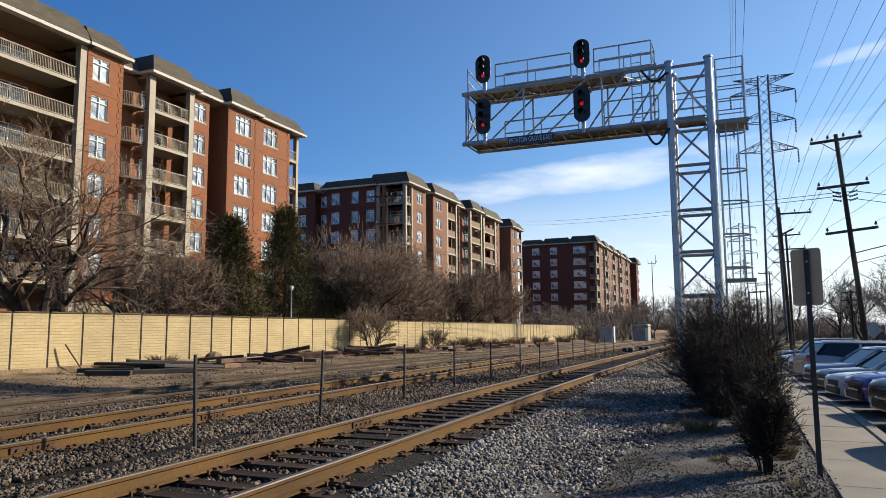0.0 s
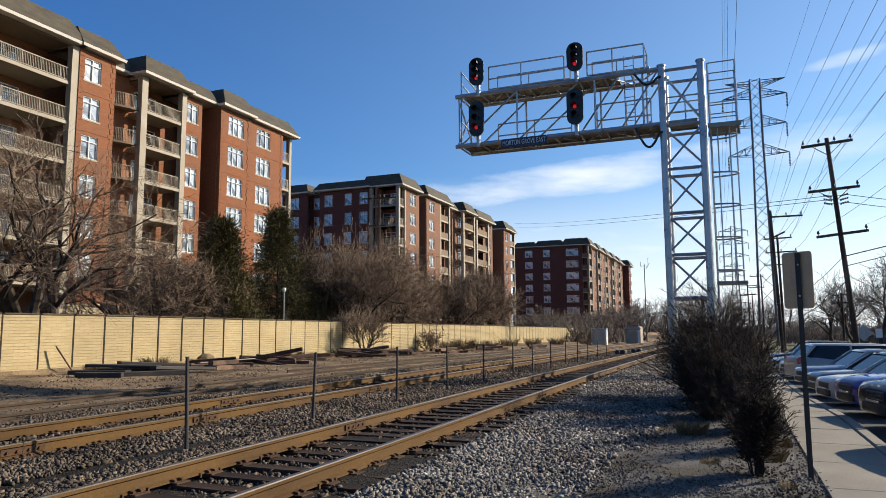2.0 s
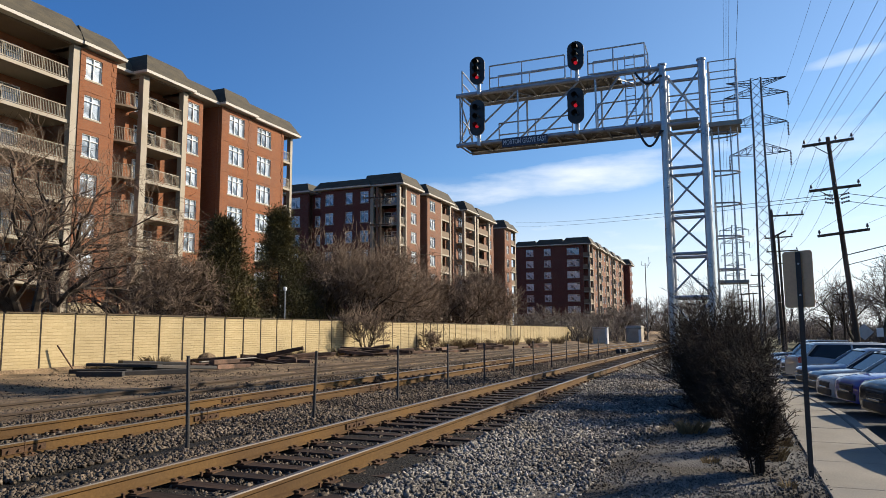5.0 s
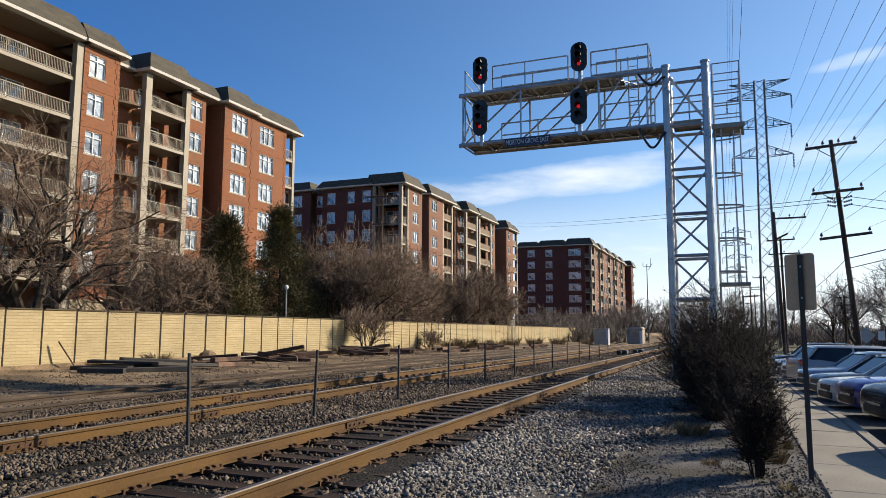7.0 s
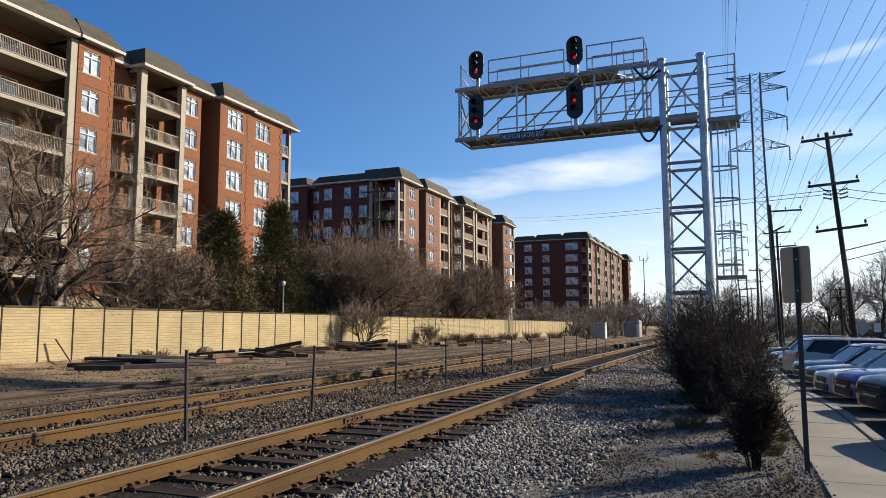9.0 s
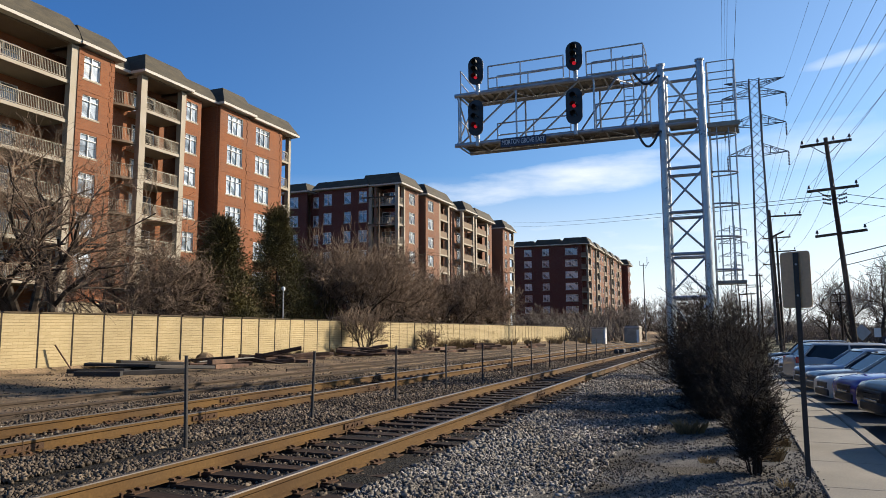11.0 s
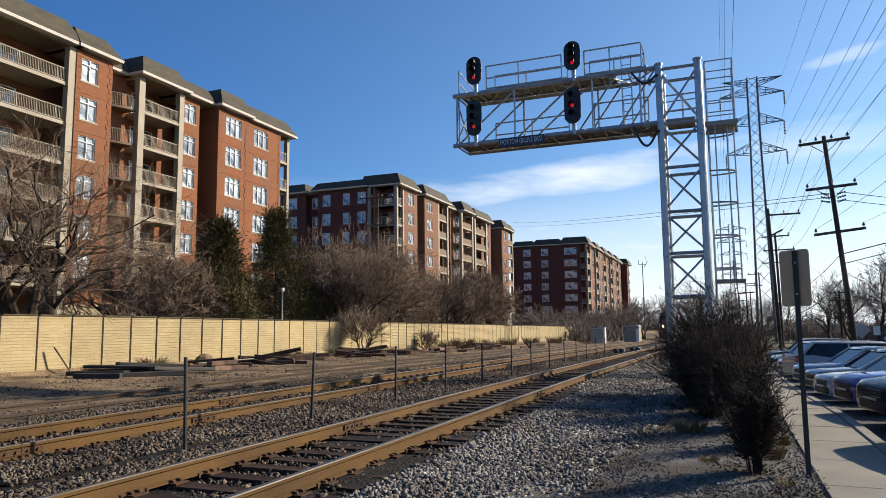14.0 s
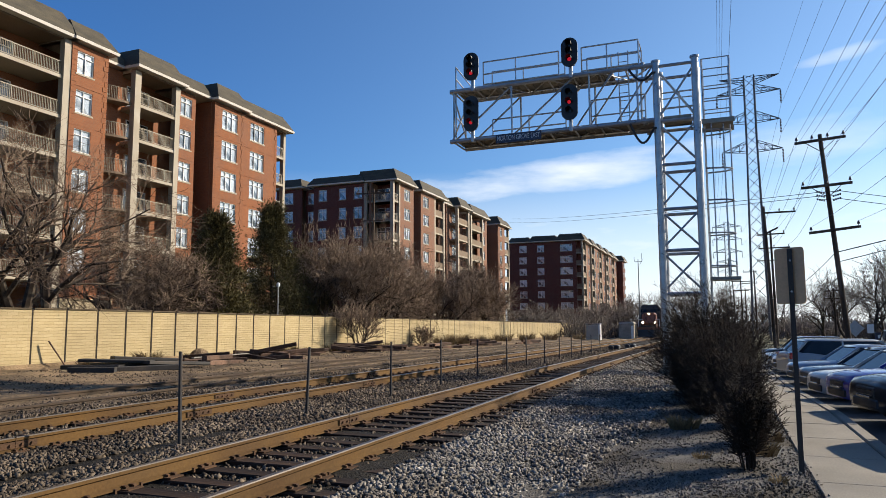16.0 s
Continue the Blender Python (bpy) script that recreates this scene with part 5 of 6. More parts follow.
def wire(a, b, sag, r, label, n=26):
    a, b = Vector(a), Vector(b)
    pts = []
    for i in range(n + 1):
        f = i / n
        pts.append(a.lerp(b, f) - Vector((0, 0, 4 * sag * f * (1 - f))))
    s = Shape().path(pts, r, 4)
    return solid("overhead_wire", s, M_WIRE, label, "overhead wire", "overhead wires", at=tuple(a))


for i, e in enumerate(tipsA):
    wire(e, (e.x + 0.3, -130, e.z + 0.5), 6.0, 0.014, "thin overhead power line wire")
    if i >= 2:
        q = tipsB[min(i - 2, len(tipsB) - 1)]
        wire(e, q, 3.0, 0.018, "thin overhead power line wire")
for e in near_ends:
    wire(e, (e.x + 0.6, -18, e.z + 0.4), 0.9, 0.007, "thin overhead power line wire")
for e, q in zip(near_ends[:6], poleC):
    wire(e, q, 0.6, 0.010, "thin overhead power line wire")
wire((5.0, 39.8, 8.2), (-46.5, 160, 26.6), 0.5, 0.02, "thin wire crossing over the tracks")
wire((5.0, 39.8, 8.0), (-46.5, 160, 25.7), 0.5, 0.02, "thin wire crossing over the tracks")
wire((5.86, 39.8, 8.2), (30, 48, 7.4), 0.8, 0.018, "thin wire leading away from the pole")
wire((5.86, 39.8, 7.8), (30, 47, 6.8), 0.8, 0.018, "thin wire leading away from the pole")
wire((5.6, 39.8, 5.1), (34, 20, 12.5), 0.5, 0.03, "thick cable leading away from the pole")
wire((5.6, 39.8, 4.6), (34, 20, 13.0), 0.6, 0.022, "thick cable leading away from the pole")
wire((5.5, 39.9, 5.1), (3.2, 62, 3.4), 0.6, 0.016, "slack cable between two poles")
wire((5.6, 40.1, 3.9), (4.4, 78, 2.6), 0.9, 0.03, "slack cable between two poles")

# ---- parked cars ----


def paint(name, colour, metal=0.0):
    return material(name, colour, 0.45, metal, var=0.06, scale=1.5, fine=200, bump=0.0, coat=0.8, spec=0.15)


M_CARGLASS = material("tinted_car_glass", (0.012, 0.015, 0.018), 0.08, var=0.1, scale=2, fine=20, bump=0, spec=0.4)
M_TYRE = material("tyre_rubber", (0.018, 0.018, 0.018), 0.85, var=0.2, scale=6, fine=80, bump=0.3)
M_ALLOY = material("alloy_wheel", (0.4, 0.4, 0.408), 0.35, 0.8, var=0.1, scale=4, fine=60, bump=0)
M_PLASTIC = material("black_trim_plastic", (0.02, 0.02, 0.021), 0.6, var=0.2, scale=4, fine=80, bump=0.1)
M_CHROME = material("chrome_trim", (0.558, 0.558, 0.567), 0.15, 1.0, var=0.05, scale=4, fine=60, bump=0)
M_LAMP = material("clear_headlamp", (0.44, 0.448, 0.456), 0.12, 0.2, var=0.15, scale=9, fine=60, bump=0, coat=1.0)
M_AMBER = material("amber_lens", (0.54, 0.144, 0.027), 0.2, var=0.1, scale=9, fine=60, bump=0, coat=1.0)
M_TAIL = material("red_tail_lens", (0.378, 0.018, 0.018), 0.2, var=0.1, scale=9, fine=60, bump=0, coat=1.0)


def car(at, facing, L, W, H, hood, style, mat, label):
    """Nose at local x = 0; facing 0 points the nose to -x, 180 to +x."""
    c = thing("car", (0, 0, 0), label, "car", "cars parked beside the footpath")
    hw = W / 2
    low = 0.24 if style != "suv" else 0.30
    belt = hood + 0.06
    deck = hood + 0.02 if style == "sedan" else belt + 0.06
    # body: rings across the car, from nose to tail
    st = [(0.00, 0.74, 0.68), (0.035, 0.86, 0.80), (0.12, 0.93, 0.875), (0.45, 0.985, 0.935), (0.95, 1.0, 0.975), (1.25, 1.0, 1.0), (L * 0.45, 1.0, 1.02), (L * 0.7, 1.0, 1.03), (L - 0.75, 1.0, deck / hood), (L - 0.3, 0.97, deck / hood),
          (L - 0.08, 0.92, deck / hood * 0.96), (L, 0.84, deck / hood * 0.86)]
    rings = []
    for x, fw, fz in st:
        w, zt = hw * fw, hood * fz
        half = [(w * 0.90, low), (w * 0.985, low + 0.10), (w, low + (zt - low) * 0.45), (w * 0.985, low + (zt - low) * 0.72), (w * 0.93, zt - 0.05), (w * 0.84, zt), (w * 0.40, zt + 0.025)]
        rings.append([(x, y, z) for y, z in half] + [(x, -y, z) for y, z in reversed(half)])
    s = Shape().loft(rings)
    body = part("body", s, mat, c, smooth=True)
    # greenhouse
    xa, xb, xc, xd = (1.20, 1.95, L - 1.55, L - 0.7) if style == "sedan" else (0.85, 1.6, L - 0.75, L - 0.18) if style == "van" else (1.20, 1.85, L - 0.85, L - 0.22)
    def gring(z, x0, x1, w):
        return [(x0, -w * 0.86, z), (x0 - 0.0, w * 0.86, z), (x0 + 0.22, w, z), (x1 - 0.22, w, z), (x1, w * 0.88, z), (x1, -w * 0.88, z), (x1 - 0.22, -w, z), (x0 + 0.22, -w, z)]
    zb_, zt_ = hood * 0.99, H
    s = Shape().loft([gring(zb_ - 0.04, xa, xd, hw * 0.93), gring(zt_ - 0.07, xb, xc, hw * 0.76)])
    part("glazing", s, M_CARGLASS, c, "dark tinted glazing")
    s = Shape().loft([gring(zt_ - 0.085, xb - 0.06, xc + 0.04, hw * 0.785), gring(zt_ - 0.025, xb + 0.08, xc - 0.05, hw * 0.74), gring(zt_, xb + 0.4, xc - 0.35, hw * 0.6)])
    part("roof", s, mat, c, smooth=True)
    for sy in (-1, 1):
        for x0, x1 in ((xa + 0.02, xb), (xd - 0.02, xc), ((xa + xd) / 2 + 0.1, (xb + xc) / 2 + 0.05)):
            s = Shape().bar((x0, sy * hw * 0.915, zb_), (x1, sy * hw * 0.755, zt_ - 0.07), 0.07, 0.06)
            part("pillar", s, mat, c)
        s = Shape().loft([[(xa + 0.62 + dx, sy * (hw * 0.94), zb_ + 0.04 + dz) for dx, dz in ((0, 0), (0.16, 0), (0.16, 0.13), (0, 0.13))],
                          [(xa + 0.66 + dx, sy * (hw * 0.94 + 0.2), zb_ + 0.06 + dz) for dx, dz in ((0, 0), (0.09, 0), (0.09, 0.11), (0, 0.11))]])
        part("mirror", s, mat, c, "door mirror")
        # lamps wrap round the corners
        z0, z1 = hood * 0.66, hood * 0.84
        s = Shape().loft([[(0.00, sy * hw * 0.50, z0 + 0.02), (0.05, sy * hw * 0.50, z1 - 0.06), (0.16, sy * hw * 0.50, z1 - 0.05), (0.16, sy * hw * 0.50, z0 + 0.02)],
                          [(0.03, sy * hw * 0.84, z0), (0.09, sy * hw * 0.84, z1 - 0.04), (0.22, sy * hw * 0.84, z1 - 0.02), (0.22, sy * hw * 0.84, z0)],
                          [(0.20, sy * hw * 0.985, z0 + 0.04), (0.26, sy * hw * 0.98, z1 - 0.04), (0.46, sy * hw * 0.985, z1 - 0.02), (0.46, sy * hw * 0.99, z0 + 0.06)]])
        hl = part("headlamp", s, M_LAMP, c, "clear headlamp")
        s = Shape().box(0.40, 0.56, sy * hw * 0.94, sy * hw * 1.0, z0 + 0.06, z1 - 0.05)
        part("indicator", s, M_AMBER, hl, "amber side lens")
        zt0, zt1 = (deck * 0.72, deck * 0.98) if style == "sedan" else (deck * 0.72, deck * 0.98)
        s = Shape().bevel_box(L - 0.20, L - 0.035, min(sy * hw * 0.62, sy * hw * 0.93), max(sy * hw * 0.62, sy * hw * 0.93), zt0, zt1, 0.03)
        part("tail_lamp", s, M_TAIL, c, "red tail lamp")
        for x in (0.86, L - 0.92):
            r = 0.33 if style != "suv" else 0.36
            a, b = (x, sy * (hw - 0.23), r), (x, sy * (hw + 0.005), r)
            wh = part("wheel", Shape().tube((x, sy * (hw - 0.2), r), (x, sy * (hw - 0.04), r), r * 0.7, n=18), M_PLASTIC, c)
            s = Shape()
            rings = []
            for yy, rr in ((hw - 0.23, r * 0.72), (hw - 0.22, r * 0.97), (hw - 0.17, r), (hw - 0.05, r), (hw + 0.0, r * 0.96), (hw + 0.005, r * 0.70)):
                rings.append([(x + rr * math.cos(t), sy * yy, r + rr * math.sin(t)) for t in [2 * math.pi * i / 20 for i in range(20)]])
            s.loft(rings, caps=False)
            part("tyre", s, M_TYRE, wh)
            s = Shape()
            for i in range(5):
                t = 2 * math.pi * i / 5
                s.bar((x, sy * (hw - 0.01), r), (x + r * 0.66 * math.cos(t), sy * (hw - 0.015), r + r * 0.66 * math.sin(t)), 0.05, 0.06)
            s.tube((x, sy * (hw - 0.03), r), (x, sy * (hw + 0.0), r), 0.055, n=10)
            part("rim", s, M_ALLOY, wh, "alloy rim")
            s = Shape()
            arc = [math.pi * i / 10 for i in range(11)]
            s.loft([[(x + (r + 0.075) * math.cos(t), sy * (hw + 0.004), r + (r + 0.075) * math.sin(t)) for t in arc], [(x + (r + 0.02) * math.cos(t), sy * (hw + 0.004), r + (r + 0.02) * math.sin(t)) for t in arc]], caps=False, closed=False)
            part("arch", s, M_PLASTIC, c)
        for x0 in (xa + 0.55, (xa + xd) / 2 + 0.3):
            part("door_handle", Shape().bevel_box(x0 + 0.5, x0 + 0.68, min(sy * (hw - 0.005), sy * (hw + 0.02)), max(sy * (hw - 0.005), sy * (hw + 0.02)), hood * 0.80, hood * 0.83, 0.008), mat, c)
    s = Shape().bevel_box(-0.01, 0.10, -hw * 0.42, hw * 0.42, hood * 0.56, hood * 0.76, 0.02)
    gr = part("grille", s, M_PLASTIC, c, "dark grille")
    for k in range(2 if style == "suv" else 0):
        part("grille_bar", Shape().box(-0.022, -0.008, -hw * 0.36, hw * 0.36, hood * (0.61 + 0.08 * k), hood * (0.622 + 0.08 * k)), M_CHROME, gr)
    s = Shape().bevel_box(-0.03, 0.10, -hw * 0.55, hw * 0.55, low + 0.03, low + 0.20, 0.03)
    part("air_intake", s, M_PLASTIC, c)
    s = Shape().bevel_box(-0.045, -0.03, -0.26, 0.26, low + 0.20, low + 0.24, 0.004)
    part("bumper_strip", s, M_CHROME, c)
    c.matrix_basis = pose(*at) @ pose(0, 0, 0, 0, 0, facing)
    return c


M_PBLACK, M_PBLUE, M_PSILVER, M_PWHITE = paint("black_paint", (0.014, 0.015, 0.018)), paint("deep_blue_paint", (0.010, 0.022, 0.24)), paint("silver_paint", (0.26, 0.275, 0.29), 0.4), paint("off_white_paint", (0.46, 0.45, 0.43), 0.0)
M_PNAVY, M_PGREY, M_PLIGHT, M_PRED = paint("navy_paint", (0.02, 0.027, 0.05)), paint("grey_paint", (0.09, 0.10, 0.12), 0.5), paint("pale_blue_silver_paint", (0.20, 0.25, 0.33), 0.4), paint("dark_grey_paint", (0.05, 0.052, 0.058), 0.4)
PZ = -0.17
ROW = [(11.2, 2.2, 0, 4.9, 1.90, 1.85, 1.08, "suv", M_PNAVY, "tall dark navy car parked nose to kerb"),
       (14.9, 2.2, 0, 4.7, 1.84, 1.52, 0.98, "suv", M_PBLACK, "black car with chrome grille parked nose to kerb"),
       (18.2, 2.2, 0, 4.4, 1.78, 1.50, 0.95, "suv", M_PBLUE, "deep blue car with amber side lenses parked nose to kerb"),
       (21.6, 2.15, 0, 4.5, 1.74, 1.42, 0.86, "sedan", M_PWHITE, "off-white saloon car parked nose to kerb"),
       (24.6, 2.2, 0, 4.7, 1.78, 1.43, 0.86, "sedan", M_PNAVY, "dark navy saloon car parked nose to kerb"),
       (28.2, 2.15, 0, 4.6, 1.78, 1.45, 0.88, "sedan", M_PLIGHT, "pale blue-silver saloon car parked nose to kerb"),
       (32.2, 7.1, 180, 5.0, 1.92, 1.62, 0.98, "van", M_PSILVER, "silver minivan parked tail to kerb"),
       (35.6, 2.1, 0, 4.6, 1.78, 1.45, 0.86, "sedan", M_PWHITE, "white saloon car parked nose to kerb"),
       (38.8, 2.1, 0, 4.5, 1.78, 1.48, 0.88, "sedan", M_PLIGHT, "pale blue-silver saloon car parked nose to kerb"),
       (42.0, 2.1, 0, 4.5, 1.78, 1.42, 0.86, "sedan", M_PWHITE, "white saloon car parked nose to kerb"),
       (45.2, 2.1, 0, 4.7, 1.9, 1.68, 1.0, "suv", M_PBLACK, "black car parked nose to kerb")]
for y, x, face, L, W, H, hd, style, mt, lab in ROW:
    near = face == 0
    car((x + (0.05 if near else 0.0), y - (0.8 if near else -0.6), PZ + dip(y) + lot(y)), face + 12, L, W, H * 0.95, hd * 0.93, style, mt, lab)
car((11.0, 52.0, -0.75), 90, 4.9, 1.9, 1.8, 1.02, "suv", M_PBLACK, "dark car standing at the far end of the car park")

# ---- roadside things beyond the car park ----
M_PALESIGN = material("pale_sign_back", (0.34, 0.33, 0.32), 0.6, var=0.12, scale=3, fine=40, bump=0.05)
ds = thing("road_sign", (9.2, 60, -0.3), "grey diamond sign seen from behind on a post", "road sign")
part("post", Shape().box(9.17, 9.23, 59.98, 60.02, -0.7, 1.5), M_POST, ds)
s = Shape().loft([[(9.2 + a, 59.96 - d, 1.10 + b) for a, b in ((0.62, 0), (0, 0.62), (-0.62, 0), (0, -0.62))] for d in (0, 0.01)])
part("sign_plate", s, M_PALESIGN, ds, "diamond plate")
ds = thing("road_sign", (10.2, 60, -0.3), "small white rectangular sign on a post", "road sign")
part("post", Shape().box(10.17, 10.23, 59.98, 60.02, -0.7, 1.4), M_POST, ds)
part("sign_plate", Shape().box(9.98, 10.42, 59.94, 59.96, 0.75, 1.4), M_WHITEFRAME, ds)
nb = thing("notice_board", (11.1, 60, -0.3), "dark notice board with a row of pale bars", "notice board")
for x in (10.6, 11.6):
    part("post", Shape().box(x - 0.03, x + 0.03, 59.97, 60.03, -0.7, 0.1), M_POST, nb)
part("board", Shape().box(10.45, 11.75, 59.92, 59.96, -0.05, 0.8), M_SIGN, nb)
for x in (10.62, 10.92, 11.22):
    part("pale_bar", Shape().box(x, x + 0.2, 59.905, 59.915, 0.38, 0.62), M_LETTER, nb)

# far hedgerow of winter trees and low buildings along the horizon
# woodland colour lightened to carry the haze of distance
M_FARWOOD = material("hazed_winter_woodland", (0.139, 0.115, 0.0984), 0.95, var=0.4, scale=0.2, fine=3, bump=0.2, second=(0.0984, 0.0858, 0.0696), mix_scale=0.05)


def far_wood(x0, x1, y, h, seed, name_label):
    """A band of many small twig clumps with an uneven top."""
    rng = random.Random(seed)
    s = Shape()
    n = int(abs(x1 - x0) * 26)
    for i in range(n):
        x = rng.uniform(x0, x1)
        top = h * (0.55 + 0.45 * noise.noise((x * 0.07, seed, 0)) + 0.25 * noise.noise((x * 0.4, seed, 2)))
        z = -1.2 + rng.random() ** 1.4 * max(1.0, top)
        yy = y + rng.uniform(-6, 6)
        d = Vector((rng.uniform(-0.6, 0.6), rng.uniform(-0.6, 0.6), 1)).normalized()
        L = rng.uniform(0.8, 2.2)
        p = Vector((x, yy, z))
        s.tube(p, p + d * L, 0.09, 0.03, 3, caps=False)
        for _ in range(3):
            d2 = (d + Vector((rng.uniform(-1, 1), rng.uniform(-1, 1), rng.uniform(-0.2, 0.8)))).normalized()
            s.tube(p + d * L * rng.random(), p + d * L * rng.random() + d2 * L * 0.7, 0.06, 0.02, 3, caps=False)
    solid("far_wood", s, M_FARWOOD, name_label, "woodland", "far winter woods", "stuff", at=((x0 + x1) / 2, y, -1))


far_wood(-30, 30, 270, 9, 1, "brown winter woodland far along the line")
far_wood(2, 75, 165, 3.0, 2, "dark winter woodland beyond the car park")
far_wood(-60, -12, 300, 9, 3, "brown winter woodland far along the line")
far_wood(8, 60, 125, 2.0, 4, "low dark winter scrub beyond the car park")
far_wood(-36, -14, 108, 3.4, 5, "brown winter scrub beside the line")

# ---- lineside boxes, mast, lamp ----
cb = thing("relay_cabinet", (-13.9, 85, -0.5), "pale grey steel relay cabinet beside the track", "cabinet")
part("cabinet_body", Shape().bevel_box(-15.2, -13.75, 84.5, 85.6, -0.5, 1.35, 0.03), material("grey_cabinet_paint", (0.42, 0.36, 0.28), 0.7, var=0.15, scale=1, fine=20, bump=0.1), cb)
part("cabinet_end", Shape().bevel_box(-13.74, -13.55, 84.5, 85.6, -0.5, 1.40, 0.02), M_WHITEFRAME, cb, "white end panel")
part("cabinet_roof", Shape().bevel_box(-15.3, -13.5, 84.4, 85.7, 1.40, 1.50, 0.03), M_GALV, cb)
sh = thing("trackside_shed", (-11.5, 95, -0.6), "long pale weathered trackside shed", "shed")
M_SHED = material("weathered_pale_siding", (0.31, 0.2666, 0.2108), 0.8, var=0.25, scale=1.0, fine=14, bump=0.2, second=(0.2108, 0.1736, 0.1364), mix_scale=0.8)
part("shed_wall", Shape().bevel_box(-12.7, -10.75, 94.5, 97.5, -0.6, 1.45, 0.03), M_SHED, sh)
part("shed_roof", Shape().loft([[(-12.8, 94.4, 1.45), (-10.6, 94.4, 1.45), (-10.6, 97.6, 1.45), (-12.8, 97.6, 1.45)], [(-12.5, 94.6, 1.72), (-10.9, 94.6, 1.72), (-10.9, 97.4, 1.72), (-12.5, 97.4, 1.72)]]), M_SHED, sh)
part("shed_door", Shape().box(-11.1, -10.8, 94.46, 94.49, -0.5, 1.2), M_WHITEFRAME, sh)
ms = thing("radio_mast", (-10.3, 98, -0.6), "slender steel radio mast beside the track", "mast")
part("pole", Shape().tube((-10.3, 98, -0.6), (-10.3, 98, 10.2), 0.09, 0.05, 8), M_PYLON, ms)
for a, b in (((-10.8, 98, 9.9), (-9.8, 98, 9.9)), ((-10.8, 98, 9.9), (-10.8, 98, 10.5)), ((-9.8, 98, 9.9), (-9.8, 98, 11.0)), ((-10.1, 98, 9.5), (-9.6, 98, 10.3))):
    part("aerial", Shape().tube(a, b, 0.03, n=5), M_PYLON, ms)
lp = thing("lamp_post", (-25.5, 36.4, 0.6), "slim lamp post with a white globe lantern", "lamp post")
part("pole", Shape().tube((-25.5, 36.4, 0.6), (-25.5, 36.4, 4.0), 0.05, 0.035, 8), M_GALV, lp)
gl = []
for z, r in ((3.90, 0.05), (3.96, 0.10), (4.06, 0.125), (4.14, 0.10), (4.18, 0.03)):
    gl.append([(-25.5 + r * math.cos(a), 36.4 + r * math.sin(a), z) for a in [2 * math.pi * i / 12 for i in range(12)]])
part("globe", Shape().loft(gl), M_WHITEFRAME, lp, "white globe", smooth=True)
for x, y in ((-6.85, 48.6), (-6.2, 52.0)):
    sm = thing("switch_machine", (x, y, dip(y)), "black switch machine on long ties beside the rail", "switch machine", "switch machines by the track")
    part("housing", Shape().bevel_box(x - 0.35, x + 0.35, y - 0.45, y + 0.45, dip(y), 0.30 + dip(y), 0.06), M_BLACK, sm)
    part("motor", Shape().tube((x - 0.1, y - 0.75, 0.16 + dip(y)), (x - 0.1, y - 0.4, 0.16 + dip(y)), 0.12, n=10), M_BLACK, sm)
    part("throw_rod", Shape().bar((x, y, 0.08 + dip(y)), (x + 2.2, y, 0.08 + dip(y)), 0.05, 0.04), M_RUST, sm)

# ---- debris along the wall ----


def timber(a, b, w, h, mat=None, label="old dark railway tie lying on dirt", name="old_tie", group="discarded ties"):
    s = Shape()
    a, b = Vector(a), Vector(b)
    d = (b - a).normalized()
    u = d.cross(Vector((0, 0, 1))).normalized()
    t = u.cross(d)
    c = 0.02
    prof = [(-w / 2 + c, -h / 2), (w / 2 - c, -h / 2), (w / 2, -h / 2 + c), (w / 2, h / 2 - c), (w / 2 - c, h / 2), (-w / 2 + c, h / 2), (-w / 2, h / 2 - c), (-w / 2, -h / 2 + c)]
    s.loft([[p + u * i + t * j for i, j in prof] for p in (a, b)])
    return solid(name, s, mat or M_TIE, label, "timber", group, at=tuple(a.lerp(b, 0.5)))


M_OLDTIE = material("weathered_old_tie", (0.0651, 0.0409, 0.0294), 0.9, var=0.45, scale=2, fine=25, bump=0.7, second=(0.122, 0.0744, 0.0512), obj_var=0.4)
rng = random.Random(77)


def tie_heap(x, y, n, seed, spread=(1.2, 2.2), tilt=0.12, heading=0.5, length=2.5):
    r2 = random.Random(seed)
    for i in range(n):
        lay = i // 4
        a = heading + r2.uniform(-0.5, 0.5)
        cx, cy = x + r2.uniform(-1, 1) * spread[0] * (1 - lay * 0.25), y + r2.uniform(-1, 1) * spread[1] * (1 - lay * 0.25)
        z = 0.10 + dip(cy) + lay * 0.19
        d = Vector((math.sin(a), math.cos(a), r2.uniform(-tilt, tilt) * 0.5)) * length * r2.uniform(0.38, 0.52)
        timber(Vector((cx, cy, z)) - d, Vector((cx, cy, z)) + d, 0.23, 0.18, M_OLDTIE)


# black stack near the leaning stick
M_RUBBER = material("black_rubber_panel", (0.0186, 0.01612, 0.01426), 0.75, var=0.4, scale=2, fine=25, bump=0.5, second=(0.0372, 0.02976, 0.02356), obj_var=0.4)
for a_, b_, w_, h_ in (((-21.3, 17.9, 0.12), (-19.4, 18.6, 0.12), 0.5, 0.22), ((-20.9, 18.7, 0.16), (-18.7, 20.0, 0.13), 0.55, 0.2), ((-21.0, 18.3, 0.38), (-18.9, 19.5, 0.30), 0.6, 0.10), ((-20.2, 17.2, 0.12), (-18.9, 17.9, 0.10), 0.45, 0.2),
                       ((-19.2, 17.9, 0.10), (-17.9, 19.7, 0.12), 0.4, 0.18), ((-20.6, 19.3, 0.42), (-19.6, 21.4, 0.26), 0.5, 0.12), ((-18.7, 19.0, 0.30), (-18.3, 21.6, 0.14), 0.35, 0.12)):
    timber(a_, b_, w_, h_, M_RUBBER, "black rubber crossing panel lying on dirt", "crossing_panel", "discarded crossing panels")
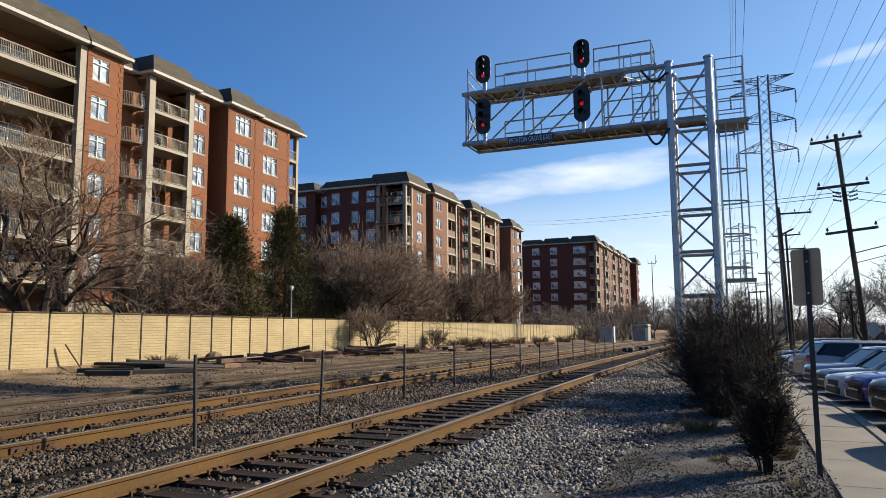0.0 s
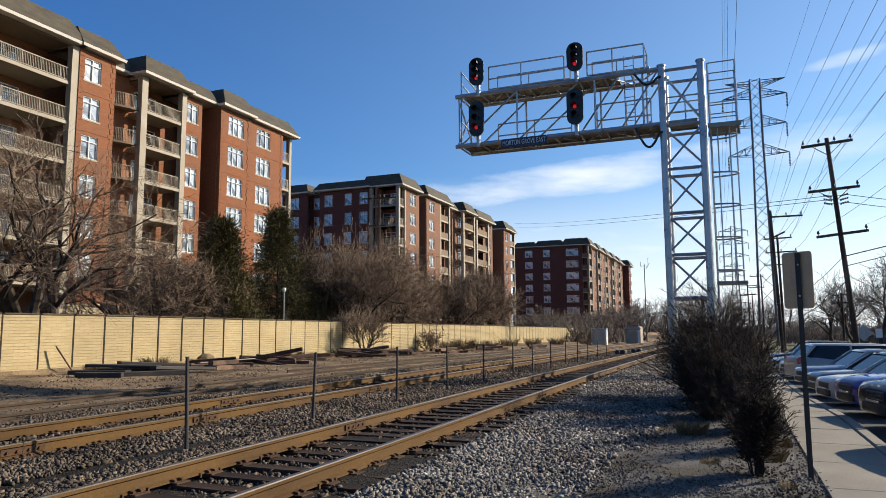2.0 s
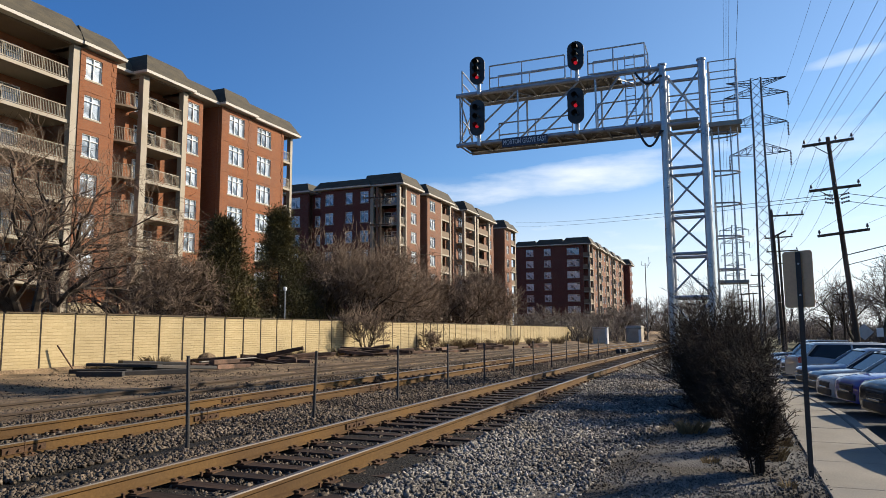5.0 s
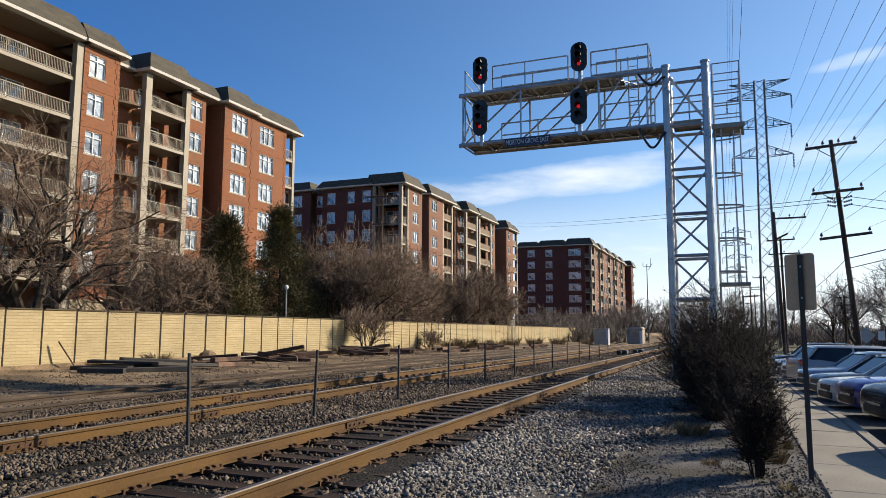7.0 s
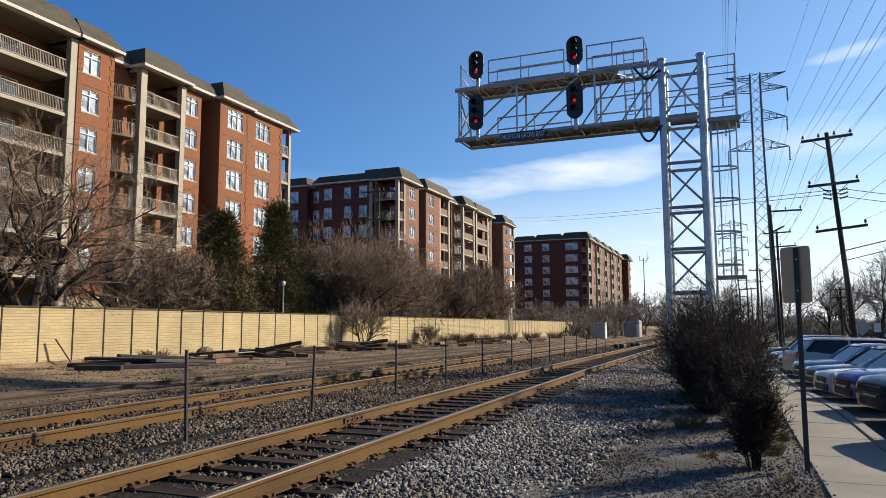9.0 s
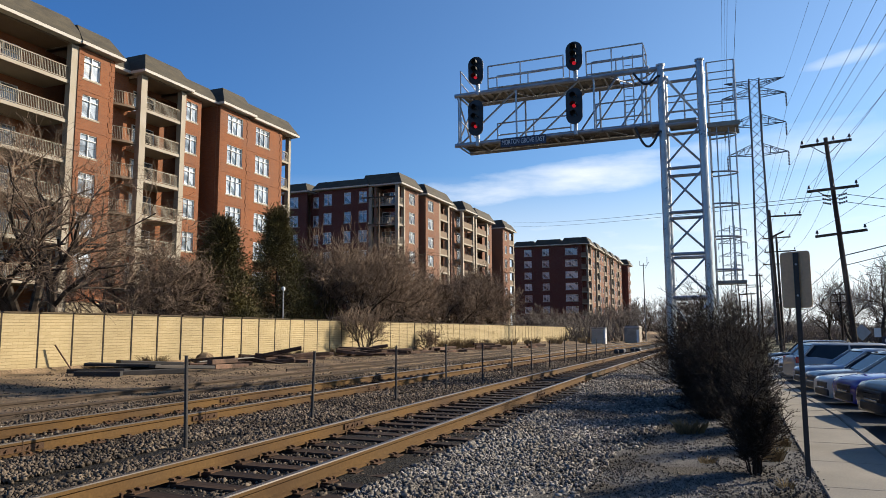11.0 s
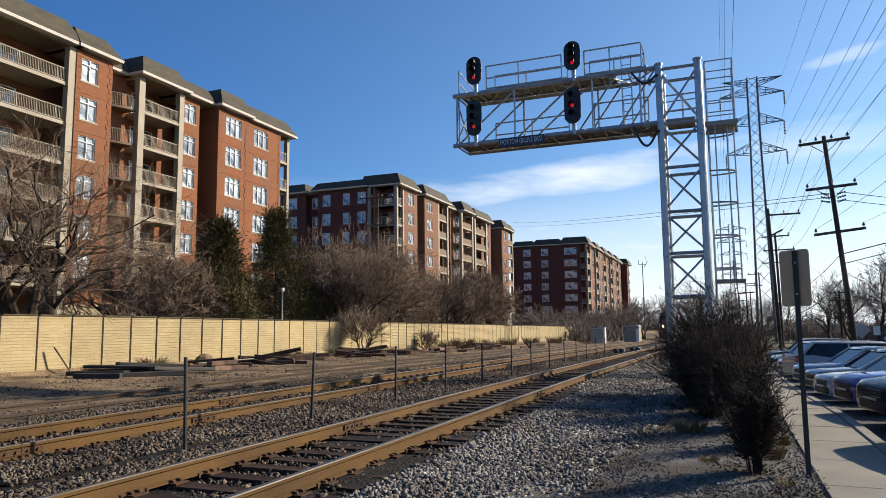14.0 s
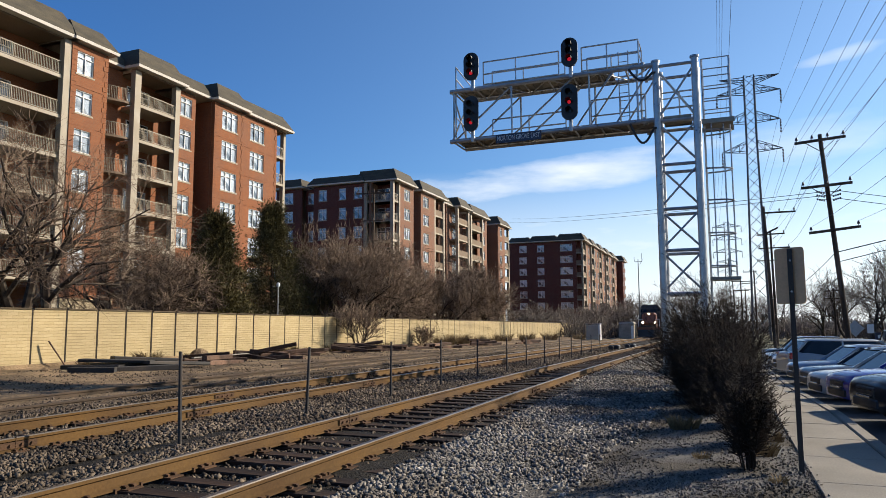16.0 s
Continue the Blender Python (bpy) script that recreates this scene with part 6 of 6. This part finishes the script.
tie_heap(-20.8, 25.3, 5, 8, (0.6, 1.0), heading=1.0)
tie_heap(-20.9, 32.4, 6, 9, (0.6, 1.6), heading=0.6)
tie_heap(-19.9, 41.2, 7, 10, (0.8, 1.8), heading=0.4)
tie_heap(-19.3, 22.6, 5, 1, (0.8, 1.2), heading=0.3)
tie_heap(-20.3, 28.2, 9, 2, (0.9, 1.6), heading=0.9, tilt=0.4)
tie_heap(-20.4, 36.6, 12, 3, (0.9, 2.0), heading=0.7, tilt=0.3)
tie_heap(-19.0, 46.0, 7, 4, (0.8, 2.4), heading=0.4)
tie_heap(-18.3, 54.5, 9, 5, (0.7, 2.4), heading=0.3)
tie_heap(-16.5, 62.0, 7, 6, (0.7, 2.4), heading=0.2)
timber((-22.0, 18.6, 0.05), (-22.25, 18.0, 1.05), 0.07, 0.05, M_OLDTIE, "short plank leaning against the wall", "plank", "loose planks")
timber((-20.2, 23.0, 0.25), (-19.9, 26.2, 0.30), 0.18, 0.05, M_CONC, "pale plank lying on rubble", "plank", "loose planks")


def boulder(at, r, seed):
    rr = random.Random(seed)
    s = Shape()
    rings = []
    for i in range(6):
        f = i / 5
        z = at[2] - r * 0.2 + f * r * 1.2
        w = r * math.sin(math.pi * (0.18 + 0.74 * f)) * rr.uniform(0.85, 1.1)
        rings.append([(at[0] + w * math.cos(a) * rr.uniform(0.8, 1.15), at[1] + w * math.sin(a) * rr.uniform(0.8, 1.15), z) for a in [2 * math.pi * k / 9 for k in range(9)]])
    s.loft(rings)
    solid("boulder", s, M_DIRT, "brown earth-covered boulder before the wall", "boulder", "boulders and rubble", at=at)


boulder((-21.6, 25.0, 0.05), 0.5, 1)
for i in range(16):
    boulder((-21.5 + rng.uniform(-0.5, 0.6), 17 + i * 2.3, 0.04 + dip(17 + i * 2.3)), rng.uniform(0.10, 0.24), 10 + i)
tyy = [(-12.03, -4, 95, "old_rail"), (-13.6, 9, 95, "old_rail"), (-15.2, 22, 95, "old_rail")]
for x, y0, y1, nm in tyy:
    solid(nm, rail_shape(x, y0, y1, -0.055 if x > -13 else -0.045, top=0, lean=-0.004), [M_OLDRAIL], "old rusted rail half sunk in dirt", "rail", "disused siding rails", at=(x, 40, 0))

# ---- approaching locomotive ----
M_LOCO_O = material("orange_loco_paint", (0.221, 0.0624, 0.0208), 0.45, 0.0, var=0.15, scale=1, fine=20, bump=0.05, second=(0.13, 0.0416, 0.0208), mix_scale=0.8)
M_LOCO_D = material("dark_loco_paint", (0.028, 0.022, 0.02), 0.5, 0.0, var=0.2, scale=1, fine=20, bump=0.05)
M_HEADLIGHT = glow_material("lit_headlight", (1.0, 0.74, 0.42), 9.0)
loco = thing("locomotive", (0, 0, 0), "orange and black diesel locomotive with lit headlights", "locomotive")
def lbox(name, x0, x1, y0, y1, z0, z1, mat, b=0.05, label="", parent=None):
    return part(name, Shape().bevel_box(x0, x1, y0, y1, z0, z1, b), mat, parent or loco, label)
lbox("frame", -1.55, 1.55, 0.5, 21.8, 1.05, 1.40, M_LOCO_D)
lbox("fuel_tank", -1.35, 1.35, 8.0, 13.5, 0.35, 1.05, M_LOCO_D, 0.15)
s = Shape().loft([[(-0.95, 0.75, 1.40), (0.95, 0.75, 1.40), (0.95, 3.2, 1.40), (-0.95, 3.2, 1.40)], [(-0.95, 0.62, 2.0), (0.95, 0.62, 2.0), (0.95, 3.2, 2.0), (-0.95, 3.2, 2.0)],
                  [(-0.92, 0.8, 3.0), (0.92, 0.8, 3.0), (0.92, 2.6, 3.05), (-0.92, 2.6, 3.05)], [(-0.60, 0.95, 3.3), (0.60, 0.95, 3.3), (0.65, 2.6, 3.35), (-0.65, 2.6, 3.35)]])
part("nose", s, M_LOCO_O, loco, "orange short hood")
lbox("nose_stripe", -0.96, 0.96, 0.60, 0.74, 1.45, 1.62, M_LOCO_D, 0.02)
s = Shape().loft([[(-1.5, 2.5, 1.40), (1.5, 2.5, 1.40), (1.5, 5.2, 1.40), (-1.5, 5.2, 1.40)], [(-1.5, 2.4, 3.0), (1.5, 2.4, 3.0), (1.5, 5.2, 3.0), (-1.5, 5.2, 3.0)],
                  [(-1.48, 2.62, 3.85), (1.48, 2.62, 3.85), (1.48, 5.2, 3.85), (-1.48, 5.2, 3.85)], [(-1.0, 2.9, 4.45), (1.0, 2.9, 4.45), (1.0, 5.2, 4.45), (-1.0, 5.2, 4.45)]])
part("cab", s, M_LOCO_D, loco, "dark cab")
for x0, x1 in ((-1.36, -0.98), (-0.90, -0.06), (0.06, 0.90), (0.98, 1.36)):
    s = Shape().loft([[(x0, 2.36, 3.40), (x1, 2.36, 3.40), (x1, 2.50, 3.80), (x0, 2.50, 3.80)], [(x0, 2.44, 3.40), (x1, 2.44, 3.40), (x1, 2.58, 3.80), (x0, 2.58, 3.80)]])
    part("cab_window", s, M_CARGLASS, loco, "dark windscreen pane")
lbox("long_hood", -0.95, 0.95, 5.2, 20.5, 1.40, 4.15, M_LOCO_O, 0.12, "orange long hood")
lbox("radiator", -1.5, 1.5, 16.8, 20.8, 3.2, 4.55, M_LOCO_D, 0.15)
lbox("exhaust_stack", -0.4, 0.4, 9.5, 10.6, 4.15, 4.45, M_LOCO_D, 0.05)
s = Shape().loft([[(-1.45, 0.05, 0.12), (1.45, 0.05, 0.12), (1.45, 0.5, 0.12), (-1.45, 0.5, 0.12)], [(-1.5, 0.3, 1.05), (1.5, 0.3, 1.05), (1.5, 0.6, 1.05), (-1.5, 0.6, 1.05)]])
part("plough", s, M_LOCO_D, loco, "black snow plough pilot")
lbox("front_deck", -1.5, 1.5, 0.35, 0.8, 1.05, 1.42, M_LOCO_O, 0.03)
part("coupler", Shape().tube((0, -0.35, 0.85), (0, 0.4, 0.85), 0.13, n=8), M_RUST, loco)
for x in (-1.35, 1.35):
    part("hand_rail", Shape().tube((x, 0.5, 1.4), (x, 0.5, 2.4), 0.03, n=6).tube((x, 0.5, 2.4), (x * 0.6, 0.5, 2.4), 0.03, n=6), M_WHITEFRAME, loco)


def lit(x, y, z, r):
    ring = [(x + r * math.cos(a), z + r * math.sin(a)) for a in [2 * math.pi * i / 16 for i in range(16)]]
    hd = part("headlight", Shape().loft([[(a, y + 0.12, b) for a, b in ring], [(a, y, b) for a, b in ring]]), M_HEADLIGHT, loco, "lit headlight")
    ring2 = [(x + (r + 0.05) * math.cos(a), z + (r + 0.05) * math.sin(a)) for a in [2 * math.pi * i / 16 for i in range(16)]]
    part("bezel", Shape().loft([[(a, y + 0.16, b) for a, b in ring2], [(a, y + 0.03, b) for a, b in ring2]]), M_LOCO_D, hd)


lit(0.0, 0.84, 3.16, 0.15)
for sx in (-0.80, 0.80):
    lit(sx, 0.45, 2.02, 0.14)
    part("lamp_bracket", Shape().box(sx - 0.06, sx + 0.06, 0.52, 0.62, 1.4, 1.95), M_LOCO_D, loco)
for yc in (4.2, 17.6):
    bg = lbox("bogie", -1.25, 1.25, yc - 2.2, yc + 2.2, 0.45, 0.95, M_LOCO_D, 0.1)
    for k in (-1.75, 0, 1.75):
        for sx in (-0.76, 0.76):
            part("wheel", Shape().tube((sx - 0.07, yc + k, 0.52), (sx + 0.07, yc + k, 0.52), 0.52, n=20), M_RUST, bg)
for i in range(7):
    for sx in (-1.5, 1.5):
        part("stanchion", Shape().tube((sx, 6 + i * 2.2, 1.4), (sx, 6 + i * 2.2, 2.4), 0.025, n=5), M_WHITEFRAME, loco)
for sx in (-1.5, 1.5):
    part("side_rail", Shape().tube((sx, 5.5, 2.4), (sx, 20, 2.4), 0.025, n=5), M_WHITEFRAME, loco)

# ---- ties, plates, spikes and ballast stones ----
TIE_STEP = 0.53
tie_mesh = Shape().bevel_box(-1.30, 1.30, -0.115, 0.115, -0.17, 0.0, 0.012).mesh("tie", M_TIE)
rng = random.Random(5)
for tr, x in zip(tracks, TRACK_X):
    far, hard = Shape(), Shape()
    y = 1.6
    while y < 260:
        zt = 0.022 + dip(y)
        if y < 74:
            ob = shared("tie", tie_mesh, tr, (x + rng.uniform(-0.05, 0.05), y + rng.uniform(-0.02, 0.02), zt + rng.uniform(-0.012, 0.004)), rng.uniform(-0.012, 0.012))
        else:
            far.box(x - 1.3, x + 1.3, y - 0.11, y + 0.11, zt - 0.1, zt)
        if y < 60:
            for sx in (-0.752, 0.752):
                hard.box(x + sx - 0.17, x + sx + 0.17, y - 0.095, y + 0.095, zt, zt + 0.014)
                for a, b in ((-0.092, 0.05), (0.092, -0.05), (-0.092, -0.05), (0.092, 0.05)):
                    hard.box(x + sx + a - 0.016, x + sx + a + 0.016, y + b - 0.016, y + b + 0.016, zt + 0.014, zt + 0.034)
                    s_ = 0.02 if a < 0 else -0.02
                    hard.box(x + sx + a + s_ - 0.022, x + sx + a + s_ + 0.022, y + b - 0.018, y + b + 0.018, zt + 0.026, zt + 0.04)
                if int(y / TIE_STEP) % 2 == 0:
                    for e in (-0.16, 0.16):
                        hard.box(x + sx - 0.085, x + sx + 0.085, y + e - 0.012, y + e + 0.012, zt - 0.02, zt + 0.028)
        y += TIE_STEP * rng.uniform(0.96, 1.04)
    part("far_ties", far, M_TIE, tr, kind="stuff")
    part("spikes_and_plates", hard, M_RUST, tr, "rusty tie plates, spikes and anchors", kind="stuff")


def stones(name, boxes, seed, mat, label, lo=0.013, hi=0.033):
    """Loose angular stones; boxes are x0, x1, y0, y1, stones per square metre, height."""
    r = np.random.RandomState(seed)
    cube = np.array([[-1, -1, -1], [1, -1, -1], [1, 1, -1], [-1, 1, -1], [-1, -1, 1], [1, -1, 1], [1, 1, 1], [-1, 1, 1]], float)
    quad = np.array([(3, 2, 1, 0), (4, 5, 6, 7), (0, 1, 5, 4), (1, 2, 6, 5), (2, 3, 7, 6), (3, 0, 4, 7)])
    gx, gz = [a for a, _ in GX], [b for _, b in GX]
    vs, count = [], 0
    for x0, x1, y0, y1, dens, lift in boxes:
        n = int((x1 - x0) * (y1 - y0) * dens)
        c = np.stack([r.uniform(x0, x1, n), r.uniform(y0, y1, n), np.zeros(n)], 1)
        c[:, 2] = np.interp(c[:, 0], gx, gz) + np.array([dip(v) for v in c[:, 1]]) + lift + r.uniform(-0.02, 0.018, n)
        size = r.uniform(lo, hi, n)[:, None, None] * (0.85 + 0.014 * c[:, 1].mean()) * r.uniform(0.5, 1.35, (n, 1, 3))
        loc = cube[None] * size * r.uniform(0.35, 1.25, (n, 8, 1)) * r.uniform(0.7, 1.25, (n, 8, 3))
        a, b = r.uniform(0, 6.28, n), r.uniform(-0.9, 0.9, n)
        ca, sa, cb_, sb_ = np.cos(a), np.sin(a), np.cos(b), np.sin(b)
        x, y, z = loc[..., 0], loc[..., 1], loc[..., 2]
        y, z = y * cb_[:, None] - z * sb_[:, None], y * sb_[:, None] + z * cb_[:, None]
        x, y = x * ca[:, None] - y * sa[:, None], x * sa[:, None] + y * ca[:, None]
        vs.append((np.stack([x, y, z], -1) + c[:, None]).reshape(-1, 3))
        count += n
    v = np.concatenate(vs)
    f = (quad[None] + 8 * np.arange(count)[:, None, None]).reshape(-1, 4)
    me = bpy.data.meshes.new(name)
    me.vertices.add(len(v))
    me.vertices.foreach_set("co", v.ravel())
    me.loops.add(f.size)
    me.loops.foreach_set("vertex_index", f.ravel())
    me.polygons.add(len(f))
    me.polygons.foreach_set("loop_start", np.arange(0, f.size, 4))
    me.polygons.foreach_set("loop_total", np.full(len(f), 4))
    me.materials.append(mat)
    me.update(calc_edges=True)
    return tagged(new(name, me), label, "ballast", kind="stuff")


A, B = TRACK_X
stones("ballast_stones", [
    (A - 2.1, A - 1.3, 3.0, 9, 1500, 0.02), (A - 1.3, A - 0.85, 3, 18, 240, -0.008), (A + 0.85, A + 1.3, 3, 18, 220, -0.012), (A - 0.68, A + 0.68, 3.0, 9, 420, -0.016),
    (A - 2.6, A - 1.3, 9, 18, 950, 0.02), (A - 0.68, A + 0.68, 9, 18, 260, -0.016),
    (A - 3.2, A - 0.82, 18, 34, 340, 0.02), (A - 0.68, A + 0.68, 18, 34, 50, -0.01),
    (A - 3.2, A - 0.82, 34, 62, 70, 0.02),
    (B - 0.68, B + 0.68, 5, 18, 220, 0.005), (B + 0.82, B + 1.9, 4.5, 14, 1100, 0.02), (B + 0.82, B + 1.6, 14, 24, 520, 0.02), (B - 2.3, B - 0.82, 6, 20, 420, 0.01), (B - 2.2, B - 0.82, 20, 40, 110, 0.01),
], 3, M_BALLAST, "loose grey and brown ballast stones between the rails", 0.011, 0.029)
stones("shoulder_stones", [(A + 1.3, A + 2.4, 3.0, 9, 1900, 0.0), (A + 2.4, A + 3.3, 3.2, 10, 900, 0.0), (A + 1.3, A + 2.6, 9, 18, 1250, 0.0), (A + 2.6, A + 3.6, 10, 18, 520, 0.0),
                           (A + 0.85, A + 3.4, 18, 34, 420, 0.0), (A + 0.85, A + 3.4, 34, 62, 90, 0.0)], 8, M_GREYSTONE, "pale grey crushed stone on the ballast shoulder", 0.011, 0.029)
stones("verge_gravel", [(-2.4, 0.84, 4.0, 9, 900, 0.004), (-2.2, 0.84, 9, 16, 320, 0.004), (-2.0, -0.6, 16, 26, 90, 0.004)], 4, M_FROST, "small frosted gravel on the verge", 0.005, 0.013)
stones("yard_rubble", [(-21.5, -11.8, 9, 24, 90, -0.008), (-21.5, -11.8, 24, 60, 28, -0.008), (-12.9, -11.4, 9, 40, 260, 0.0)], 6, M_BALLAST, "scattered stones on the packed dirt yard", 0.006, 0.020)


def motions():
    """The locomotive comes along the far track at a steady pace."""
    rows = []
    for i in range(17):
        front = 97.0 + 12.2 * (16 - i)
        rows.append((float(i), pose(TRACK_X[1], front, dip(front + 8) + RAIL_Z)))
    walk(loco, rows)


motions()
